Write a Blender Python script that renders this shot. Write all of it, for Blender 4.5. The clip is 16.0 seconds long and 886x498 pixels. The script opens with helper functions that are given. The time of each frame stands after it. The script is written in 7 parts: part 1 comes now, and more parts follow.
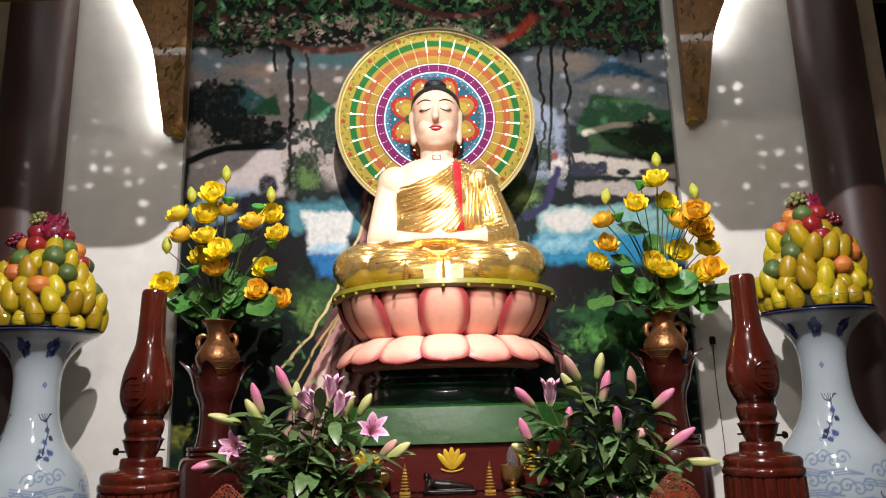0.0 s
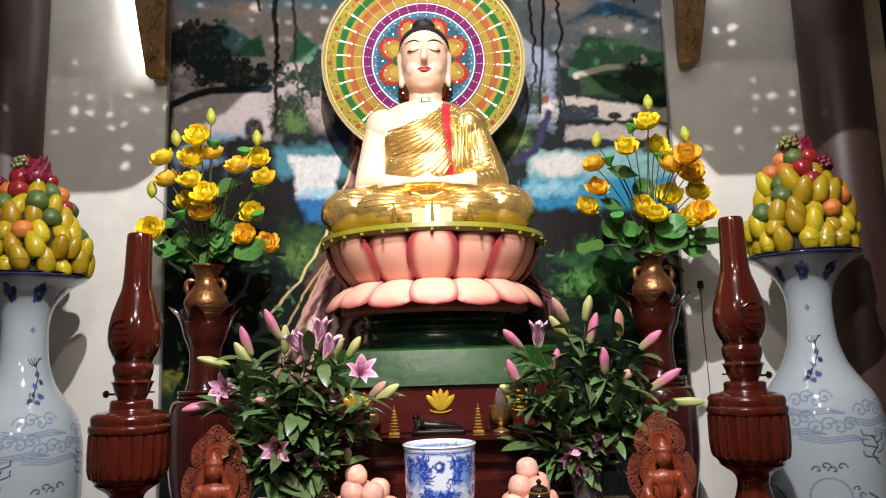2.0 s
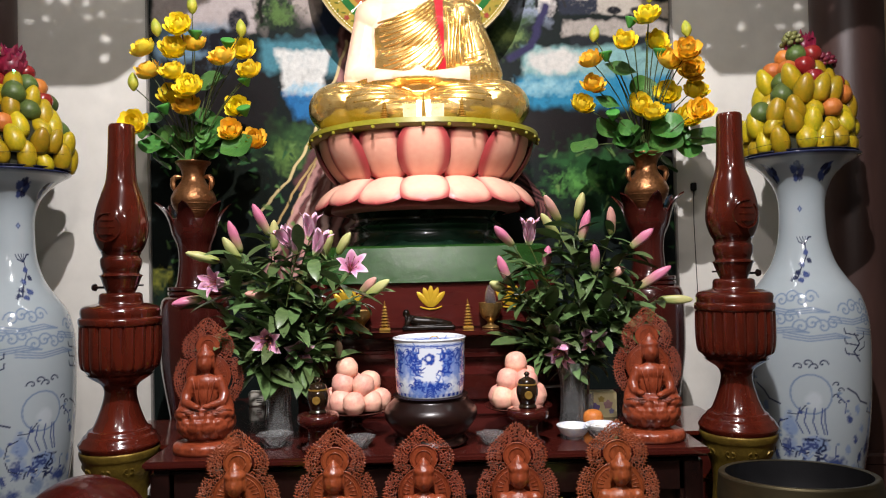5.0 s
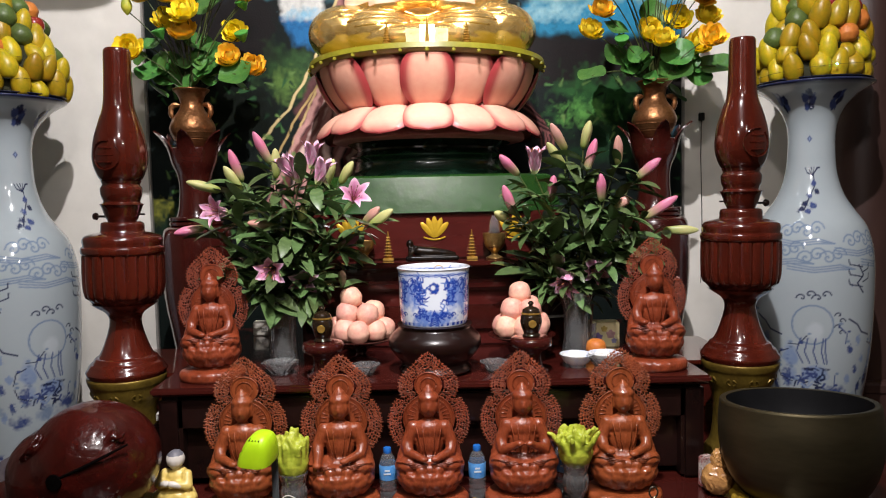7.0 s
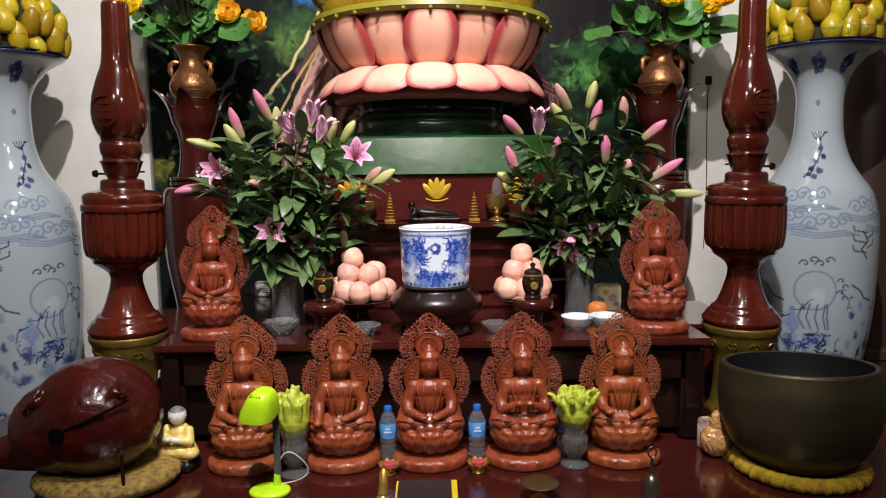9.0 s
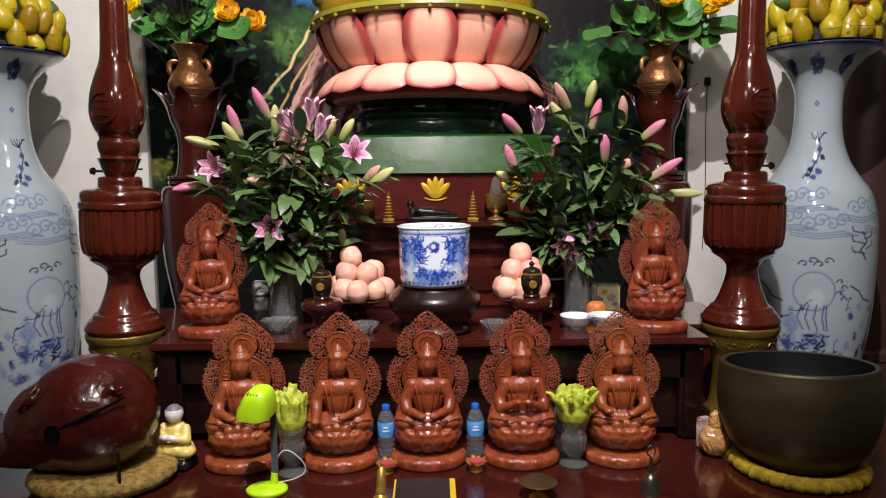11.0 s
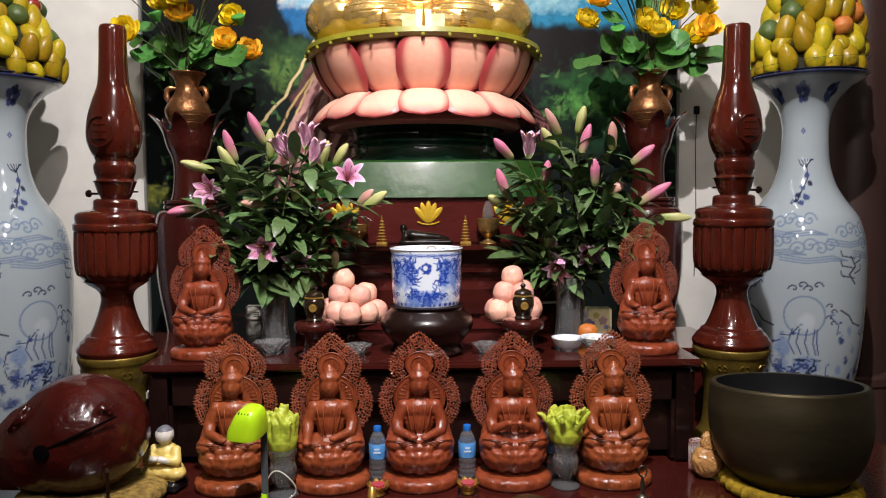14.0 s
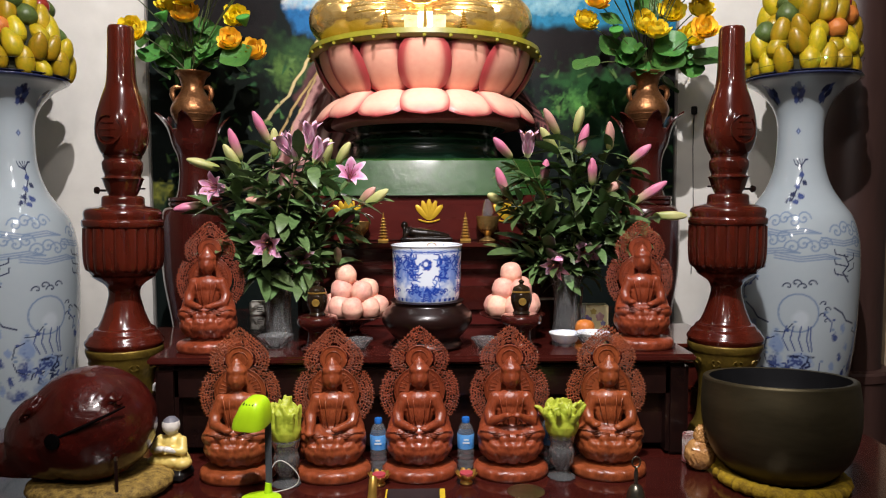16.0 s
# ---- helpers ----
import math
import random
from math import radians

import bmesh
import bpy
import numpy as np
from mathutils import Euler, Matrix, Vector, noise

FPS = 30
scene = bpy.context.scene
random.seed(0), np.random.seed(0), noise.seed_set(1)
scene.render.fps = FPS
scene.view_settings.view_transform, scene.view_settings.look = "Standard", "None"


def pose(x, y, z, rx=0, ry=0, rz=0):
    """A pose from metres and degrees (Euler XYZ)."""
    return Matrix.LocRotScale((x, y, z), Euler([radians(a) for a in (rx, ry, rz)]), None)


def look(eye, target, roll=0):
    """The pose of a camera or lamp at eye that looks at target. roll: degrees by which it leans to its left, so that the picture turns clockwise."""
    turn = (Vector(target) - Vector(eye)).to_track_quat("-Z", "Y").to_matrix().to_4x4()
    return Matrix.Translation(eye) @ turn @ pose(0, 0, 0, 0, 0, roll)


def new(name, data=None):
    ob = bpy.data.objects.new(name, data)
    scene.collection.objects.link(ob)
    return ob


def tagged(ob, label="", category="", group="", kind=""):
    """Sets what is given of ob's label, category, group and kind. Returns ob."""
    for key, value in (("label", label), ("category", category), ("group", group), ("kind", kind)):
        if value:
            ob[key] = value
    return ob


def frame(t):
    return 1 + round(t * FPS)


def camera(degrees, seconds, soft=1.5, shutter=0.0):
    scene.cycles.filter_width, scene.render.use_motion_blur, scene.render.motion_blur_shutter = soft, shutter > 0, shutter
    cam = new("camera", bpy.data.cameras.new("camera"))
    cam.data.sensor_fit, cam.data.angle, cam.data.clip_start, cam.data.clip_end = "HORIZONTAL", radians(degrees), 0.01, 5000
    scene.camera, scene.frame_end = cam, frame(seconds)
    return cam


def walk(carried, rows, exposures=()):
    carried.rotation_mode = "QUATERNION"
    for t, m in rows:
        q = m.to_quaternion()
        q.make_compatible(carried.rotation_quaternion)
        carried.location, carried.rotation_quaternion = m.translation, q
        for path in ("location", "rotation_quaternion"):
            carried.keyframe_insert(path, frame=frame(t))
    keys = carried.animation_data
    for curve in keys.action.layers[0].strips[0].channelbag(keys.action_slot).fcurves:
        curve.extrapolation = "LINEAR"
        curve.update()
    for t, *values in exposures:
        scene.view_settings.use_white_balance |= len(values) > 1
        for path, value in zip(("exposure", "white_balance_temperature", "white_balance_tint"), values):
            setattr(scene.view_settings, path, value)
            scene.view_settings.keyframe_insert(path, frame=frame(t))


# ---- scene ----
cam = camera(63.3, 16.0, soft=1.1)
PATH = [
    (0, (0.028, 0.315, 1.977), (0.029, 2.269, 2.402), -1.5),
    (0.5, (0.03, 0.313, 1.975), (0.043, 2.268, 2.395), -1.5),
    (1, (0.031, 0.324, 1.971), (0.049, 2.284, 2.366), -1.5),
    (1.5, (0.035, 0.332, 1.956), (0.05, 2.303, 2.295), -1.4),
    (2, (0.039, 0.342, 1.953), (0.061, 2.322, 2.239), -1.7),
    (2.5, (0.042, 0.35, 1.942), (0.062, 2.336, 2.182), -1.7),
    (3, (0.044, 0.354, 1.941), (0.075, 2.344, 2.142), -1.5),
    (3.5, (0.036, 0.357, 1.931), (0.078, 2.351, 2.082), -1.2),
    (4, (0.04, 0.374, 1.929), (0.072, 2.371, 2.031), -1.4),
    (4.2, (0.043, 0.385, 1.918), (0.08, 2.383, 2.002), -1.4),
    (6.3, (0.026, 0.398, 1.883), (0.064, 2.397, 1.807), -1.2),
    (6.5, (0.024, 0.403, 1.878), (0.052, 2.4, 1.772), -1.3),
    (7, (0.025, 0.421, 1.872), (0.059, 2.416, 1.728), -1.2),
    (7.5, (0.028, 0.431, 1.857), (0.053, 2.421, 1.659), -1.2),
    (8, (0.03, 0.434, 1.852), (0.067, 2.424, 1.656), -0.9),
    (8.5, (0.024, 0.431, 1.84), (0.06, 2.419, 1.624), -0.6),
    (8.7, (0.025, 0.433, 1.842), (0.052, 2.42, 1.609), -0.7),
    (11, (0.023, 0.442, 1.821), (0.055, 2.429, 1.598), -0.5),
    (11.5, (0.026, 0.444, 1.81), (0.051, 2.433, 1.602), -0.7),
    (12, (0.026, 0.444, 1.809), (0.064, 2.435, 1.62), -0.7),
    (12.5, (0.028, 0.431, 1.804), (0.053, 2.424, 1.644), -0.7),
    (13, (0.031, 0.429, 1.794), (0.063, 2.424, 1.658), -0.5),
    (13.5, (0.029, 0.423, 1.785), (0.065, 2.418, 1.638), -0.7),
    (14, (0.036, 0.413, 1.78), (0.081, 2.408, 1.648), -0.4),
    (14.5, (0.029, 0.393, 1.784), (0.057, 2.386, 1.624), -0.3),
    (15, (0.031, 0.377, 1.781), (0.053, 2.371, 1.625), 0.1),
    (15.5, (0.029, 0.36, 1.78), (0.06, 2.354, 1.634), 0.1),
    (16, (0.04, 0.347, 1.775), (0.081, 2.342, 1.64), -0.2),
]
walk(cam, [(t, look(eye, target, roll)) for t, eye, target, roll in PATH])

from mathutils.bvhtree import BVHTree

# ---- light ----
world = bpy.data.worlds.new("dim_hall")
world.use_nodes = True
world.node_tree.nodes["Background"].inputs[0].default_value = (0.9, 0.85, 0.8, 1)
world.node_tree.nodes["Background"].inputs[1].default_value = 0.02
scene.world = world
scene.view_settings.exposure = 0.0


def lamp(name, kind, place, target, watts, colour, size=0.05, cone=60, blend=0.4, size_y=0):
    data = bpy.data.lights.new(name, kind)
    data.energy, data.color = watts, colour
    if kind == "AREA":
        data.shape, data.size, data.size_y = "RECTANGLE", size, size_y or size
    else:
        data.shadow_soft_size = size
    if kind == "SPOT":
        data.spot_size, data.spot_blend = radians(cone), blend
    ob = new(name, data)
    ob.matrix_world = look(place, target)
    return ob


WARM = (1.0, 0.92, 0.89)
lamp("altar_spotlight", "SPOT", (0.0, 0.9, 5.45), (0.0, 4.7, 2.6), 1080, (1.0, 0.955, 0.985), 0.03, 76, 0.4)
lamp("statue_spotlight", "SPOT", (0.1, 1.0, 4.3), (0.02, 4.1, 2.80), 540, (1.0, 0.955, 0.955), 0.05, 26, 0.8)
# unseen fill spot, added to brighten the statues and offerings mid-table
lamp("table_spotlight", "SPOT", (0.1, 0.9, 4.7), (0.0, 3.15, 1.15), 375, WARM, 0.06, 44, 1.0)
lamp("ceiling_lamp_front", "AREA", (0.0, 0.1, 4.2), (0.0, 3.4, 1.4), 43, WARM, 0.2)
lamp("ceiling_lamp_left", "AREA", (-1.1, 0.1, 3.5), (-0.3, 3.4, 1.3), 9, WARM, 0.1)
lamp("ceiling_lamp_right", "AREA", (1.2, 0.1, 3.5), (0.3, 3.4, 1.3), 6, WARM, 0.1)
# the light strip goes on along the back of the carved arch
lamp("arch_strip_light", "AREA", (0.0, 3.62, 5.0), (0.0, 4.9, 3.6), 17, (0.95, 0.97, 1.0), 5.2, size_y=0.06)


# ---- materials ----
def lin(code, k=1.0):
    v = [int(code[i:i + 2], 16) / 255 for i in (0, 2, 4)]
    return tuple(k * (c / 12.92 if c <= 0.04045 else ((c + 0.055) / 1.055) ** 2.4) for c in v)


MATS = {}


def mat(name, colour, rough=0.5, metal=0.0, second=None, scale=12.0, mix=0.5, bump=0.0, bump_scale=60.0, coat=0.0,
        stretch=(1, 1, 1), attribute=None, vary=0.0, rough_vary=0.1, clear=0.0, ior=1.45, glow=0.0, sub=0.0, spec=0.5):
    """A surface: two scales of colour variation, varying gloss and fine relief."""
    if name in MATS:
        return MATS[name]
    m = bpy.data.materials.new(name)
    m.use_nodes = True
    nt = m.node_tree
    N, L = nt.nodes, nt.links
    b = N["Principled BSDF"]
    b.inputs["Roughness"].default_value, b.inputs["Metallic"].default_value = rough, metal
    b.inputs["Coat Weight"].default_value, b.inputs["Coat Roughness"].default_value = coat, 0.06
    b.inputs["Transmission Weight"].default_value, b.inputs["IOR"].default_value = clear, ior
    if sub:
        b.inputs["Subsurface Weight"].default_value = sub
        b.inputs["Subsurface Radius"].default_value = (0.01, 0.005, 0.003)
    b.inputs["Specular IOR Level"].default_value = spec
    co = N.new("ShaderNodeTexCoord")
    mp = N.new("ShaderNodeMapping")
    mp.inputs["Scale"].default_value = stretch
    L.new(co.outputs["Object"], mp.inputs[0])
    n1, n2 = N.new("ShaderNodeTexNoise"), N.new("ShaderNodeTexNoise")
    for n, s in ((n1, scale), (n2, scale * 5.3)):
        n.inputs["Scale"].default_value, n.inputs["Detail"].default_value = s, 5
        L.new(mp.outputs[0], n.inputs["Vector"])
    blend = N.new("ShaderNodeMath")
    blend.operation = "MULTIPLY_ADD"
    blend.inputs[1].default_value = 0.4
    half = N.new("ShaderNodeMath")
    half.operation = "MULTIPLY"
    half.inputs[1].default_value = 0.6
    L.new(n1.outputs[0], half.inputs[0])
    L.new(n2.outputs[0], blend.inputs[0])
    L.new(half.outputs[0], blend.inputs[2])
    ramp = N.new("ShaderNodeValToRGB")
    ramp.color_ramp.elements[0].position, ramp.color_ramp.elements[1].position = 0.5 - 0.25 * mix - 0.05, 0.5 + 0.25 * mix + 0.05
    two = second or tuple(c * 0.72 for c in colour)
    ramp.color_ramp.elements[0].color, ramp.color_ramp.elements[1].color = (*two, 1), (*colour, 1)
    L.new(blend.outputs[0], ramp.inputs[0])
    out = ramp.outputs[0]
    if attribute:
        at = N.new("ShaderNodeAttribute")
        at.attribute_name = attribute
        mul = N.new("ShaderNodeMix")
        mul.data_type, mul.blend_type = "RGBA", "MULTIPLY"
        mul.inputs[0].default_value = 1.0
        L.new(at.outputs["Color"], mul.inputs[6])
        L.new(out, mul.inputs[7])
        out = mul.outputs[2]
    if vary:
        info = N.new("ShaderNodeObjectInfo")
        hsv = N.new("ShaderNodeHueSaturation")
        rng = N.new("ShaderNodeMapRange")
        rng.inputs[3].default_value, rng.inputs[4].default_value = 1 - vary, 1 + vary
        hue = N.new("ShaderNodeMapRange")
        hue.inputs[3].default_value, hue.inputs[4].default_value = 0.5 - vary * 0.06, 0.5 + vary * 0.06
        L.new(info.outputs["Random"], rng.inputs[0])
        L.new(info.outputs["Random"], hue.inputs[0])
        L.new(rng.outputs[0], hsv.inputs["Value"])
        L.new(hue.outputs[0], hsv.inputs["Hue"])
        L.new(out, hsv.inputs["Color"])
        out = hsv.outputs[0]
    L.new(out, b.inputs["Base Color"])
    if rough_vary:
        rr = N.new("ShaderNodeMapRange")
        rr.inputs[3].default_value, rr.inputs[4].default_value = max(0.02, rough - rough_vary), min(1, rough + rough_vary)
        L.new(n1.outputs[0], rr.inputs[0])
        L.new(rr.outputs[0], b.inputs["Roughness"])
    if bump:
        nb = N.new("ShaderNodeTexNoise")
        nb.inputs["Scale"].default_value, nb.inputs["Detail"].default_value = bump_scale, 4
        L.new(mp.outputs[0], nb.inputs["Vector"])
        bp = N.new("ShaderNodeBump")
        bp.inputs["Strength"].default_value, bp.inputs["Distance"].default_value = bump, 0.01
        L.new(nb.outputs[0], bp.inputs["Height"])
        L.new(bp.outputs[0], b.inputs["Normal"])
    if glow:
        b.inputs["Emission Color"].default_value = (*colour, 1)
        b.inputs["Emission Strength"].default_value = glow
    MATS[name] = m
    return m


ROSEWOOD = mat("polished_rosewood", lin("5c2013"), 0.17, second=lin("240a07"), scale=6, mix=0.9, bump=0.04, coat=1.0, stretch=(1, 1, 0.25))
DARKWOOD = mat("dark_lacquered_wood", lin("4a1a14"), 0.2, second=lin("220a09"), scale=4, mix=0.9, bump=0.04, coat=0.7, stretch=(0.3, 1, 1))
BLACKWOOD = mat("blackened_wood", lin("22100d"), 0.3, second=lin("100807"), scale=5, bump=0.05, coat=0.3)
CARVED = mat("carved_orange_wood", lin("9a4c2b"), 0.33, second=lin("562411"), scale=16, mix=0.8, bump=0.3, bump_scale=120, coat=0.2, stretch=(1, 1, 0.4), vary=0.08)
FISHWOOD = mat("carved_lacquered_fish_wood", lin("4c140e"), 0.24, second=lin("1a0706"), scale=9, mix=1.0, bump=0.7, bump_scale=20, coat=0.35)
WALL = mat("white_wall_paint", lin("e6e2d8"), 0.7, second=lin("d2cec4"), scale=1.5, bump=0.05, bump_scale=150)
BEIGE = mat("beige_paint", lin("b8a58a"), 0.6, second=lin("9d8a70"), scale=4, bump=0.05)
COLUMN = mat("dark_brown_column_paint", lin("46302a"), 0.45, second=lin("33221e"), scale=2.5, bump=0.06, stretch=(1, 1, 0.2))
# near-black without gloss: the shade inside hollows put into the colour
HOLLOW_SHADE = mat("hollow_shade", (0.004, 0.003, 0.003), 0.9, rough_vary=0, spec=0.0)
BLACK = mat("near_black_matte", lin("1c1816"), 0.9)
CEIL = mat("ceiling_boards", lin("8a7a66"), 0.7, scale=2)
FLOOR = mat("red_floor_tiles", lin("5c3a2c"), 0.3, second=lin("452a20"), scale=3)
GOLD = mat("polished_gold_leaf", lin("f6d590"), 0.25, 0.85, second=lin("e2b460"), scale=9, bump=0.06, bump_scale=30)
OLDGOLD = mat("dull_gold_paint", lin("86702c"), 0.4, 0.5, second=lin("58451c"), scale=12, bump=0.2)
SKIN = mat("ivory_statue_paint", lin("e9c3a8"), 0.35, second=lin("e0b498"), scale=6, coat=0.2)
HAIR = mat("black_statue_paint", lin("17161c"), 0.5, bump=0.9, bump_scale=55)
SASH = mat("red_gloss_paint", lin("b3202a"), 0.3, second=lin("8e1620"), coat=0.3)
PINK = mat("pink_lotus_paint", lin("f2c4aa"), 0.4, second=lin("e8a894"), scale=6, mix=0.8, coat=0.15, attribute="tone")
OLIVE = mat("olive_gold_rim_paint", lin("8a8424"), 0.4, second=lin("6c681a"), scale=10)
PINKCORE = mat("rose_lotus_core_paint", lin("c87a74"), 0.45, second=lin("b05a5c"), scale=6)
GREEN = mat("green_gloss_paint", lin("28501f"), 0.24, second=lin("1c3e16"), scale=5, bump=0.14, bump_scale=22, coat=0.4)
DEEPGREEN = mat("dark_green_gloss_paint", lin("12281c"), 0.25, second=lin("0c1c14"), scale=5, coat=0.4)
PANEL = mat("maroon_lacquer", lin("541c18"), 0.28, second=lin("3c1210"), scale=4, bump=0.05, coat=0.4, stretch=(0.3, 1, 1))
YELLOWLEAF = mat("yellow_gilt_inlay", lin("d8b030"), 0.35, 0.3)
PORCELAIN = mat("blue_white_porcelain", (1, 1, 1), 0.12, second=(0.94, 0.96, 0.97), scale=4, coat=0.5, attribute="paint", rough_vary=0.03)
BRONZE = mat("patinated_bronze", lin("a07048"), 0.35, 0.8, second=lin("70482c"), scale=14, bump=0.35, bump_scale=45)
BOWLMETAL = mat("dark_bronze_bowl", lin("5c543f"), 0.5, 0.85, second=lin("484230"), scale=3, mix=0.7, bump=0.03, stretch=(1, 1, 4))
BOWLIN = mat("dark_bowl_lining", lin("1c1c1e"), 0.55, 0.3)
BRASS = mat("polished_brass", lin("dcb45c"), 0.35, 0.75, second=lin("b88c40"), scale=15)
MURALP = mat("glossy_mural_paint", (1, 1, 1), 0.5, second=(0.74, 0.74, 0.74), scale=30, bump=0.12, bump_scale=90, spec=0.12, attribute="paint")
YCLOTH = mat("yellow_velvet", lin("ac8e14"), 0.85, second=lin("6e540c"), scale=30, bump=0.8, bump_scale=40)
CREAMCLOTH = mat("cream_brocade", lin("a08440"), 0.75, second=lin("564018"), scale=45, mix=0.3, bump=0.5, bump_scale=60)


# ---- shape helpers ----
def mesh_of(name, bm, material, smooth=True):
    me = bpy.data.meshes.new(name)
    bm.to_mesh(me)
    bm.free()
    for m in material if isinstance(material, (list, tuple)) else [material]:
        me.materials.append(m)
    if smooth:
        me.polygons.foreach_set("use_smooth", [True] * len(me.polygons))
        me.set_sharp_from_angle(angle=radians(38))
    return me


def part(name, bm, material, parent, label="", m=None, smooth=True):
    me = bm if isinstance(bm, bpy.types.Mesh) else mesh_of(name, bm, material, smooth)
    ob = new(name, me)
    ob.parent = parent
    if m is not None:
        ob.matrix_local = m
    if label:
        ob["label"] = label
    return ob


def thing(name, place, label, category, group="", turn=0, kind=""):
    ob = new(name)
    ob.matrix_world = pose(*place, 0, 0, turn)
    ob.empty_display_size = 0.05
    return tagged(ob, label, category, group, kind)


def solo(name, bm, material, place, label, category, group="", turn=0, kind="", smooth=True):
    me = bm if isinstance(bm, bpy.types.Mesh) else mesh_of(name, bm, material, smooth)
    ob = new(name, me)
    ob.matrix_world = pose(*place, 0, 0, turn)
    return tagged(ob, label, category, group, kind)


def box(w, d, h, at=(0, 0, 0), bevel=0.006, bm=None):
    """A box with rounded edges, at: the middle of its base."""
    out = bm or bmesh.new()
    r = bmesh.ops.create_cube(out, size=1, matrix=Matrix.Translation((at[0], at[1], at[2] + h / 2)) @ Matrix.Diagonal((w, d, h, 1)))
    if bevel:
        vs = set(r["verts"])
        edges = [e for e in out.edges if e.verts[0] in vs and e.verts[1] in vs]
        bmesh.ops.bevel(out, geom=edges, offset=min(bevel, 0.3 * min(w, d, h)), segments=2, affect="EDGES")
    return out


def lathe(profile, segs=48, at=(0, 0, 0), squash=1.0, bm=None, wobble=None, caps=True):
    """Turns a profile of (radius, height) about z."""
    out = bm or bmesh.new()
    rings = []
    for r, z in profile:
        ring = []
        for i in range(segs):
            a = 2 * math.pi * i / segs
            k = r * (wobble(a, z) if wobble else 1)
            ring.append(out.verts.new((at[0] + k * math.cos(a), at[1] + k * math.sin(a) * squash, at[2] + z)))
        rings.append(ring)
    for p, q in zip(rings, rings[1:]):
        for i in range(segs):
            out.faces.new((p[i], p[(i + 1) % segs], q[(i + 1) % segs], q[i]))
    for ring, flip in ((rings[0], True), (rings[-1], False)) if caps else ():
        if (ring[0].co - ring[segs // 2].co).length > 1e-4:
            out.faces.new(ring[::-1] if flip else ring)
    return out


def smooth_profile(points, steps=6):
    """Catmull-Rom through (radius, height) points."""
    p = [Vector(q) for q in points]
    p = [2 * p[0] - p[1]] + p + [2 * p[-1] - p[-2]]
    out = []
    for i in range(1, len(p) - 2):
        for s in range(steps):
            t = s / steps
            a, b, c, d = p[i - 1:i + 3]
            out.append(tuple(0.5 * (2 * b + (c - a) * t + (2 * a - 5 * b + 4 * c - d) * t * t + (3 * b - a - 3 * c + d) * t ** 3)))
    out.append(tuple(p[-2]))
    return [(max(0.0005, r), z) for r, z in out]


def tube(points, radius, segs=8, bm=None, taper=None):
    """A round tube along points; radius may be a list."""
    out = bm or bmesh.new()
    pts = [Vector(q) for q in points]
    rad = radius if isinstance(radius, (list, tuple)) else [radius] * len(pts)
    rings = []
    side = None
    for i, q in enumerate(pts):
        d = (pts[min(i + 1, len(pts) - 1)] - pts[max(i - 1, 0)]).normalized()
        if side is None:
            side = d.orthogonal().normalized()
        side = (side - d * side.dot(d)).normalized()
        up = d.cross(side)
        rings.append([out.verts.new(q + rad[i] * (side * math.cos(2 * math.pi * k / segs) + up * math.sin(2 * math.pi * k / segs))) for k in range(segs)])
    for p, q in zip(rings, rings[1:]):
        for k in range(segs):
            out.faces.new((p[k], p[(k + 1) % segs], q[(k + 1) % segs], q[k]))
    out.faces.new(rings[0][::-1])
    out.faces.new(rings[-1])
    return out


def curve(a, b, c, n=8):
    a, b, c = Vector(a), Vector(b), Vector(c)
    return [a * (1 - t) ** 2 + 2 * b * t * (1 - t) + c * t * t for t in (i / n for i in range(n + 1))]


def ball(bm, at, r, detail=2, tilt=None):
    r = r if isinstance(r, (list, tuple)) else (r, r, r)
    m = Matrix.Translation(at) @ (tilt or Matrix()) @ Matrix.Diagonal((*r, 1))
    bmesh.ops.create_icosphere(bm, subdivisions=detail, radius=1, matrix=m)


def limb(bm, points, steps=5):
    """A chain of balls (x, y, z, r), close enough to fuse."""
    for p, q in zip(points, points[1:]):
        for i in range(steps + 1):
            t = i / steps
            v = [a + (b - a) * t for a, b in zip(p, q)]
            ball(bm, v[:3], v[3], 2)


def fused(name, bm, voxel, rounds=3, extra=None):
    """Fuses overlapping solids into one skin."""
    tmp_me = bpy.data.meshes.new("raw")
    bm.to_mesh(tmp_me)
    bm.free()
    tmp = new("raw", tmp_me)
    mod = tmp.modifiers.new("fuse", "REMESH")
    mod.mode, mod.voxel_size, mod.use_smooth_shade = "VOXEL", voxel, True
    sm = tmp.modifiers.new("soft", "SMOOTH")
    sm.factor, sm.iterations = 0.5, rounds
    bpy.context.view_layer.update()
    me = bpy.data.meshes.new_from_object(tmp.evaluated_get(bpy.context.evaluated_depsgraph_get()))
    me.name = name
    bpy.data.objects.remove(tmp)
    bpy.data.meshes.remove(tmp_me)
    if extra:
        b2 = bmesh.new()
        b2.from_mesh(me)
        extra(b2)
        b2.to_mesh(me)
        b2.free()
    me.polygons.foreach_set("use_smooth", [True] * len(me.polygons))
    return me


def grain(x, y, size, seed=0):
    """Soft value noise between 0 and 1 on arrays, with two octaves."""
    rng = np.random.default_rng(seed)
    g = rng.random((64, 64))
    out = 0
    for k, w in ((1, 0.6), (2.7, 0.4)):
        u, v = x / size * k, y / size * k
        i, j = np.floor(u).astype(int), np.floor(v).astype(int)
        a, b = u - i, v - j
        a, b = a * a * (3 - 2 * a), b * b * (3 - 2 * b)
        f = lambda p, q: g[p % 64, q % 64]
        out = out + w * ((f(i, j) * (1 - a) + f(i + 1, j) * a) * (1 - b) + (f(i, j + 1) * (1 - a) + f(i + 1, j + 1) * a) * b)
    return out


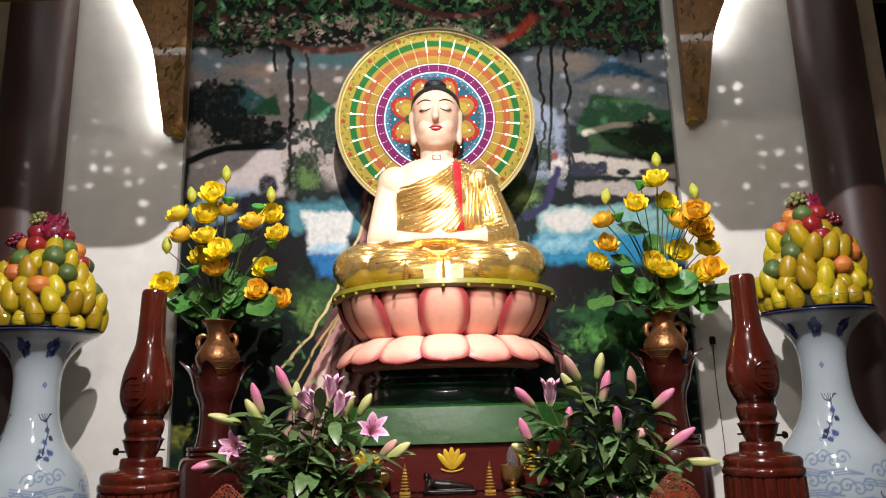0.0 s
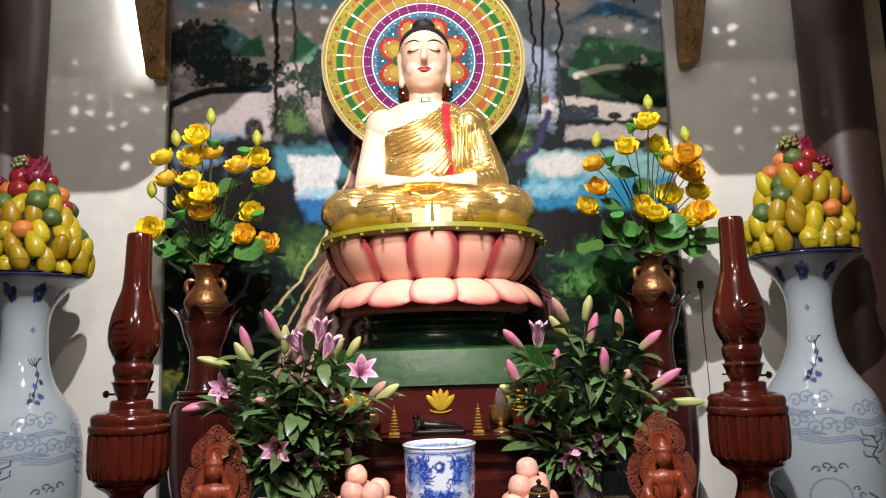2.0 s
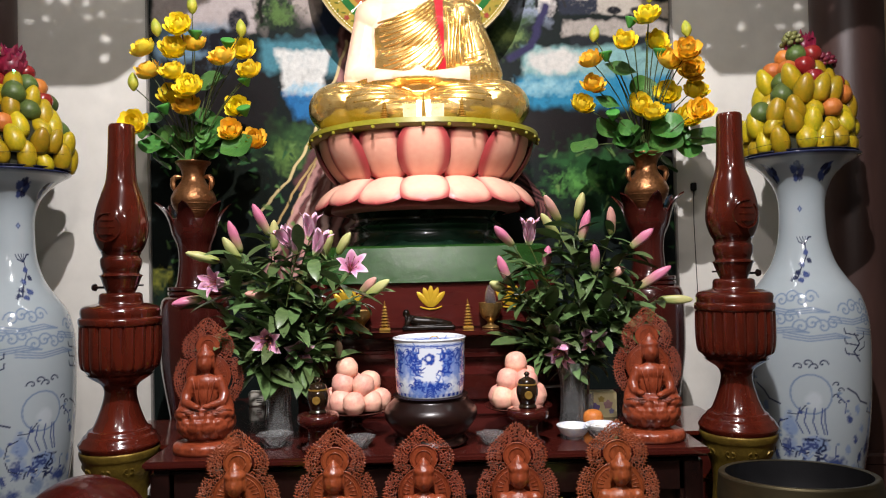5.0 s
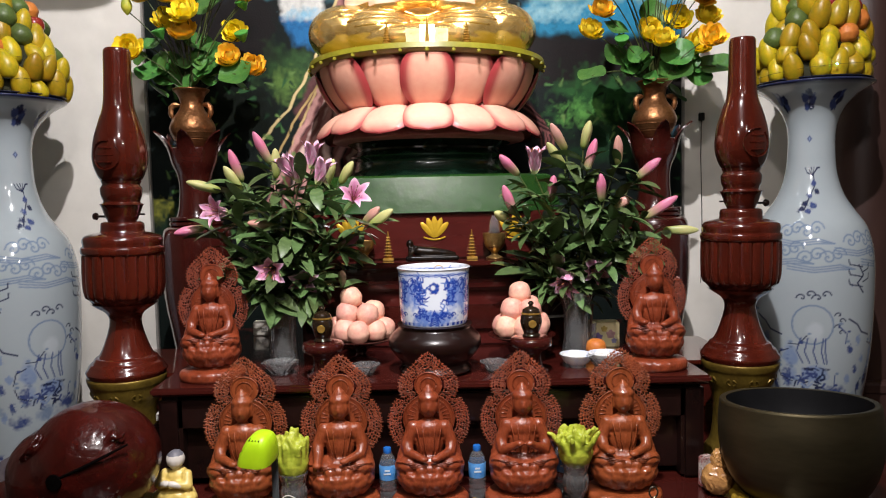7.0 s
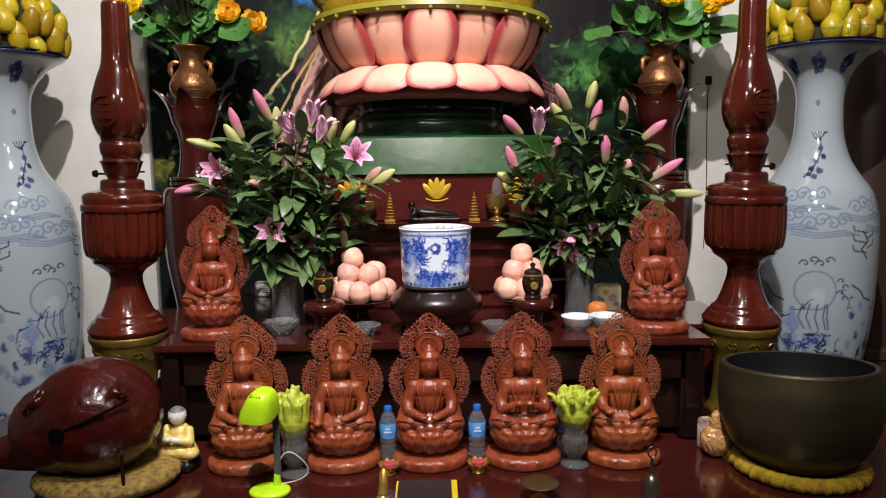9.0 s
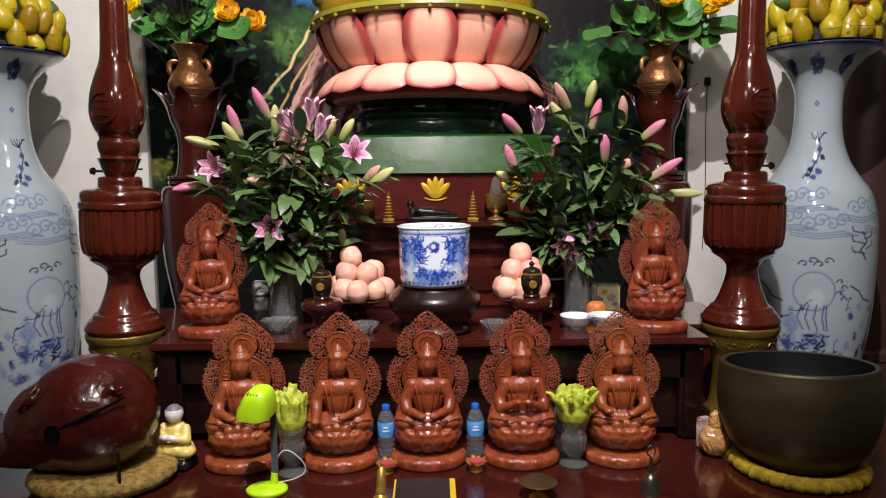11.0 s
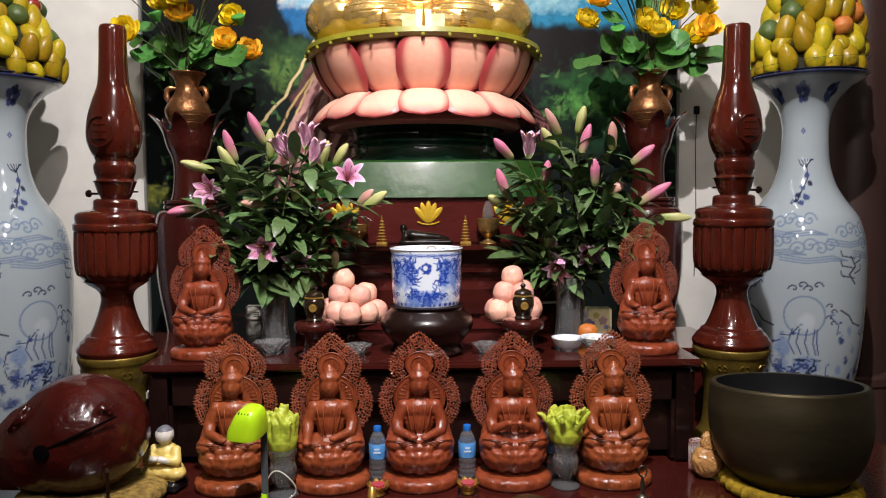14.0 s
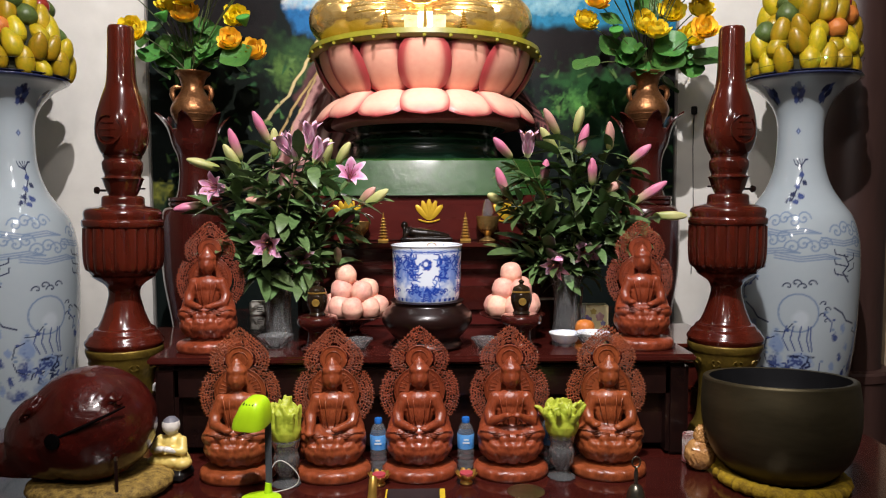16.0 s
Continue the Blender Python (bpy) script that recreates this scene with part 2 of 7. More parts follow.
class Brush:
    """Paints soft shapes on arrays of sketch places u, v."""

    def __init__(self, u, v, base):
        self.u, self.v = u, v
        self.c = np.empty(u.shape + (3,))
        self.c[...] = base

    def lay(self, mask, colour, rough=0.0, size=12, seed=1):
        m = np.clip(mask, 0, 1)
        if rough:
            m = m * np.clip(1 - rough + rough * 2 * grain(self.u, self.v, size, seed), 0, 1)
        self.c += (np.array(colour) - self.c) * m[..., None]

    def blob(self, u, v, ru, rv, colour, soft=0.3, ragged=0.35, size=18, seed=2, rough=0.2):
        d = np.hypot((self.u - u) / ru, (self.v - v) / rv) + ragged * 2 * (grain(self.u + 7 * seed, self.v, size, seed) - 0.5)
        self.lay((1 - d) / soft, colour, rough, size * 0.4, seed + 5)

    def patch(self, u0, v0, u1, v1, colour, soft=8, ragged=10, size=25, seed=3, rough=0.25):
        g = ragged * 2 * (grain(self.u, self.v, size, seed) - 0.5)
        d = np.minimum(np.minimum(self.u - u0, u1 - self.u), np.minimum(self.v - v0, v1 - self.v)) + g
        self.lay(d / soft, colour, rough, size * 0.4, seed + 9)

    def poly(self, corners, colour, soft=3, ragged=3, seed=4, rough=0.2):
        """A convex polygon, corners clockwise as seen with v downwards."""
        d = np.full(self.u.shape, 1e9)
        for (a, b), (c, e) in zip(corners, corners[1:] + corners[:1]):
            n = math.hypot(c - a, e - b)
            d = np.minimum(d, ((c - a) * (self.v - b) - (e - b) * (self.u - a)) / n)
        self.lay((d + ragged * 2 * (grain(self.u, self.v, 14, seed) - 0.5)) / soft, colour, rough, 10, seed)

    def stroke(self, points, width, colour, soft=0.5, wave=0, seed=5, strength=1.0):
        wide = (max(width) if isinstance(width, tuple) else width) * 1.2 + wave
        us, vs = [q[0] for q in points], [q[1] for q in points]
        near = np.nonzero((self.u > min(us) - wide) & (self.u < max(us) + wide) & (self.v > min(vs) - wide) & (self.v < max(vs) + wide))
        if not len(near[0]):
            return
        v = self.v[near]
        u = self.u[near] + (wave * 2 * (grain(0 * v, v, 22, seed) - 0.5) if wave else 0)
        d = np.full(u.shape, 1e9)
        n = len(points) - 1
        for i, ((a, b), (c, e)) in enumerate(zip(points, points[1:])):
            ll = max(1e-9, (c - a) ** 2 + (e - b) ** 2)
            t = np.clip(((u - a) * (c - a) + (v - b) * (e - b)) / ll, 0, 1)
            w = width if not isinstance(width, tuple) else width[0] + (width[1] - width[0]) * (i + t) / n
            d = np.minimum(d, np.hypot(u - a - t * (c - a), v - b - t * (e - b)) / w)
        m = np.clip(strength * (1 - d) / soft, 0, 1)
        self.c[near] += (np.array(colour) - self.c[near]) * m[:, None]


def sheet_mesh(name, verts, nu, nv, colours, material, wrap=False):
    """A grid mesh with its paint as a colour attribute."""
    idx = np.arange(nu * nv).reshape(nv, nu)
    right = np.roll(idx, -1, axis=1) if wrap else idx[:, 1:]
    left = idx if wrap else idx[:, :-1]
    quads = np.stack([left[:-1], right[:-1], right[1:], left[1:]], -1).reshape(-1, 4)
    me = bpy.data.meshes.new(name)
    me.from_pydata(verts.reshape(-1, 3).tolist(), [], quads.tolist())
    at = me.color_attributes.new("paint", "FLOAT_COLOR", "POINT")
    at.data.foreach_set("color", np.concatenate([np.clip(colours.reshape(-1, 3), 0, 1), np.ones((nu * nv, 1))], 1).ravel().astype(np.float32))
    me.materials.append(material)
    me.polygons.foreach_set("use_smooth", [True] * len(me.polygons))
    return me


# ---- setting ----
def slab(name, x0, x1, y0, y1, z0, z1, material, label, category="wall"):
    return solo(name, box(x1 - x0, y1 - y0, z1 - z0, (0, 0, 0), 0.004), material, ((x0 + x1) / 2, (y0 + y1) / 2, z0), label, category, kind="structure", smooth=False)


slab("floor", -5, 5, -3.2, 6.6, -0.1, 0.0, FLOOR, "reddish brown polished floor of the prayer hall", "floor")
# unseen ceiling, added so that the closed room bounces light
slab("ceiling", -5, 5, -3.2, 6.6, 5.6, 5.7, CEIL, "unseen ceiling added to close the prayer hall", "ceiling")
slab("wall_back_left", -2.62, -1.685, 4.9, 5.1, 0, 5.6, WALL, "white painted wall beside the mural with dappled light")
slab("wall_back_right", 1.6, 2.62, 4.9, 5.1, 0, 5.6, WALL, "white painted wall beside the mural with dappled light")
slab("wall_back_middle", -1.685, 1.6, 4.93, 5.1, 0, 5.6, WALL, "wall behind the painted mural")
slab("pilaster_left", -3.04, -2.62, 4.86, 5.1, 0, 5.6, BEIGE, "narrow beige painted wall strip beside a column", "pilaster")
slab("pilaster_right", 2.62, 3.07, 4.86, 5.1, 0, 5.6, BEIGE, "narrow beige painted wall strip beside a column", "pilaster")
# the darkness of the room behind is put into this wall's colour
slab("wall_far", -5, 5, 6.5, 6.6, 0, 5.6, BLACK, "far wall coloured near-black for the unlit room behind")
# three unseen walls, added to bounce light and give the gold something to reflect
slab("wall_left", -5.1, -5, -3.2, 6.6, 0, 5.6, WALL, "unseen plain side wall added to close the hall")
slab("wall_right", 5, 5.1, -3.2, 6.6, 0, 5.6, WALL, "unseen plain side wall added to close the hall")
slab("wall_front", -5, 5, -3.3, -3.2, 0, 5.6, WALL, "unseen plain wall added behind the visitor to close the hall")
slab("beam_back", -5, 5, 4.86, 5.1, 5.2, 5.58, COLUMN, "dark brown ceiling beam over the altar wall", "beam")
for sx in (-1, 1):
    col = thing("column_" + ("left" if sx < 0 else "right"), (sx * 2.66, 4.78, 0), "round dark brown painted column with a thicker base", "column", kind="structure")
    part("shaft", lathe([(0.205, 0.72), (0.205, 5.59)], 40), COLUMN, col)
    part("base", lathe([(0.25, 0.0), (0.25, 0.66), (0.262, 0.67), (0.262, 0.715), (0.25, 0.73), (0.2, 0.735)], 40), COLUMN, col)


# The mural: a painted lake with hills, waterfalls, hanging roots and a banyan tree.
def mural():
    nu, nv = 560, 700
    x = np.linspace(-1.68, 1.595, nu)
    z = np.linspace(0.85, 5.2, nv)
    X, Z = np.meshgrid(x, z)
    # the painter's sketch grid, laid on the wall
    a = 0.9997 * X - 0.0256 * Z + 0.0457
    b = 0.0261 * X + 0.9768 * Z - 2.9061
    c = 0.0005 * X + 0.2125 * Z + 4.0601
    p = Brush(784 + 1271.9 * a / c, 441 - 1271.9 * b / c, lin("161d1b"))
    u, v = p.u, p.v
    p.patch(330, 80, 700, 340, lin("a99c94"), 25, 20, 40, 11, 0.3)
    p.patch(330, 85, 640, 140, lin("7f929c"), 30, 25, 50, 12, 0.5)
    p.blob(450, 125, 60, 18, lin("c0aa9c"), 0.6, 0.4, 20, 13)
    p.blob(580, 105, 70, 18, lin("6f9a9c"), 0.6, 0.4, 20, 14)
    p.patch(900, 80, 1210, 230, lin("8e9498"), 25, 20, 40, 15, 0.3)
    p.blob(1010, 110, 60, 22, lin("b9a79a"), 0.6, 0.4, 20, 16)
    p.blob(1080, 80, 90, 30, lin("5d7482"), 0.6, 0.4, 20, 17)
    p.poly([(355, 205), (425, 138), (475, 175), (500, 205)], lin("3d6668"), 6, 5, 18, 0.4)
    p.poly([(430, 205), (492, 158), (498, 205)], lin("2c5a3c"), 4, 4, 19, 0.4)
    p.poly([(535, 215), (548, 152), (600, 195), (615, 215)], lin("44805a"), 4, 4, 20, 0.4)
    p.blob(400, 178, 22, 8, lin("84b4c8"), 0.6, 0.4)
    p.blob(380, 195, 70, 55, lin("141d1c"), 0.25, 0.5, 16, 21)
    p.blob(450, 235, 90, 28, lin("16201b"), 0.25, 0.6, 14, 22)
    p.blob(590, 240, 60, 40, lin("1a2a20"), 0.3, 0.7, 14, 23)
    p.patch(332, 262, 505, 350, lin("b3a8a4"), 8, 6, 25, 24, 0.25)
    p.patch(332, 330, 470, 420, lin("6f8a9c"), 16, 12, 25, 25, 0.4)
    p.stroke([(330, 290), (365, 272), (400, 262), (500, 258)], 9, lin("10181a"), 0.5, 6)
    p.blob(475, 330, 20, 26, lin("17171f"), 0.3, 0.15, 20, 26)
    p.blob(440, 365, 45, 24, lin("18161c"), 0.3, 0.3, 20, 27)
    p.patch(335, 385, 540, 520, lin("1d1a1a"), 14, 14, 22, 28, 0.3)
    p.blob(540, 305, 45, 45, lin("22301e"), 0.4, 0.5, 12, 29)
    p.blob(545, 315, 26, 22, lin("55703a"), 0.6, 0.6, 9, 30)
    p.blob(640, 330, 50, 60, lin("28344a"), 0.4, 0.5, 20, 31)
    p.patch(500, 350, 660, 420, lin("4c8390"), 16, 12, 22, 32, 0.4)
    p.poly([(530, 372), (632, 372), (612, 460), (545, 452)], lin("dcdcd6"), 8, 5, 33, 0.25)
    p.poly([(535, 440), (620, 440), (603, 502), (562, 496)], lin("2a6fa6"), 12, 6, 34, 0.35)
    p.blob(580, 440, 45, 12, lin("8fc0d8"), 0.8, 0.5, 9, 35)
    p.blob(560, 540, 70, 60, lin("33502c"), 0.7, 0.6, 22, 36)
    p.blob(545, 555, 35, 30, lin("5d7a3c"), 0.8, 0.6, 12, 37)
    p.blob(420, 600, 120, 80, lin("10160f"), 0.5, 0.4, 22, 38)
    p.blob(320, 775, 30, 26, lin("7f7f34"), 0.5, 0.5, 12, 39)
    p.blob(340, 800, 60, 50, lin("1d2f22"), 0.6, 0.6, 12, 40)
    # right bank
    p.poly([(1000, 150), (1085, 98), (1135, 120), (1190, 150)], lin("34607a"), 8, 5, 41, 0.35)
    p.blob(1085, 150, 80, 20, lin("b2aca6"), 0.6, 0.4, 16, 42)
    p.poly([(1020, 215), (1045, 165), (1100, 170), (1195, 195), (1195, 240), (1020, 240)], lin("3c6b48"), 6, 6, 43, 0.5)
    p.blob(1110, 180, 60, 8, lin("6a9a60"), 0.9, 0.6, 8, 44)
    p.stroke([(1035, 236), (1085, 222), (1130, 220), (1155, 210), (1150, 202)], (8, 4), lin("c2b9a4"), 0.6)
    p.patch(1040, 235, 1210, 275, lin("2d4528"), 8, 8, 16, 45, 0.5)
    p.blob(1150, 235, 50, 30, lin("1d2218"), 0.4, 0.5, 12, 46)
    p.poly([(1010, 268), (1100, 278), (1200, 290), (1200, 320), (1050, 310), (1010, 292)], lin("b6ada0"), 6, 5, 47, 0.25)
    p.patch(1015, 318, 1200, 350, lin("a89f96"), 6, 5, 16, 48, 0.3)
    p.patch(1010, 285, 1078, 315, lin("2a2e3a"), 5, 5, 12, 49, 0.2)
    p.blob(1105, 305, 14, 7, lin("1c1c20"), 0.4, 0.3)
    p.blob(1140, 305, 14, 8, lin("1c1c20"), 0.4, 0.3)
    p.patch(1030, 345, 1205, 385, lin("23262a"), 6, 6, 14, 50, 0.25)
    p.patch(945, 360, 1240, 440, lin("86b0ae"), 10, 8, 22, 51, 0.35)
    p.patch(930, 405, 1240, 475, lin("2f84a8"), 16, 12, 26, 52, 0.4)
    p.blob(1000, 430, 60, 20, lin("9cc8d0"), 0.9, 0.5, 12, 53)
    p.blob(1005, 390, 58, 26, lin("d6d2ca"), 0.4, 0.25, 14, 54)
    p.patch(935, 465, 1250, 560, lin("1e1a1a"), 12, 12, 26, 55, 0.25)
    p.blob(1075, 575, 90, 60, lin("2f5a30"), 0.8, 0.7, 18, 56)
    p.blob(1060, 600, 60, 30, lin("5f9a4a"), 1.0, 0.7, 9, 57)
    p.blob(1110, 640, 90, 60, lin("1c3a22"), 0.8, 0.7, 18, 58)
    p.patch(900, 180, 1000, 330, lin("8b94a4"), 18, 14, 16, 59, 0.6)
    p.blob(960, 270, 28, 40, lin("31442f"), 0.6, 0.6, 10, 60)
    p.blob(990, 295, 20, 20, lin("d8cfc8"), 0.7, 0.5, 9, 61)
    p.blob(925, 345, 55, 45, lin("3f5634"), 0.6, 0.5, 14, 62)
    p.blob(925, 350, 30, 18, lin("8aa05a"), 0.9, 0.5, 10, 63)
    p.stroke([(990, 300), (965, 365), (930, 385)], 9, lin("332f52"), 0.6, 5)
    p.blob(982, 275, 7, 9, lin("8a4438"), 0.5, 0.3)
    # hanging roots
    p.stroke([(512, 85), (516, 150), (513, 220), (514, 330)], (7, 4), lin("15140f"), 0.5, 4, 64)
    p.stroke([(545, 90), (547, 160), (544, 210), (560, 300)], (4, 3), lin("4a4a44"), 0.5, 5, 65)
    p.stroke([(485, 88), (487, 125)], 4, lin("262a24"), 0.6, 2, 66)
    p.stroke([(956, 75), (952, 140), (962, 200), (955, 300)], (4, 3), lin("2b2a2c"), 0.5, 7, 67)
    p.stroke([(977, 70), (975, 180), (972, 300)], (4, 3), lin("201e20"), 0.5, 2, 68)
    p.stroke([(1000, 90), (1006, 150), (1003, 200), (1012, 260), (1020, 300)], (4, 3), lin("2b2a2c"), 0.5, 7, 69)
    p.stroke([(1130, 70), (1133, 110)], 3, lin("1d221c"), 0.5, 2, 70)
    # banyan trunk and aerial roots behind the throne
    for i in range(7):
        p.stroke([(650 + 4 * i, 340), (648 - 2 * i, 480), (610 - 12 * i + 30, 600), (560 + 14 * i, 760)], (11, 14), lin("a4706c" if i % 2 else "5a3a3a"), 0.5, 8, 71 + i)
    p.stroke([(630, 560), (585, 640), (560, 720)], 8, lin("d8b4ac"), 0.6, 6, 80)
    p.stroke([(655, 360), (600, 510), (545, 600), (500, 650)], 3, lin("d6c08a"), 0.5, 3, 81)
    p.stroke([(640, 480), (600, 560), (555, 650), (535, 700)], 2.5, lin("cdb078"), 0.5, 3, 82)
    p.stroke([(610, 540), (555, 620), (515, 700)], 2.5, lin("bfa06a"), 0.5, 3, 83)
    for i in range(8):
        p.stroke([(950, 570 + 6 * i), (975 + 4 * i, 600 + 5 * i), (985 + 3 * i, 660)], 2.5, lin("7a4a48" if i % 2 else "2c1a1a"), 0.6, 3, 84 + i)
    rnd = random.Random(12)
    for i in range(11):   # pale twisted roots
        w = rnd.uniform(-8, 8)
        p.stroke([(612 + 6 * i, 545), (585 + 8 * i + w, 610), (545 + 11 * i, 680), (505 + 14 * i + w, 770)], (5, 9), lin(("c8968e", "6a3f3c", "e0c0b4", "8a5a54")[i % 4]), 0.6, 7, 110 + i)
    for i in range(260):  # undergrowth, leaf by leaf
        left = i % 2
        a, b, t = (rnd.uniform(335, 560), rnd.uniform(530, 820), rnd.uniform(0, 6.28)) if left else (rnd.uniform(985, 1235), rnd.uniform(520, 800), rnd.uniform(0, 6.28))
        l = rnd.uniform(6, 15)
        p.stroke([(a, b), (a + l * math.cos(t), b + l * math.sin(t))], (rnd.uniform(3, 6), 1.0), lin(rnd.choice(("24402a", "36603a", "507a44", "1a2a1c", "6a8a4c"))), 0.6, 0, 5, rnd.uniform(0.4, 0.9))
    # leaf canopy
    edge = 88 + 38 * (grain(u, v * 0, 60, 95) - 0.5) + 26 * (grain(u, v, 13, 96) - 0.5) - 22 * np.exp(-((u - 640) / 90) ** 2)
    p.lay((edge - v) / 5, lin("171b15"), 0.15, 10, 97)
    top = np.clip((edge - 4 - v) / 8, 0, 1)
    p.lay(top * np.clip((grain(u, v, 14, 98) - 0.60) / 0.04, 0, 1), lin("2f5434"))
    p.lay(top * np.clip((grain(u, v, 11, 99) - 0.66) / 0.03, 0, 1), lin("4a7a44"))
    p.lay(top * np.clip((grain(u, v, 20, 100) - 0.64) / 0.05, 0, 1), lin("4a2c26"))
    low = np.clip((v - 20) / 30, 0, 1) * np.exp(-((u - 640) / 170) ** 2)
    p.lay(top * low * np.clip((grain(u, v, 8, 101) - 0.60) / 0.04, 0, 1), lin("c6ac98"))
    for i in range(150):   # ivy leaves with paler midribs
        a, b, t = rnd.uniform(340, 1180), rnd.uniform(-60, 70), rnd.uniform(0.4, 2.8)
        l = rnd.uniform(10, 20)
        tip = (a + l * math.cos(t), b + l * math.sin(t))
        p.stroke([(a, b), tip], (rnd.uniform(6, 9), 1.5), lin(rnd.choice(("2c5234", "3c6a42", "1c3824", "548050"))), 0.4, 0, 5, rnd.uniform(0.5, 1))
        p.stroke([(a, b), tip], 1.2, lin("7a9a6c"), 0.8, 0, 5, 0.5)
    for i in range(120):   # gaps of sky between them
        a, b = rnd.gauss(640, 130), rnd.uniform(25, 85)
        p.stroke([(a, b), (a + rnd.uniform(-7, 7), b + rnd.uniform(-4, 4))], rnd.uniform(1.5, 4), lin("b8a490"), 0.6, 0, 5, 0.8)
    p.stroke([(490, 70), (540, 88), (590, 92), (640, 84)], (6, 9), lin("6a4034"), 0.6, 3, 102)
    p.stroke([(690, 0), (760, 25), (830, 30), (900, 10)], 6, lin("5a2f2a"), 0.6, 4, 103)
    p.stroke([(880, 78), (915, 60), (940, 35)], (10, 14), lin("b23a28"), 0.9, 4, 104)
    p.stroke([(862, 80), (890, 76)], 10, lin("d29a80"), 0.9, 4, 105)
    verts = np.stack([X, 0 * X, Z], -1)
    me = sheet_mesh("mural_painting", verts, nu, nv, p.c, MURALP)
    ob = new("mural_painting", me)
    ob.location = (0, 4.898, 0)
    part("backing_board", box(3.27, 0.014, 4.34, (-0.0425, 0.0095, 0.855), 0.002), BLACK, ob)
    tagged(ob, "painted landscape mural with lake, waterfalls, hills and banyan roots", "mural")


mural()
frame_mural = thing("mural_frame", (0, 4.89, 0), "thin pale metal edging around the mural", "trim", kind="structure")
for fx in (-1.688, 1.603):
    part("edge_strip", box(0.014, 0.03, 4.3, (fx, 0, 0.9), 0.003), mat("pale_metal_edge", lin("a8a49c"), 0.4, 0.4), frame_mural)


# carved arch over the altar: pierced panel that dapples the lamp light
def fretwork():
    bm = bmesh.new()
    rnd = random.Random(5)
    s = 0.075
    for i in range(-36, 36):
        for j in range(0, 22):
            x, z = (i + 0.5) * s, 3.97 + j * s
            edge = lambda q: max(3.9, 4.7 - 0.64 * (abs(q) / 1.07) ** 1.5) + 0.012 * math.sin(q * 40)
            if z + s / 2 < edge(x):
                continue
            k = rnd.random()
            h = s / 2
            outer = [(-h, -h), (h, -h), (h, h), (-h, h)]
            patch = 0.5 + 0.5 * math.sin(5.1 * x + 1.3 * math.sin(7 * z)) * math.cos(6.3 * z + 2.1 * math.sin(4 * x))
            if k < 0.12 + 0.75 * patch and z - s / 2 > edge(x):
                r = rnd.uniform(0.25, 0.8) * h
                a, thin = rnd.uniform(0, 1.5), rnd.uniform(0.3, 1)
                cx, cz = rnd.uniform(-0.9, 0.9) * (h - r), rnd.uniform(-0.9, 0.9) * (h - r)
                inner = [(cx + r * math.cos(a + q * math.pi / 2 - 2.36), cz + r * math.sin(a + q * math.pi / 2 - 2.36) * thin) for q in range(4)]
                vo = [bm.verts.new((x + p, 0, z + q)) for p, q in outer]
                vi = [bm.verts.new((x + p, 0, z + q)) for p, q in inner]
                for q in range(4):
                    bm.faces.new((vo[q], vo[(q + 1) % 4], vi[(q + 1) % 4], vi[q]))
            else:
                bm.faces.new([bm.verts.new((x + p, 0, max(z + q, edge(x + p)))) for p, q in outer])
    ob = solo("carved_arch", bm, OLDGOLD, (0, 3.42, 0), "pierced carved wooden arch hanging over the altar", "arch", kind="structure", smooth=False)
    th = ob.modifiers.new("thickness", "SOLIDIFY")
    th.thickness = 0.02


fretwork()


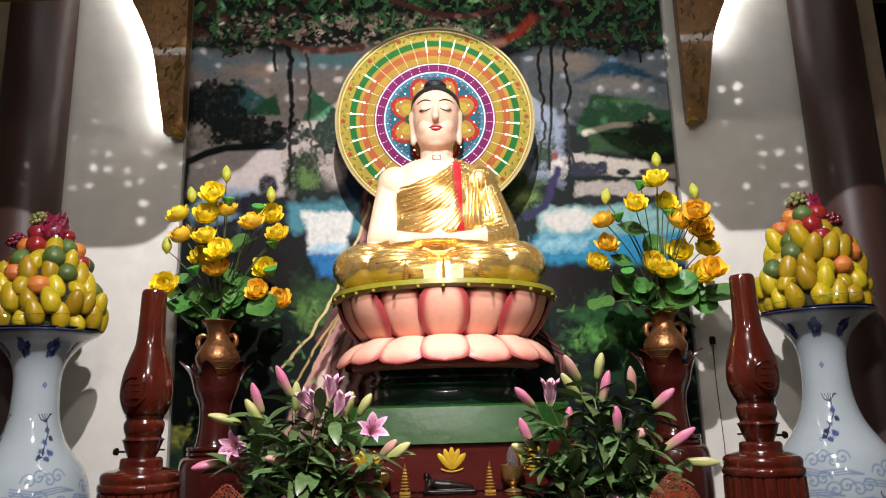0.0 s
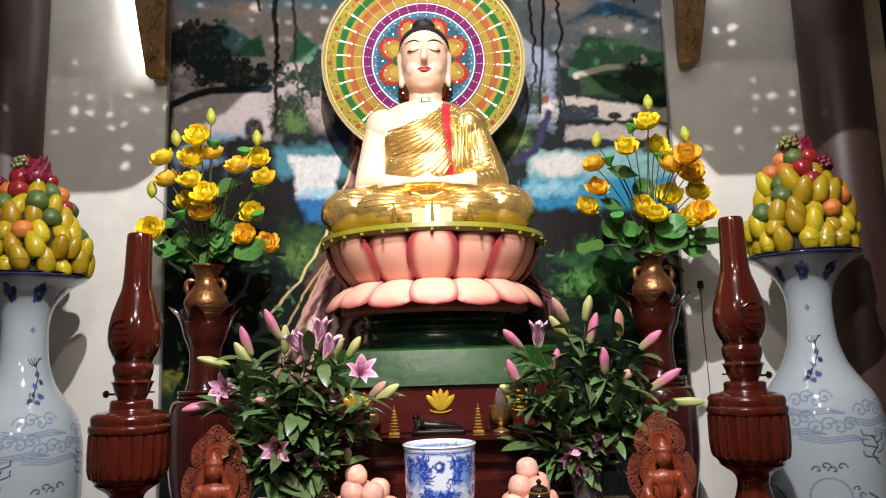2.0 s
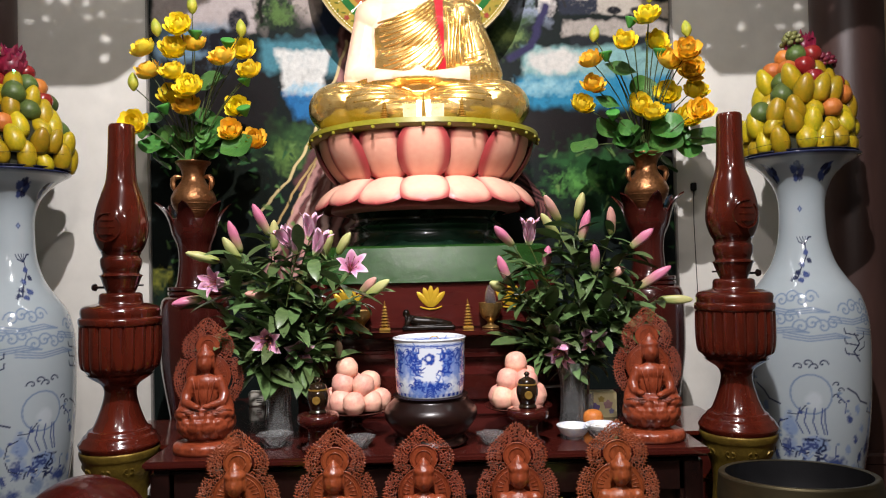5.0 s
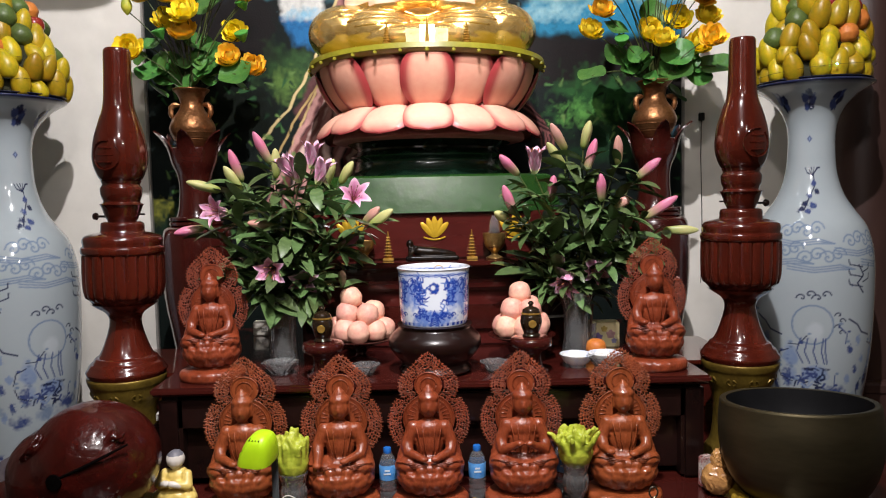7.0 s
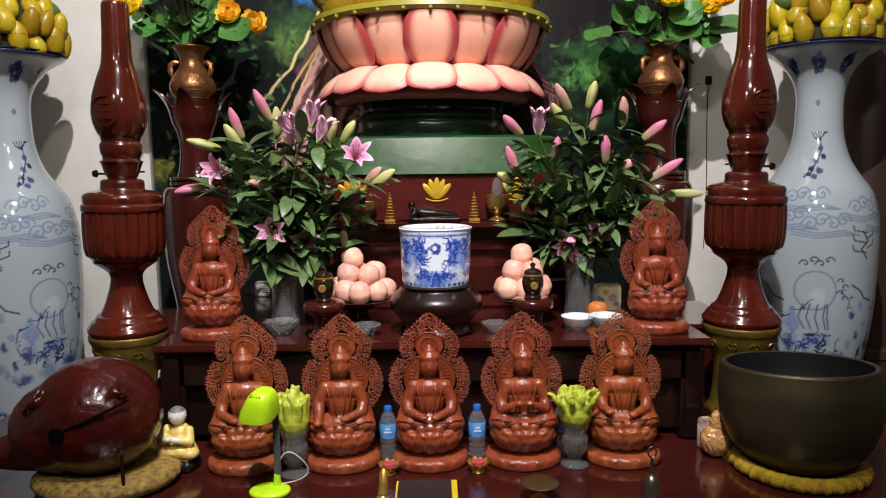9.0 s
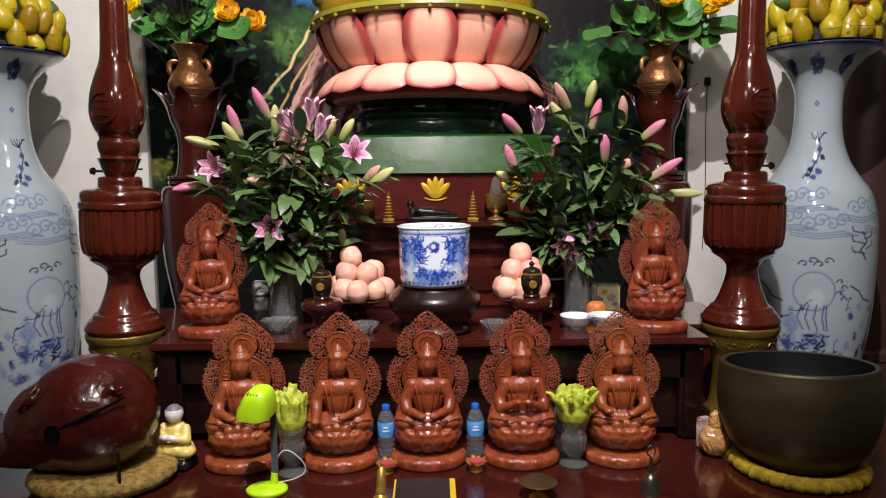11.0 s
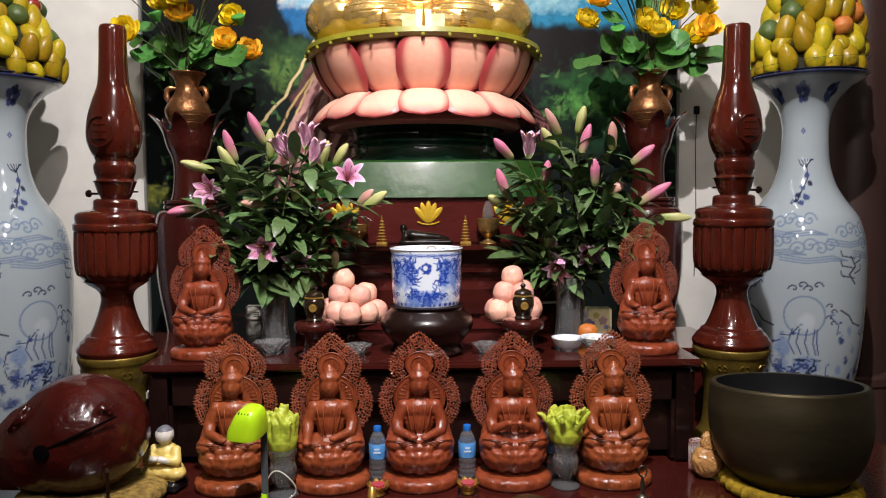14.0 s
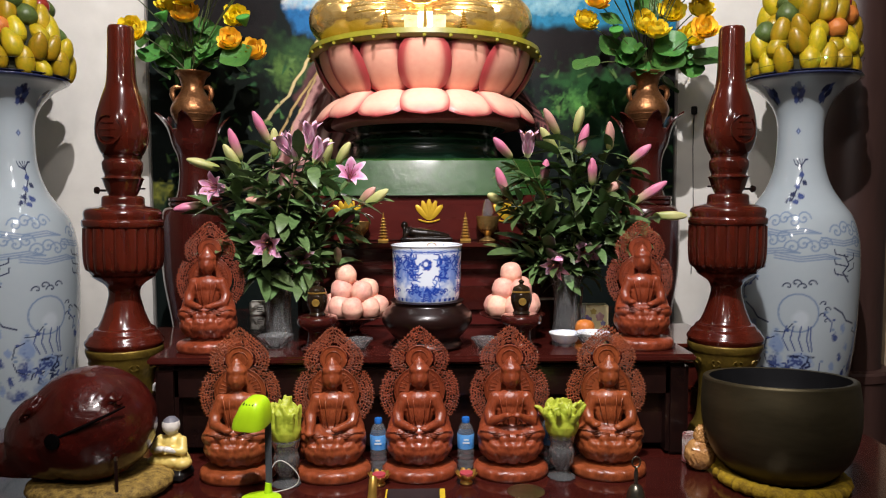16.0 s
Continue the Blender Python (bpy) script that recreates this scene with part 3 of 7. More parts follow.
def bracket(sx, lit):
    """Carved wooden end of the arch, with a light strip along its outer edge."""
    b = thing("carved_bracket", (sx * 1.7, 4.82, 3.79), "carved gilt brown wooden bracket with a glowing light strip" if lit else "carved gilt brown wooden bracket beside the mural", "bracket", "carved brackets")
    n = 14
    bm = bmesh.new()
    front, back = [], []
    for i in range(n + 1):
        t = i / n
        z = 1.4 * t
        wide = 0.12 + 0.25 * t + 0.6 * max(0, t - 0.4) ** 1.5
        row = [(sx * -0.02, z), (sx * (wide - 0.02), z)]
        front.append([bm.verts.new((p, -0.03, q)) for p, q in row])
        back.append([bm.verts.new((p, 0.05, q)) for p, q in row])
    for i in range(n):
        for grid, flip in ((front, 0), (back, 1)):
            bm.faces.new((grid[i][0], grid[i][1], grid[i + 1][1], grid[i + 1][0]))
        for k in (0, 1):
            bm.faces.new((front[i][k], back[i][k], back[i + 1][k], front[i + 1][k]))
    bm.faces.new((front[0][0], front[0][1], back[0][1], back[0][0]))
    bm.faces.new((front[n][0], front[n][1], back[n][1], back[n][0]))
    bmesh.ops.recalc_face_normals(bm, faces=bm.faces)
    part("panel", bm, mat("carved_gilt_wood", lin("6e4426"), 0.4, 0.2, second=lin("8a6428"), scale=22, mix=0.4, bump=0.9, bump_scale=35, coat=0.2), b)
    rnd = random.Random(3)
    for i in range(60):
        t = rnd.uniform(0.06, 0.95)
        wide = 0.12 + 0.25 * t + 0.6 * max(0, t - 0.4) ** 1.5
        x0 = sx * rnd.uniform(0.0, wide - 0.06)
        z0 = 1.4 * t
        carve = bmesh.new()
        tube(curve((x0, -0.032, z0), (x0 + 0.02, -0.045, z0 + 0.02), (x0 + rnd.uniform(-.02, .03), -0.032, z0 + rnd.uniform(0.02, 0.05)), 4), 0.006, 5, carve)
        part("carving", carve, OLDGOLD, b)
    part("foot", box(0.06, 0.09, 0.045, (sx * 0.008, 0.0, -0.03), 0.012), mat("gilt_foot", lin("9a7c20"), 0.4, 0.4), b, "gilded foot")
    if lit:
        pts = []
        z_from = 0.05 if sx < 0 else 0.56
        for i in range(15):
            t = (z_from + (1.38 - z_from) * i / 14) / 1.4
            wide = 0.12 + 0.25 * t + 0.6 * max(0, t - 0.4) ** 1.5
            pts.append((sx * (wide + 0.0), 0.0, 1.4 * t))
        part("light_strip", tube(pts, 0.009, 8), mat("white_light_strip", (0.95, 0.98, 1.0), 0.5, glow=32 if sx < 0 else 2.4), b, "glowing white light strip")


bracket(-1, True)
bracket(1, True)


# ---- halo ----
def halo():
    h = thing("halo_disc", (0.0, 4.62, 3.755), "round multicoloured halo disc with rings of small lights", "halo")
    bands = [(0.0, 0.20, "8a7a3c"), (0.20, 0.29, "2f5f70"), (0.29, 0.325, "4a7c92"), (0.325, 0.385, "7a2a5c"), (0.385, 0.435, "a88c3c"),
             (0.435, 0.478, "a85f38"), (0.478, 0.502, "a88c3c"), (0.502, 0.542, "2a6a34"), (0.542, 0.62, "a89440")]
    for i, (r0, r1, code) in enumerate(bands):
        bm = bmesh.new()
        prof = [(max(r0, 0.001), 0.006), (max(r0, 0.001), 0.022 + 0.001 * (i % 2)), (r1, 0.022 + 0.001 * (i % 2)), (r1, 0.006)]
        lathe(prof, 72, bm=bm)
        part("ring", bm, mat("halo_paint_" + code, lin(code, 0.95), 0.6, second=lin(code, 0.7), scale=14, spec=0.04), h, m=pose(0, 0, 0, 90))
    part("rim", lathe([(0.62, 0.0), (0.62, 0.03), (0.634, 0.03), (0.634, 0.0)], 72), mat("pale_rim", lin("8a7a50"), 0.4, 0.4), h, m=pose(0, 0, 0, 90))
    # painted lotus petals behind the head
    for r, code, n, k, lift, ph in ((0.205, "a83a2c", 8, 1.12, 0.0, 0.5), (0.197, "b08444", 8, 0.86, 0.001, 0.5), (0.182, "b8a040", 8, 0.52, 0.002, 0.5), (0.15, "2c5a3a", 8, 0.5, 0.003, 0.0), (0.14, "b8702c", 8, 0.34, 0.004, 0.0)):
        for i in range(n):
            a = 2 * math.pi * (i + ph) / n
            disc = lathe([(0.07 * k, 0), (0.07 * k, 0.002 + lift)], 24, wobble=lambda q, z: 1 + 0.22 * max(0, math.cos(q)) ** 6)
            part("petal", disc, mat("halo_petal_" + code, lin(code, 0.95), 0.6, second=lin(code, 0.6), scale=45, spec=0.04), h,
                 m=pose(r * math.cos(a), -0.0235, r * math.sin(a), 90, 0, 0) @ pose(0, 0, 0, 0, 0, math.degrees(a)))
    # dotted ornament of the yellow border
    dot = mesh_of("border_flower", lathe([(0.016, 0), (0.014, 0.002), (0.001, 0.0025)], 12, wobble=lambda q, z: 1 + 0.3 * math.cos(5 * q)), mat("halo_border_red", lin("9a4a3a"), 0.6, spec=0.04))
    leaf = mesh_of("border_leaf", lathe([(0.014, 0), (0.012, 0.002), (0.001, 0.0025)], 12, squash=0.4), mat("halo_border_olive", lin("6a7030"), 0.6, spec=0.04))
    for i in range(16):
        for k, (me, da, r) in enumerate(((dot, 0, 0.582), (leaf, 0.07, 0.572), (leaf, 0.14, 0.592), (leaf, 0.21, 0.57), (leaf, 0.28, 0.592), (leaf, 0.335, 0.574))):
            a = 2 * math.pi * i / 16 + da
            part("border_ornament", me, None, h, m=pose(r * math.cos(a), -0.0225, r * math.sin(a), 90, 0, 0) @ pose(0, 0, 0, 0, 0, math.degrees(a) + 50 * (-1) ** k))
    bead = bmesh.new()
    bmesh.ops.create_icosphere(bead, subdivisions=1, radius=0.0042)
    bead_me = mesh_of("bead", bead, mat("white_led", (1, 0.97, 0.9), 0.4, glow=6))
    beads = bmesh.new()
    for i in range(36):
        a = 2 * math.pi * (i + 0.5) / 36
        for k in range(14):
            r = 0.30 + 0.255 * k / 13
            bmesh.ops.create_icosphere(beads, subdivisions=1, radius=0.0028, matrix=Matrix.Translation((r * math.cos(a), -0.027, r * math.sin(a))))
    for i in range(190):
        a = 2 * math.pi * i / 190
        bmesh.ops.create_icosphere(beads, subdivisions=1, radius=0.0036, matrix=Matrix.Translation((0.607 * math.cos(a), -0.026, 0.607 * math.sin(a))))
    tagged(part("led_beads", beads, mat("small_led", (1, 0.93, 0.85), 0.4, glow=1.3), h), kind="stuff")
    ray = tube([(0, 0, -0.042), (0, 0, 0.042)], [0.0026, 0.0036], 6)
    ray_me = mesh_of("light_bar", ray, mat("lit_led_bar", (1, 0.95, 0.8), 0.4, glow=1.4))
    for i in range(36):
        a = 2 * math.pi * (i + 0.5) / 36
        if 1.72 < a < 2.45:
            continue
        part("light_bar", ray_me, None, h, m=pose(0.497 * math.cos(a), -0.03, 0.497 * math.sin(a), 0, 90 - math.degrees(a), 0))
        for r in (0.462, 0.53):
            part("light_bar", bead_me, None, h, m=pose(r * math.cos(a), -0.03, r * math.sin(a)) @ Matrix.Scale(1.5, 4))
    for rr, code in ((0.376, "e8c8d8"), (0.318, "c8dce8")):
        part("ring", lathe([(rr - 0.003, 0.02), (rr - 0.003, 0.026), (rr + 0.003, 0.026), (rr + 0.003, 0.02)], 72), mat("halo_line_" + code, lin(code), 0.4, glow=0.5), h, m=pose(0, 0, 0, 90))
    red_me = bmesh.new()
    bmesh.ops.create_icosphere(red_me, subdivisions=1, radius=0.0048)
    red_me = mesh_of("bead", red_me, mat("red_led", (0.8, 0.12, 0.08), 0.4, glow=0.4))
    for i in range(50):   # scalloped string of red bulbs with white ones inside it
        a = 2 * math.pi * i / 50
        q = 0.262 + 0.022 * abs(math.cos(4 * a))
        part("bulb", red_me, None, h, m=pose(q * math.cos(a), -0.03, q * math.sin(a)))
        if i % 2:
            part("bulb", bead_me, None, h, m=pose((q - 0.03) * math.cos(a), -0.03, (q - 0.03) * math.sin(a)))
    return h


halo()


# ---- lotus throne ----
CX, CY = 0.027, 4.40


def petal_mesh(name, width, height, bulge, outward, droop=0.0, barrel=False):
    """A plump petal: base at the origin, standing in z, bulging to -y, leaning outwards; its edge is deeper pink."""
    bm = bmesh.new()
    nu, nv = 19, 15
    grid = []
    for j in range(nv):
        t = j / (nv - 1)
        w = width / 2 * (math.sin(math.pi * min(1, 0.16 + 0.62 * t)) if t < 0.55 else math.sqrt(max(0, 1 - ((t - 0.55) / 0.45) ** 2.4)))
        if barrel:
            w = width / 2 * math.sqrt(max(0.02, 1 - (abs(t - 0.52) / 0.555) ** 2.3))
        row = []
        for i in range(nu):
            s = 2 * i / (nu - 1) - 1
            y = -outward * (t ** 0.85 if barrel else t ** 1.3) - bulge * math.sqrt(max(0, 1 - s * s * 0.98)) * math.sin(math.pi * min(1, 0.12 + 0.8 * t)) 
            z = height * t - droop * t * t
            row.append(bm.verts.new((s * max(w, 0.0006), y, z)))
        grid.append(row)
    for p, q in zip(grid, grid[1:]):
        for i in range(nu - 1):
            bm.faces.new((p[i], p[i + 1], q[i + 1], q[i]))
    me = mesh_of(name, bm, PINK)
    at = me.color_attributes.new("tone", "FLOAT_COLOR", "POINT")
    k = 0
    for j in range(nv):
        for i in range(nu):
            s, t = abs(2 * i / (nu - 1) - 1), j / (nv - 1)
            e = max(0, (s - (0.5 if barrel else 0.62)) / 0.3)
            if barrel:
                e = max(e, 1 - t / 0.15, 0.5 - (1 - t) / 0.12)
            elif t > 0.7:
                e = max(e, ((t - 0.7) / 0.3) ** 1.5)
            e = min(1, e) ** 1.3
            # upper (barrel) petals are toned down: the seat rim's shade put into the colour
            c0 = (0.90, 0.80, 0.76) if barrel else (1, 0.96, 0.94)
            at.data[k].color = (c0[0] * (1 - 0.55 * e), c0[1] * (1 - 0.88 * e), c0[2] * (1 - 0.82 * e), 1)
            k += 1
    return me


def throne():
    th = thing("lotus_throne", (CX, CY, 1.80), "pink double lotus throne on a green polygonal base", "lotus throne")
    bm = bmesh.new()
    rings = []
    for k, z in ((1.0, 0.0), (0.93, 0.17), (0.9, 0.18)):
        rings.append([bm.verts.new((k * px, k * py, z)) for px, py in ((-0.47, -0.56), (0.47, -0.56), (0.66, -0.36), (0.66, 0.36), (0.47, 0.5), (-0.47, 0.5), (-0.66, 0.36), (-0.66, -0.36))])
    for p, q in zip(rings, rings[1:]):
        for i in range(8):
            bm.faces.new((p[i], p[(i + 1) % 8], q[(i + 1) % 8], q[i]))
    bm.faces.new(rings[-1])
    part("green_base", bm, GREEN, th, "glossy green polygonal base", smooth=False)
    part("neck", lathe(smooth_profile([(0.47, 0.18), (0.42, 0.21), (0.40, 0.26), (0.43, 0.29), (0.39, 0.33), (0.5, 0.385)], 4), 48), DEEPGREEN, th, "dark green moulded neck")
    part("core", lathe(smooth_profile([(0.46, 0.36), (0.52, 0.375), (0.50, 0.43), (0.43, 0.50), (0.475, 0.58), (0.53, 0.68), (0.55, 0.75)], 4), 48), PINKCORE, th)
    part("seat", lathe([(0.3, 0.74), (0.615, 0.745), (0.635, 0.76), (0.63, 0.785), (0.6, 0.79), (0.01, 0.792)], 64), OLIVE, th, "olive gold rim")
    low = petal_mesh("petal_low", 0.275, 0.245, 0.045, 0.0)
    n = 16
    for i in range(n):
        a = 360 / n * i
        # lower row turned down and outwards
        part("lower_petal", low, None, th, m=pose(0, 0, 0, 0, 0, a) @ pose(0, -0.42, 0.525 + 0.008 * ((i + 1) % 2), 128, 0, 0) @ Matrix.Diagonal((1, -1, 1, 1)))
    up = petal_mesh("petal_up", 0.262, 0.255, 0.04, 0.15, barrel=True)
    for i in range(n):
        a = 360 / n * (i + 0.0)
        part("upper_petal", up, None, th, m=pose(0, 0, 0, 0, 0, a) @ pose(0, -0.428 - 0.022 * ((i + 1) % 2), 0.505, 0, 0, 0))
    bead = bmesh.new()
    ball(bead, (0, 0, 0), 0.011, 1)
    bead = mesh_of("bead", bead, OLIVE)
    for i in range(32):
        a = 2 * math.pi * i / 32
        part("bead", bead, None, th, m=pose(0.632 * math.cos(a), 0.632 * math.sin(a), 0.748))


throne()


# ---- the great seated statue ----
def great_statue():
    bm = bmesh.new()
    o = (CX - 0.02, 4.38)
    x0, y0 = o
    for s in (-1, 1):
        ball(bm, (x0 + s * 0.40, y0 - 0.06, 2.735), (0.205, 0.25, 0.15), 3)
        ball(bm, (x0 + s * 0.22, y0 - 0.10, 2.72), (0.26, 0.26, 0.13), 3)
    ball(bm, (x0, y0 - 0.22, 2.675), (0.38, 0.17, 0.085), 3)
    ball(bm, (x0, y0 + 0.05, 2.72), (0.4, 0.26, 0.15), 3)
    ball(bm, (x0, y0, 2.95), (0.30, 0.18, 0.26), 3)
    ball(bm, (x0 + 0.05, y0, 3.02), (0.31, 0.17, 0.2), 3)
    ball(bm, (x0, y0 - 0.01, 3.13), (0.285, 0.17, 0.2), 3)
    ball(bm, (x0, y0, 3.25), (0.28, 0.14, 0.12), 3)
    ball(bm, (x0, y0, 3.32), (0.235, 0.115, 0.095), 3)
    for s in (-1, 1):
        ball(bm, (x0 + s * 0.245, y0, 3.255), (0.11, 0.105, 0.11), 3)
        w = 0.09 if s < 0 else 0.115
        limb(bm, [(x0 + s * 0.28, y0, 3.21, 0.085), (x0 + s * (0.315 if s < 0 else 0.33), y0 - 0.02, 3.0, w), (x0 + s * (0.335 if s < 0 else 0.36), y0 - 0.05, 2.91, w - 0.01),
                  (x0 + s * 0.2, y0 - 0.22, 2.86, 0.06), (x0 + s * 0.06, y0 - 0.285, 2.85, 0.038)], 6)
    ball(bm, (x0 - 0.01, y0 - 0.29, 2.855), (0.13, 0.06, 0.035), 3)
    limb(bm, [(x0 - 0.03, y0 - 0.31, 2.875, 0.016), (x0, y0 - 0.315, 2.9, 0.014), (x0 + 0.03, y0 - 0.31, 2.875, 0.016)], 4)
    limb(bm, [(x0, y0 + 0.01, 3.36, 0.105), (x0, y0 + 0.02, 3.54, 0.086)], 5)
    ball(bm, (x0, y0 - 0.015, 3.655), (0.118, 0.128, 0.17), 3)
    ball(bm, (x0, y0 - 0.035, 3.545), (0.104, 0.1, 0.088), 3)
    ball(bm, (x0, y0 - 0.075, 3.492), (0.052, 0.045, 0.04), 3)
    ball(bm, (x0, y0 + 0.015, 3.735), (0.132, 0.142, 0.112), 3)
    ball(bm, (x0, y0 + 0.02, 3.855), (0.065, 0.065, 0.04), 2)
    for s in (-1, 1):
        ball(bm, (x0 + s * 0.05, y0 - 0.124, 3.672), (0.034, 0.018, 0.02), 2)
        ball(bm, (x0 + s * 0.05, y0 - 0.085, 3.575), (0.045, 0.045, 0.05), 2)
        limb(bm, [(x0 + s * 0.124, y0 + 0.01, 3.70, 0.02), (x0 + s * 0.122, y0 + 0.005, 3.53, 0.015)], 12)
    limb(bm, [(x0, y0 - 0.136, 3.70, 0.011), (x0, y0 - 0.146, 3.65, 0.014), (x0, y0 - 0.155, 3.61, 0.019)], 6)
    counts = []

    def details(b2):
        """Robe folds, brows, lids and lips laid on the skin of the figure."""
        tree = BVHTree.FromBMesh(b2)

        def on(x, z, out=0.0):
            h = tree.ray_cast(Vector((x0 + x, y0 - 1.5, z)), Vector((0, 1, 0)))[0]
            return (x0 + x, (h.y if h else y0) - out, z)

        counts.append(len(b2.faces))
        for i in range(17):  # folds swept from the sash to the bare side
            pts = []
            for j in range(15):
                t = j / 14
                x = 0.085 + 0.003 * i - (0.30 - 0.002 * i * (i % 3)) * t
                z = 3.335 - 0.021 * i + (-0.135 - 0.006 * i) * t ** 0.8 - 0.03 * math.sin(math.pi * t)
                if z > 2.91:
                    pts.append(on(x, z, 0.0))
            if len(pts) > 3:
                tube(pts, [0.003 + 0.007 * math.sin(math.pi * (0.1 + 0.8 * k / len(pts))) for k in range(len(pts))], 6, b2)
        for i in range(6):   # long folds down the covered side
            pts = [on(0.155 + 0.027 * i + 0.012 * math.sin(3 * t + i), 3.30 - 0.012 * i - (0.36 - 0.02 * i) * t, 0.0) for t in np.linspace(0, 1, 12)]
            tube(pts, [0.004 + 0.007 * math.sin(math.pi * (0.1 + 0.8 * k / 12)) for k in range(12)], 6, b2)
        for i in range(4):   # creases round the covered sleeve
            tube([on(0.25 + 0.03 * t * 4, 2.93 + 0.03 * i + 0.03 * t, 0.0) for t in np.linspace(0, 0.9, 7)], 0.007, 6, b2)
        for s in (-1, 1):    # creases over the crossed legs
            for i in range(4):
                pts = [on(s * (0.06 + 0.42 * t), 2.80 - 0.028 * i + 0.02 * math.sin(2.6 * t + 0.4 * i), 0.0) for t in np.linspace(0, 0.95 - 0.1 * i, 14)]
                tube(pts, [0.002 + 0.006 * math.sin(math.pi * (0.1 + 0.8 * k / 14)) for k in range(14)], 6, b2)
        counts.append(len(b2.faces))
        for s in (-1, 1):
            tube([on(s * (0.02 + 0.075 * t), 3.697 + 0.026 * math.sin(math.pi * (0.12 + 0.62 * t)), 0.0005) for t in np.linspace(0, 1, 9)], [0.002, 0.003, 0.004, 0.0045, 0.0045, 0.004, 0.0035, 0.003, 0.002], 6, b2)
            tube([on(s * (0.025 + 0.058 * t), 3.666 - 0.011 * math.sin(math.pi * t), 0.0005) for t in np.linspace(0, 1, 8)], 0.0026, 6, b2)
        counts.append(len(b2.faces))
        tube([on(-0.036 + 0.072 * t, 3.569 - 0.004 * math.cos(2 * math.pi * t), 0.001) for t in np.linspace(0, 1, 9)], [0.002, 0.005, 0.007, 0.0075, 0.006, 0.0075, 0.007, 0.005, 0.002], 6, b2)
        tube([on(-0.026 + 0.052 * t, 3.558 - 0.006 * math.sin(math.pi * t), 0.001) for t in np.linspace(0, 1, 8)], [0.002, 0.005, 0.007, 0.008, 0.008, 0.007, 0.005, 0.002], 6, b2)
        mark = ((-0.022, 3.375), (0.022, 3.375), (0.022, 3.405), (-0.022, 3.405), (-0.022, 3.375))   # plain red mark on the chest
        tube([on(x, z, 0.0005) for x, z in mark], 0.0045, 6, b2)
        counts.append(len(b2.faces))

    me = fused("great_statue", bm, 0.0075, 2, details)
    for m in (GOLD, SKIN, HAIR, SASH):
        me.materials.append(m)
    n = len(me.polygons)
    c = np.empty(n * 3)
    me.polygons.foreach_get("center", c)
    c = c.reshape(-1, 3)
    x, y, z = c[:, 0] - x0, c[:, 1] - y0, c[:, 2]
    idx = np.zeros(n, int)
    skin = (z > 3.43) | ((z > 2.87) & (x < -0.235 + 0.0 * z) & (z < 3.34)) | ((x < 0.10) & (z > 3.17 + (x + 0.24) * 0.47))
    skin |= (z > 2.845) & (z < 2.93) & (np.abs(x) < 0.27) & (y < -0.2)
    idx[skin] = 1
    hair = (z > 3.776 - 3.2 * x * x - 40 * np.abs(x) ** 4) & (np.abs(x) < 0.15) & (z > 3.64) & ((np.abs(x) < 0.118) | (y > -0.02) | (z > 3.7)) | ((y > 0.05) & (z > 3.58))
    idx[hair] = 2
    sash = (np.abs(x - 0.115 - 0.06 * np.maximum(0, 3.05 - z)) < 0.024) & (z > 2.93) & (z < 3.36) & (y < -0.03)
    idx[sash] = 3
    idx[counts[0]:counts[1]] = 0
    idx[counts[1]:counts[2]] = 2
    idx[counts[2]:counts[3]] = 3
    me.polygons.foreach_set("material_index", idx.astype(np.int32))
    co = np.empty(len(me.vertices) * 3)   # the head a little larger, on a short neck
    me.vertices.foreach_get("co", co)
    co = co.reshape(-1, 3)
    k = (0.14 * np.clip((co[:, 2] - 3.40) / 0.09, 0, 1))[:, None]
    co += (co - np.array((x0, y0, 3.67))) * k * np.array((1.0, 1.0, 0.9))
    me.vertices.foreach_set("co", co.ravel())
    solo("seated_statue", me, None, (0, 0, 0), "large ivory and gold seated statue in a draped robe", "statue")


great_statue()


# ---- altar cabinet and tables ----
def lotus_sign(parent, x, z, y, s):
    """Gilded lotus emblem: five upright petals on two low ones."""
    for a, l in ((0, 1.0), (20, 0.97), (-20, 0.97), (42, 0.95), (-42, 0.95)):
        bm = bmesh.new()
        ball(bm, (0, 0, 0.5 * l * s), (0.15 * s, 0.004, 0.5 * l * s), 2)
        part("emblem_petal", bm, YELLOWLEAF, parent, "gilded lotus petal", m=pose(x, y, z, 0, a, 0))
    part("emblem_scroll", tube(curve((x - 0.5 * s, y, z + 0.03 * s), (x, y, z - 0.22 * s), (x + 0.5 * s, y, z + 0.03 * s), 10), 0.004, 6), YELLOWLEAF, parent, "gilded scroll")


def cabinet():
    c = thing("altar_cabinet", (0.05, 0, 1.165), "maroon lacquered altar cabinet with gilded lotus emblems", "cabinet")
    part("body", box(1.28, 0.55, 0.40, (0, 4.07, 0.0), 0.01), PANEL, c)
    part("moulding", box(1.34, 0.6, 0.05, (0, 4.06, 0.27), 0.015), PANEL, c)
    part("ledge", box(1.42, 0.75, 0.028, (0, 4.06, 0.385), 0.01), DARKWOOD, c, "dark polished ledge")
    part("upper_panel", box(1.2, 0.4, 0.222, (0, 4.06, 0.413), 0.006), PANEL, c)
    part("apron", box(1.24, 0.02, 0.12, (0, 3.785, 0.08), 0.008), DARKWOOD, c)
    for x in (0.0, -0.40, 0.38):
        lotus_sign(c, x - 0.005, 0.515, 3.857, 0.105)


cabinet()


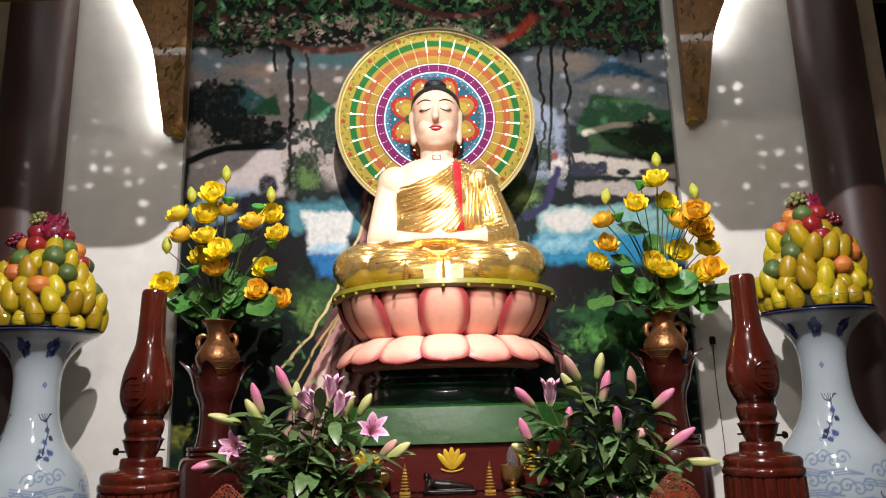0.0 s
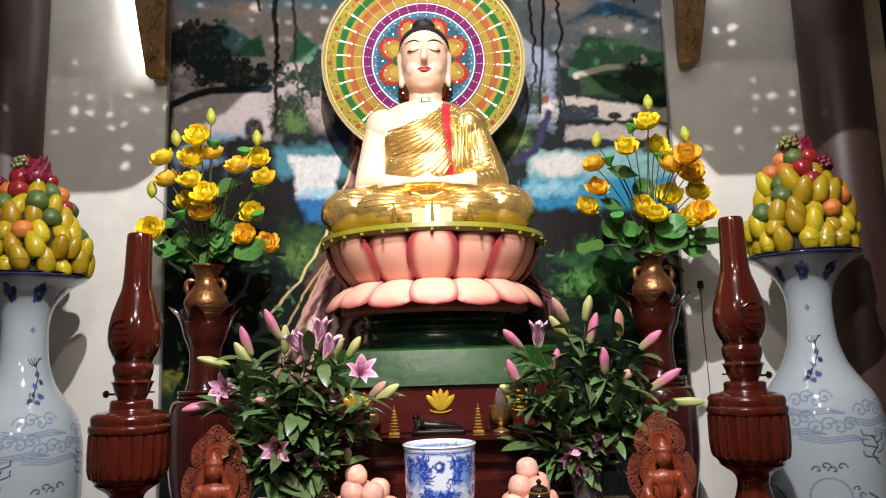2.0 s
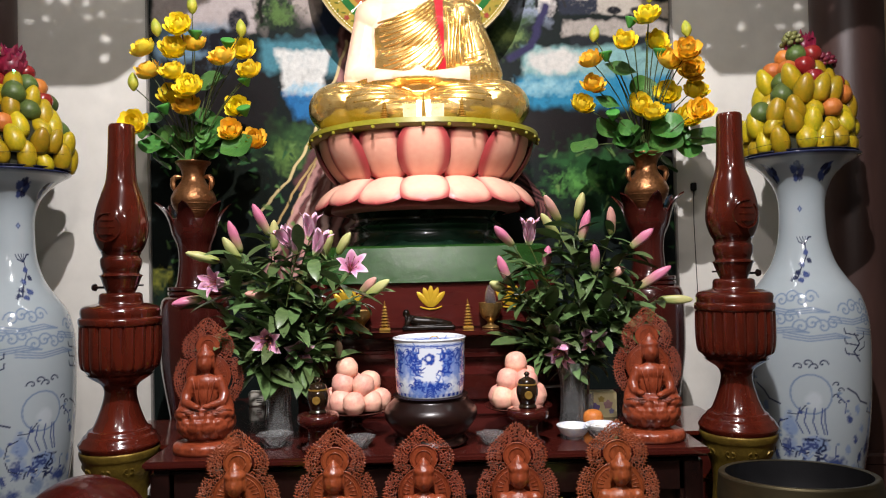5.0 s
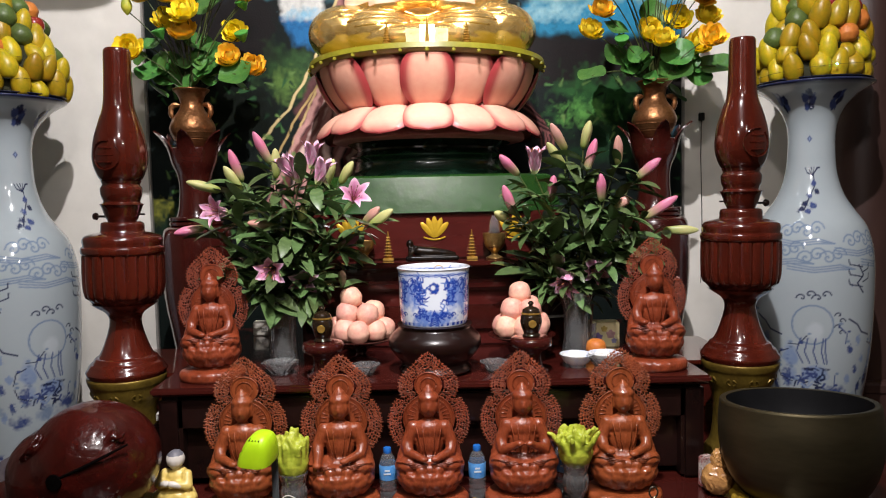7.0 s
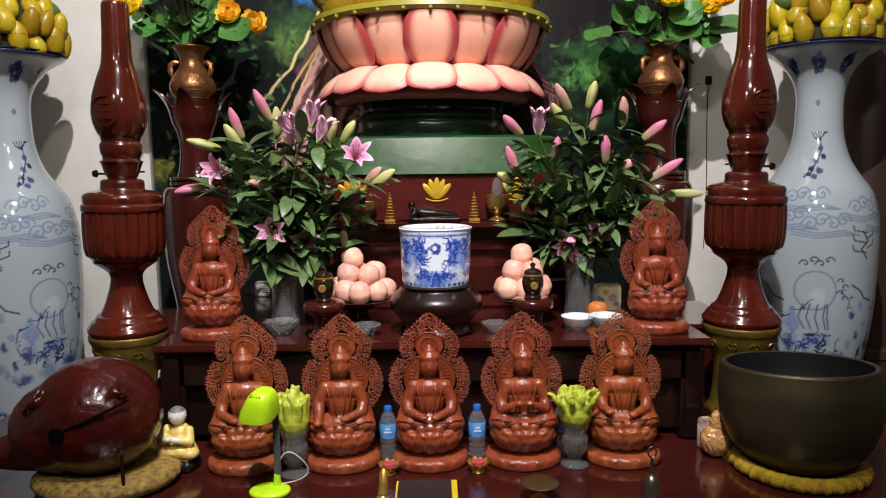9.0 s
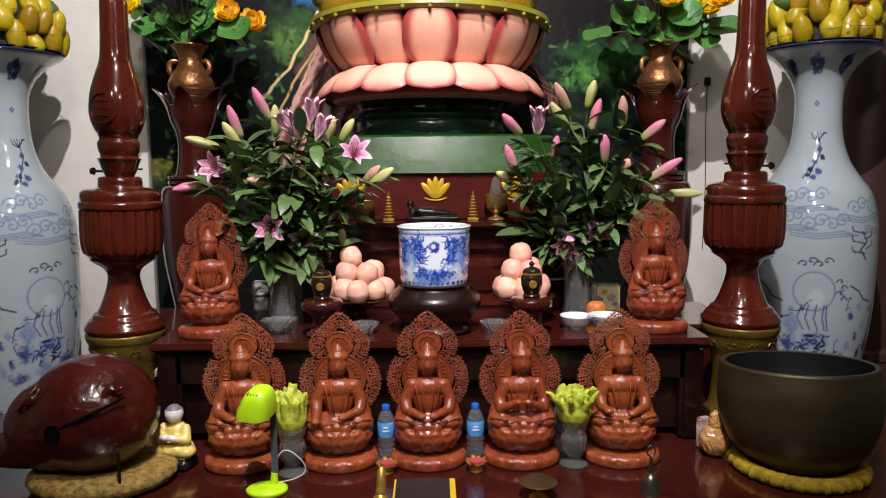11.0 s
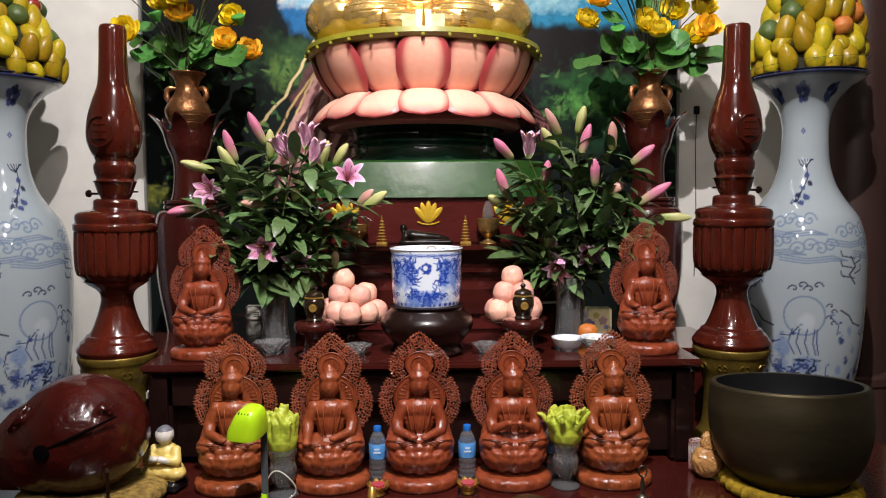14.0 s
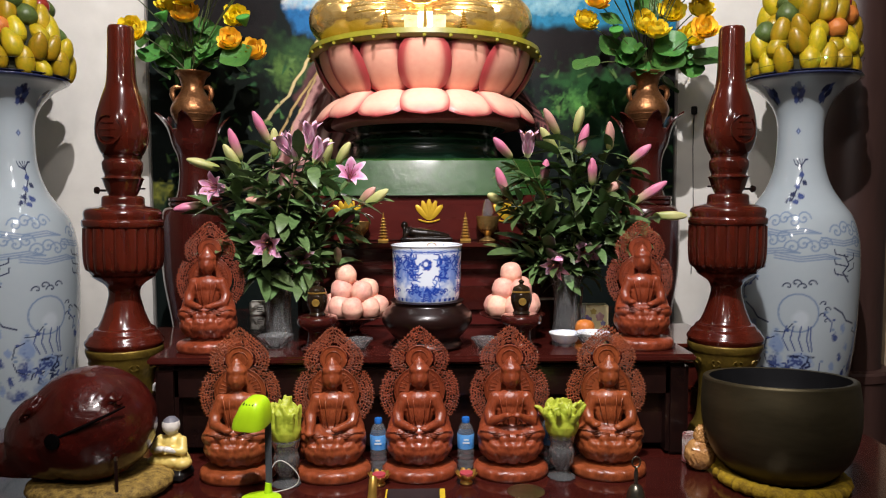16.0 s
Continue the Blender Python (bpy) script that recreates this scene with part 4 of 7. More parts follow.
def table(name, x0, x1, y0, y1, z, zb, label, leg=0.09):
    t = thing(name, ((x0 + x1) / 2, (y0 + y1) / 2, zb), label, "table")
    w, d, h = x1 - x0, y1 - y0, z - zb
    top = part("tabletop", box(w, d, 0.032, (0, 0, h - 0.032), 0.012), DARKWOOD, t, "polished red-brown tabletop")
    part("frieze", box(w - 0.08, 0.03, 0.12, (0, -d / 2 + 0.05, h - 0.17), 0.006), BLACKWOOD, t)
    part("front_panel", box(w - 0.14, 0.02, h - 0.2, (0, -d / 2 + 0.09, 0.03), 0.004), BLACKWOOD, t)
    for sx in (-1, 1):
        part("side_panel", box(0.02, d - 0.1, h - 0.06, (sx * (w / 2 - 0.06), 0, 0.01), 0.004), BLACKWOOD, t)
        for sy in (-1, 1):
            part("leg", box(leg, leg, h - 0.04, (sx * (w / 2 - leg / 2 - 0.02), sy * (d / 2 - leg / 2 - 0.02), 0), 0.015), BLACKWOOD, t)
    return t


table("altar_table", -1.06, 1.1, 3.13, 4.42, 1.165, 0.75, "dark lacquered raised altar table holding offerings")
table("offering_table", -1.9, 1.95, 2.1, 4.45, 0.75, 0.0, "wide polished red-brown offering table")
bench = thing("back_bench", (0, 4.66, 0.0), "low brown wooden ledge along the altar wall", "ledge")
part("top", box(3.3, 0.46, 0.05, (0, 0, 0.9), 0.01), ROSEWOOD, bench)
part("front", box(3.24, 0.04, 0.9, (0, -0.18, 0.0), 0.008), DARKWOOD, bench)


# ---- big porcelain vases ----
def porcelain(name, profile, nu, nv, painter):
    prof = smooth_profile(profile, 10)
    r = np.array([p[0] for p in prof])
    z = np.array([p[1] for p in prof])
    L = np.concatenate([[0], np.cumsum(np.hypot(np.diff(r), np.diff(z)))])
    s = np.linspace(0, L[-1], nv)
    r, z = np.interp(s, L, r), np.interp(s, L, z)
    th = np.linspace(-math.pi, math.pi, nu, endpoint=False)
    T, Rr = np.meshgrid(th, r)
    _, Zz = np.meshgrid(th, z)
    verts = np.stack([Rr * np.sin(T), -Rr * np.cos(T), Zz], -1)
    col = painter(T, Zz, Rr)
    return sheet_mesh(name, verts, nu, nv, col, PORCELAIN, True)


def curl(p, u, v, s, colour, w, turns=1.4, flip=1):
    pts = [(u + flip * s * (1 - k / 16) * math.cos(turns * 6.28 * k / 16), v + s * (1 - k / 16) * math.sin(turns * 6.28 * k / 16)) for k in range(17)]
    p.stroke(pts, w, colour, 0.7)


def cluster(p, u, v, ru, rv, n, colours, w, seed):
    """A dense tangle of short brush strokes."""
    rnd = random.Random(seed)
    for i in range(n):
        a, r = rnd.uniform(0, 6.28), math.sqrt(rnd.random())
        x, y, t = u + ru * r * math.cos(a), v + rv * r * math.sin(a), rnd.uniform(0, 6.28)
        l = rnd.uniform(1.5, 4) * w
        p.stroke([(x, y), (x + l * math.cos(t), y + l * math.sin(t)), (x + 1.6 * l * math.cos(t + 0.7), y + 1.6 * l * math.sin(t + 0.7))], (w, 0.5 * w), colours[i % len(colours)], 0.6)


def big_vase_paint(T, Z, R):
    u = T * 0.30
    p = Brush(u, Z, lin("a4adb0"))
    blue, pale, ink, wash = lin("3c4a78"), lin("75869c"), lin("232a48"), lin("8092b0")
    p.lay(np.clip((Z - 2.035) / 0.015, 0, 1), lin("2a2f4c"))
    for i in range(9):     # dark peonies under the lip
        for k in range(5):
            a = 1.26 * k + i
            p.blob(-0.9 + 0.225 * i + 0.03 * math.cos(a), 1.965 + 0.03 * math.sin(a), 0.03, 0.026, ink if k % 2 else blue, 0.3, 0.4, 0.02, 20 + i + k, 0.1)
    for uu in (-0.55, 0.0, 0.55):
        p.poly([(uu - 0.045, 1.775), (uu, 1.75), (uu + 0.045, 1.775), (uu, 1.80)], blue, 0.006, 0.004, 3)
        p.blob(uu, 1.775, 0.012, 0.01, wash, 0.5, 0.0, 0.01, 3)
    for j, uu in enumerate((-0.5, 0.03, 0.56)):    # vine sprays on the neck
        p.stroke([(uu + 0.02, 1.60), (uu + 0.03, 1.53), (uu - 0.02, 1.47), (uu - 0.05, 1.41)], 0.007, ink, 0.6)
        for k, (du, dv) in enumerate(((0.02, 1.545), (0.045, 1.50), (-0.02, 1.48), (-0.05, 1.44), (0.01, 1.43), (-0.07, 1.41), (-0.02, 1.40))):
            p.blob(uu + du, dv, 0.028, 0.018, ink if k % 2 else blue, 0.35, 0.5, 0.014, 40 + k + 7 * j)
        for k in range(6):
            p.stroke([(uu + 0.01, 1.585), (uu - 0.05 + 0.024 * k, 1.60 + 0.012 * (k % 3)), (uu - 0.075 + 0.034 * k, 1.625)], 0.0055, ink, 0.6)
    for i, (uu, vv) in enumerate(((-0.02, 1.30), (-0.12, 1.20), (0.08, 1.17), (0.55, 1.29), (0.44, 1.19), (-0.52, 1.29), (-0.62, 1.18), (-0.34, 1.22), (0.30, 1.25), (0.75, 1.2))):
        for k in range(4):  # trailing cloud scrolls
            curl(p, uu + 0.05 * (k - 1.5), vv + 0.016 * (k % 2), 0.04, pale, 0.006, 1.5, 1 if k % 2 else -1)
        for k in range(3):
            p.stroke([(uu - 0.16, vv - 0.03 - 0.014 * k), (uu - 0.04, vv - 0.05 - 0.012 * k), (uu + 0.08, vv - 0.035 - 0.012 * k), (uu + 0.16, vv - 0.06)], 0.005, pale, 0.7)
    for j, uu in enumerate((-0.42, 0.04, 0.50, 0.9)):   # plain rounded brushwork motifs
        p.stroke([(uu + 0.095 * math.cos(k * 0.35), 0.83 + 0.10 * math.sin(k * 0.35)) for k in range(19)], 0.006, pale, 0.6)
        p.blob(uu + 0.01, 0.80, 0.05, 0.055, lin("b4bcc0"), 0.4, 0.2, 0.05, 61 + j, 0.0)
        for k in range(4):
            curl(p, uu - 0.05 + 0.035 * k, 0.965 + 0.018 * (k % 2), 0.026, ink, 0.005, 0.8, 1 if k % 2 else -1)
            curl(p, uu + 0.12 + 0.014 * (k % 2), 0.88 - 0.03 * k, 0.02, ink, 0.0045, 0.7, 1 if k % 2 else -1)
        for k in range(5):  # loose sleeves, drawn in a few lines
            p.stroke([(uu - 0.05 + 0.03 * k, 0.76), (uu - 0.07 + 0.035 * k, 0.69), (uu - 0.04 + 0.03 * k, 0.63)], 0.0045, blue, 0.6, 0.01, k)
        p.blob(uu - 0.10, 0.66, 0.045, 0.13, wash, 0.5, 0.5, 0.05, 60 + j, 0.2)
        p.blob(uu - 0.12, 0.56, 0.03, 0.08, blue, 0.6, 0.6, 0.03, 64 + j, 0.3)
        p.blob(uu + 0.01, 0.575, 0.075, 0.05, wash, 0.4, 0.4, 0.04, 68 + j, 0.2)
        p.blob(uu + 0.02, 0.60, 0.065, 0.012, ink, 0.5, 0.5, 0.02, 72 + j, 0.0)
        cluster(p, uu + 0.0, 0.54, 0.07, 0.05, 26, (blue, ink, wash), 0.010, 70 + j)
        p.poly([(uu + 0.17, 1.03), (uu + 0.185, 1.012), (uu + 0.20, 1.03), (uu + 0.185, 1.048)], blue, 0.006, 0.004, 3)
    for j, uu in enumerate((0.27, -0.19, -0.66, 0.72)):    # crooked branches
        p.stroke([(uu, 1.13), (uu + 0.03, 1.08), (uu - 0.01, 1.04), (uu + 0.03, 0.99)], 0.006, ink, 0.6, 0.01)
        for k in range(5):
            p.stroke([(uu + 0.02, 1.02 + 0.025 * k), (uu + 0.06 * (1 if k % 2 else -1), 1.035 + 0.025 * k), (uu + 0.065 * (1 if k % 2 else -1), 1.06 + 0.025 * k)], 0.0045, ink, 0.6)
        p.stroke([(uu - 0.05, 0.86), (uu, 0.83), (uu + 0.03, 0.79), (uu + 0.09, 0.77)], 0.006, ink, 0.6, 0.01)
        for k in range(7):
            p.blob(uu + 0.05 * math.sin(k * 2.1), 0.45 + 0.05 * k, 0.02, 0.03, blue if k % 2 else wash, 0.5, 0.6, 0.015, 80 + k + 9 * j)
    rnd = random.Random(2)
    for i in range(22):     # scattered twigs and leaves
        uu, vv, a = rnd.uniform(-0.94, 0.94), rnd.uniform(0.30, 1.05), rnd.uniform(0, 6.28)
        pts = [(uu + 0.05 * k * math.cos(a + 0.5 * k), vv + 0.05 * k * math.sin(a + 0.5 * k)) for k in range(3)]
        p.stroke(pts, 0.004, ink if i % 3 else blue, 0.6, 0, i)
        for k in range(3):
            p.blob(pts[k][0] + 0.012, pts[k][1] + 0.01, 0.014, 0.009, blue if k % 2 else pale, 0.5, 0.3, 0.02, 150 + k, 0.0)
    for i in range(14):
        p.blob(-0.92 + 0.135 * i, 0.42 + 0.03 * (i % 3), 0.06, 0.045, pale if i % 2 else blue, 0.7, 0.6, 0.03, 110 + i)
    p.lay(np.clip((0.14 - np.abs(Z - 0.12)) / 0.02, 0, 1) * np.clip((grain(u, Z, 0.05, 9) - 0.5) / 0.05, 0, 1), blue)
    return p.c


VASE_Z = 0.36
vase_me = porcelain("vase_body", [(0.19, 0.0), (0.203, 0.03), (0.216, 0.12), (0.26, 0.4), (0.294, 0.66), (0.306, 0.9), (0.307, 1.1), (0.296, 1.22), (0.264, 1.325), (0.209, 1.405), (0.158, 1.49), (0.125, 1.60), (0.115, 1.72), (0.118, 1.83),
                                  (0.147, 1.92), (0.214, 2.0), (0.29, 2.05), (0.287, 2.063), (0.26, 2.05), (0.135, 1.93)], 340, 520, big_vase_paint)
for sx, x, turn in ((-1, -2.18, 48), (1, 2.067, -32)):
    v = thing("porcelain_vase", (x, 4.25, VASE_Z), "tall blue and white porcelain vase painted with clouds", "vase", "tall porcelain vases", turn)
    part("vase_body", vase_me, None, v)
    solo("vase_stand", lathe(smooth_profile([(0.27, 0), (0.28, 0.1), (0.24, 0.2), (0.27, 0.31), (0.25, 0.345), (0.1, 0.36)], 4), 40), DARKWOOD, (x, 4.25, 0), "round dark wooden stand under a porcelain vase", "stand", "vase stands")


# ---- lamp shaped wooden ornaments on gilded pedestals ----
def oil_lamp(x, y, turn, lean=0.0):
    l = thing("wooden_lamp", (x, y, 1.165), "polished red-brown wooden ornament shaped like an oil lamp", "lamp ornament", "wooden oil lamp ornaments", turn)
    l.matrix_world = pose(x, y, 1.165, 0, lean, 0) @ pose(0, 0, 0, 0, 0, turn)
    part("foot", lathe(smooth_profile([(0.152, 0.0), (0.158, 0.02), (0.148, 0.035), (0.14, 0.05), (0.128, 0.06), (0.12, 0.075), (0.105, 0.085), (0.085, 0.13), (0.067, 0.19), (0.062, 0.23), (0.075, 0.26), (0.11, 0.285), (0.13, 0.30)], 4), 48), ROSEWOOD, l)
    flute = lambda a, z: 1 - 0.05 + 0.075 * abs(math.sin(10 * a)) ** 0.6 * (1 if 0.32 < z < 0.505 else 0.15)
    part("reservoir", lathe(smooth_profile([(0.10, 0.285), (0.135, 0.31), (0.152, 0.35), (0.156, 0.42), (0.155, 0.50)], 4), 120, wobble=flute), ROSEWOOD, l, "fluted bowl")
    part("cap", lathe(smooth_profile([(0.153, 0.50), (0.16, 0.51), (0.16, 0.53), (0.152, 0.537), (0.154, 0.56), (0.142, 0.578), (0.10, 0.59), (0.085, 0.595), (0.083, 0.625), (0.07, 0.635)], 3), 48), ROSEWOOD, l)
    part("burner", lathe(smooth_profile([(0.05, 0.63), (0.062, 0.65), (0.08, 0.70), (0.086, 0.705), (0.07, 0.715), (0.078, 0.74), (0.08, 0.77), (0.072, 0.785), (0.078, 0.80)], 4), 48), ROSEWOOD, l)
    part("chimney", lathe(smooth_profile([(0.07, 0.795), (0.088, 0.82), (0.105, 0.88), (0.10, 0.96), (0.078, 1.04), (0.06, 1.10), (0.054, 1.2), (0.052, 1.31), (0.050, 1.322), (0.044, 1.322), (0.042, 1.2)], 5), 48), ROSEWOOD, l, "smooth wooden chimney")
    # round carved emblem on the chimney
    bm = bmesh.new()
    for k in range(24):
        a, b = 2 * math.pi * k / 24, 2 * math.pi * (k + 1) / 24
        if 0.75 < (a % 6.28) < 1.1:
            continue
        f = lambda q: (0.055 * math.cos(q), -math.sqrt(max(0, 0.104 ** 2 - (0.055 * math.cos(q)) ** 2)) - 0.001, 0.90 + 0.058 * math.sin(q))
        tube([f(a), f(b)], 0.0035, 6, bm)
    for dz, w in ((0.028, 0.028), (0.0, 0.034), (-0.028, 0.028)):
        f = lambda q: (q, -math.sqrt(0.105 ** 2 - q * q) - 0.0, 0.90 + dz)
        tube([f(-w), f(-w / 3), f(w / 3), f(w)], 0.0035, 6, bm)
    part("emblem", bm, ROSEWOOD, l, "carved round emblem")
    part("knob", tube([(0.07, 0, 0.655), (0.115, 0, 0.655), (0.116, 0, 0.655), (0.126, 0, 0.655)], [0.005, 0.005, 0.016, 0.014], 10), BLACKWOOD, l, m=pose(0, 0, 0, 0, 0, 180 if x < 0 else 0))
    part("wick_pin", tube([(-0.07, 0, 0.665), (-0.10, 0, 0.665)], 0.004, 6), BLACKWOOD, l, m=pose(0, 0, 0, 0, 0, 180 if x < 0 else 0))
    p = thing("gilded_pedestal", (x, y, 0.75), "dull gilded carved pedestal under a wooden lamp", "pedestal", "gilded pedestals")
    part("body", lathe(smooth_profile([(0.15, 0), (0.14, 0.03), (0.115, 0.08), (0.105, 0.2), (0.115, 0.28), (0.135, 0.33), (0.145, 0.37), (0.152, 0.385), (0.155, 0.41), (0.14, 0.415)], 4), 40), OLDGOLD, p)
    for k in range(10):
        bm = bmesh.new()
        for s in (-1, 1):
            tube([(s * (0.004 + 0.014 * math.sin(q)), -0.005 * math.cos(q), 0.012 * math.cos(q)) for q in (0.2, 0.8, 1.5, 2.3, 3.0)], 0.004, 5, bm)
        part("scroll", bm, OLDGOLD, p, m=pose(0, 0, 0, 0, 0, 36 * k) @ pose(0, -0.137, 0.34))


oil_lamp(-1.252, 3.4, -10, 1.1)
oil_lamp(1.322, 3.4, 12)


# ---- flower stands with bronze vases ----
def flower_stand(x, y):
    f = thing("flower_stand", (x, y, 0.75), "tall red-brown wooden stand with a petal shaped crown", "stand", "wooden flower stands")
    part("body", lathe(smooth_profile([(0.17, 0.0), (0.16, 0.08), (0.12, 0.2), (0.145, 0.4), (0.178, 0.62), (0.183, 0.85), (0.17, 0.97), (0.13, 1.0)], 5), 48), DARKWOOD, f)
    for z in (0.985, 1.01, 1.035):
        part("band", lathe(smooth_profile([(0.1, z - 0.012), (0.135, z - 0.01), (0.14, z), (0.135, z + 0.01), (0.1, z + 0.012)], 3), 40), DARKWOOD, f)
    part("neck", lathe(smooth_profile([(0.11, 1.03), (0.092, 1.08), (0.082, 1.18), (0.088, 1.26), (0.115, 1.33), (0.125, 1.40), (0.10, 1.41), (0.02, 1.41)], 5), 48), DARKWOOD, f)
    bm = bmesh.new()
    n, grid = 6, []
    for j in range(7):
        t = j / 6
        row = []
        for i in range(11):
            s = i / 5 - 1
            k = t * (1 - abs(s) ** 1.6)
            ang = s * math.pi / 6 * 1.02
            r = 0.115 + 0.035 * k + 0.05 * k ** 4
            row.append(bm.verts.new((r * math.sin(ang), -r * math.cos(ang), 0.16 * k + 0.0)))
        grid.append(row)
    for p, q in zip(grid, grid[1:]):
        for i in range(10):
            bm.faces.new((p[i], p[i + 1], q[i + 1], q[i]))
    bmesh.ops.remove_doubles(bm, verts=bm.verts, dist=1e-5)
    bmesh.ops.solidify(bm, geom=bm.faces, thickness=0.008)
    petal = mesh_of("crown_petal", bm, DARKWOOD)
    for k in range(n):
        part("crown_petal", petal, None, f, m=pose(0, 0, 1.33, 0, 0, 60 * k))
    return f


def bronze_vase(x, y):
    ribs = lambda a, z: 1 + 0.016 * math.sin(z * 520) * (0.02 < z < 0.085)
    prof = smooth_profile([(0.055, 0.0), (0.07, 0.01), (0.10, 0.05), (0.118, 0.10), (0.10, 0.15), (0.066, 0.20), (0.058, 0.235), (0.07, 0.275), (0.092, 0.30), (0.088, 0.304), (0.055, 0.25)], 9)
    v = thing("bronze_vase", (x, y, 2.16), "ribbed bronze vase with side handles", "vase", "bronze flower vases")
    part("body", lathe(prof, 48, wobble=ribs), BRONZE, v)
    for s in (-1, 1):
        part("handle", tube(curve((s * 0.062, -0.01, 0.225), (s * 0.125, -0.02, 0.235), (s * 0.095, -0.02, 0.15), 8), [0.008, 0.013, 0.016, 0.014, 0.017, 0.013, 0.016, 0.013, 0.008], 8), BRONZE, v)


STAND_L, STAND_R = (-1.225, 4.3), (1.24, 4.3)
for s in (STAND_L, STAND_R):
    flower_stand(*s)
    bronze_vase(*s)


# ---- carved wooden seated statues ----
def wood_statue_mesh(pose_id):
    rnd = random.Random(pose_id)
    bm = bmesh.new()
    lathe(smooth_profile([(0.135, 0.0), (0.142, 0.012), (0.14, 0.03), (0.125, 0.046), (0.085, 0.054), (0.075, 0.072)], 4), 40, squash=0.82, bm=bm)
    lathe(smooth_profile([(0.075, 0.06), (0.10, 0.078), (0.118, 0.11), (0.116, 0.14), (0.10, 0.152)], 4), 40, squash=0.85, bm=bm)
    for row, (r, z, n, w, tall) in enumerate(((0.098, 0.085, 12, 0.027, 0.024), (0.112, 0.108, 12, 0.03, 0.026), (0.112, 0.132, 14, 0.024, 0.02))):
        for i in range(n):
            a = 2 * math.pi * (i + 0.5 * row) / n
            ball(bm, (r * math.cos(a), 0.86 * r * math.sin(a), z), (0.012, w, tall), 2, Matrix.Rotation(a, 4, "Z") @ Matrix.Rotation(0.35, 4, "Y"))
    for i in range(16):
        a = 2 * math.pi * i / 16
        ball(bm, (0.128 * math.cos(a), 0.105 * math.sin(a), 0.034), (0.016, 0.026, 0.010), 2, Matrix.Rotation(a, 4, "Z") @ Matrix.Rotation(0.6, 4, "Y"))
    for s in (-1, 1):
        ball(bm, (s * 0.075, -0.02, 0.17), (0.052, 0.06, 0.035), 2)
        limb(bm, [(s * 0.10, -0.03, 0.165, 0.028), (s * -0.03, -0.075, 0.16, 0.022)], 5)
    ball(bm, (0, 0, 0.175), (0.085, 0.06, 0.035), 2)
    ball(bm, (0, 0.0, 0.24), (0.052, 0.04, 0.075), 3)
    ball(bm, (0, -0.002, 0.292), (0.062, 0.038, 0.042), 3)
    for s in (-1, 1):
        out = 0.08
        if pose_id == 1 and s < 0:
            hand = (s * 0.075, -0.085, 0.19)
        elif pose_id == 2:
            hand = (s * 0.018, -0.07, 0.25)
        elif pose_id == 3 and s < 0:
            hand = (s * 0.06, -0.085, 0.215)
        else:
            hand = (s * 0.02, -0.085, 0.205)
        limb(bm, [(s * 0.058, 0.0, 0.302, 0.024), (s * out, -0.01, 0.245, 0.023), (s * 0.076, -0.035, 0.215, 0.02), (*hand, 0.013)], 5)
        limb(bm, [(s * out, 0.0, 0.25, 0.02), (s * 0.098, 0.0, 0.19, 0.022)], 4)
        ball(bm, hand, (0.018, 0.014, 0.012), 2)
    limb(bm, [(0, 0, 0.315, 0.024), (0, 0.002, 0.335, 0.018), (0, 0.002, 0.352, 0.018)], 3)
    ball(bm, (0, -0.007, 0.380), (0.034, 0.035, 0.042), 3)
    ball(bm, (0, 0.003, 0.412), (0.039, 0.039, 0.026), 3)
    ball(bm, (0, 0.002, 0.437), (0.023, 0.023, 0.016), 2)
    ball(bm, (0, 0.002, 0.454), (0.010, 0.010, 0.010), 2)
    ball(bm, (0, -0.008, 0.368), (0.030, 0.028, 0.021), 2)
    limb(bm, [(0, -0.036, 0.392, 0.004), (0, -0.040, 0.378, 0.006)], 3)
    for s in (-1, 1):
        limb(bm, [(s * 0.034, 0, 0.395, 0.007), (s * 0.035, 0, 0.358, 0.006)], 3)
    # solid middle of the body halo and the head halo
    for z, r in ((0.315, 0.096), (0.445, 0.052)):
        disc = lathe([(r, -0.005), (r, 0.005)], 40)
        bmesh.ops.transform(disc, matrix=Matrix.Translation((0, 0.055, z)) @ Matrix.Rotation(math.pi / 2, 4, "X"), verts=disc.verts)
        me = bpy.data.meshes.new("t")
        disc.to_mesh(me)
        disc.free()
        bm.from_mesh(me)
        bpy.data.meshes.remove(me)
    ball(bm, (0, 0.045, 0.2), (0.06, 0.02, 0.08), 2)

    def lace(b2):
        """Pierced flame border: rows of small rings and curls."""
        def ring(x, z, r, w=0.0026):
            pts = [(x + r * math.cos(q), 0.055, z + r * math.sin(q)) for q in np.linspace(0, 2 * math.pi, 8)]
            tube(pts, w, 4, b2)

        def flame(x, z, a, l, w=0.0021):
            """A short curling tongue of the border, growing along a."""
            q = rnd.uniform(-0.7, 0.7)
            pts = [(x, 0.055, z)]
            for k in range(3):
                d = a + q * (1 - k * 1.1)
                pts.append((pts[-1][0] + l / 3 * math.cos(d), 0.055 - 0.002 * (k == 1), pts[-1][2] + l / 3 * math.sin(d)))
            tube(pts, [w * 0.8, w * 1.25, w, w * 0.5], 4, b2)

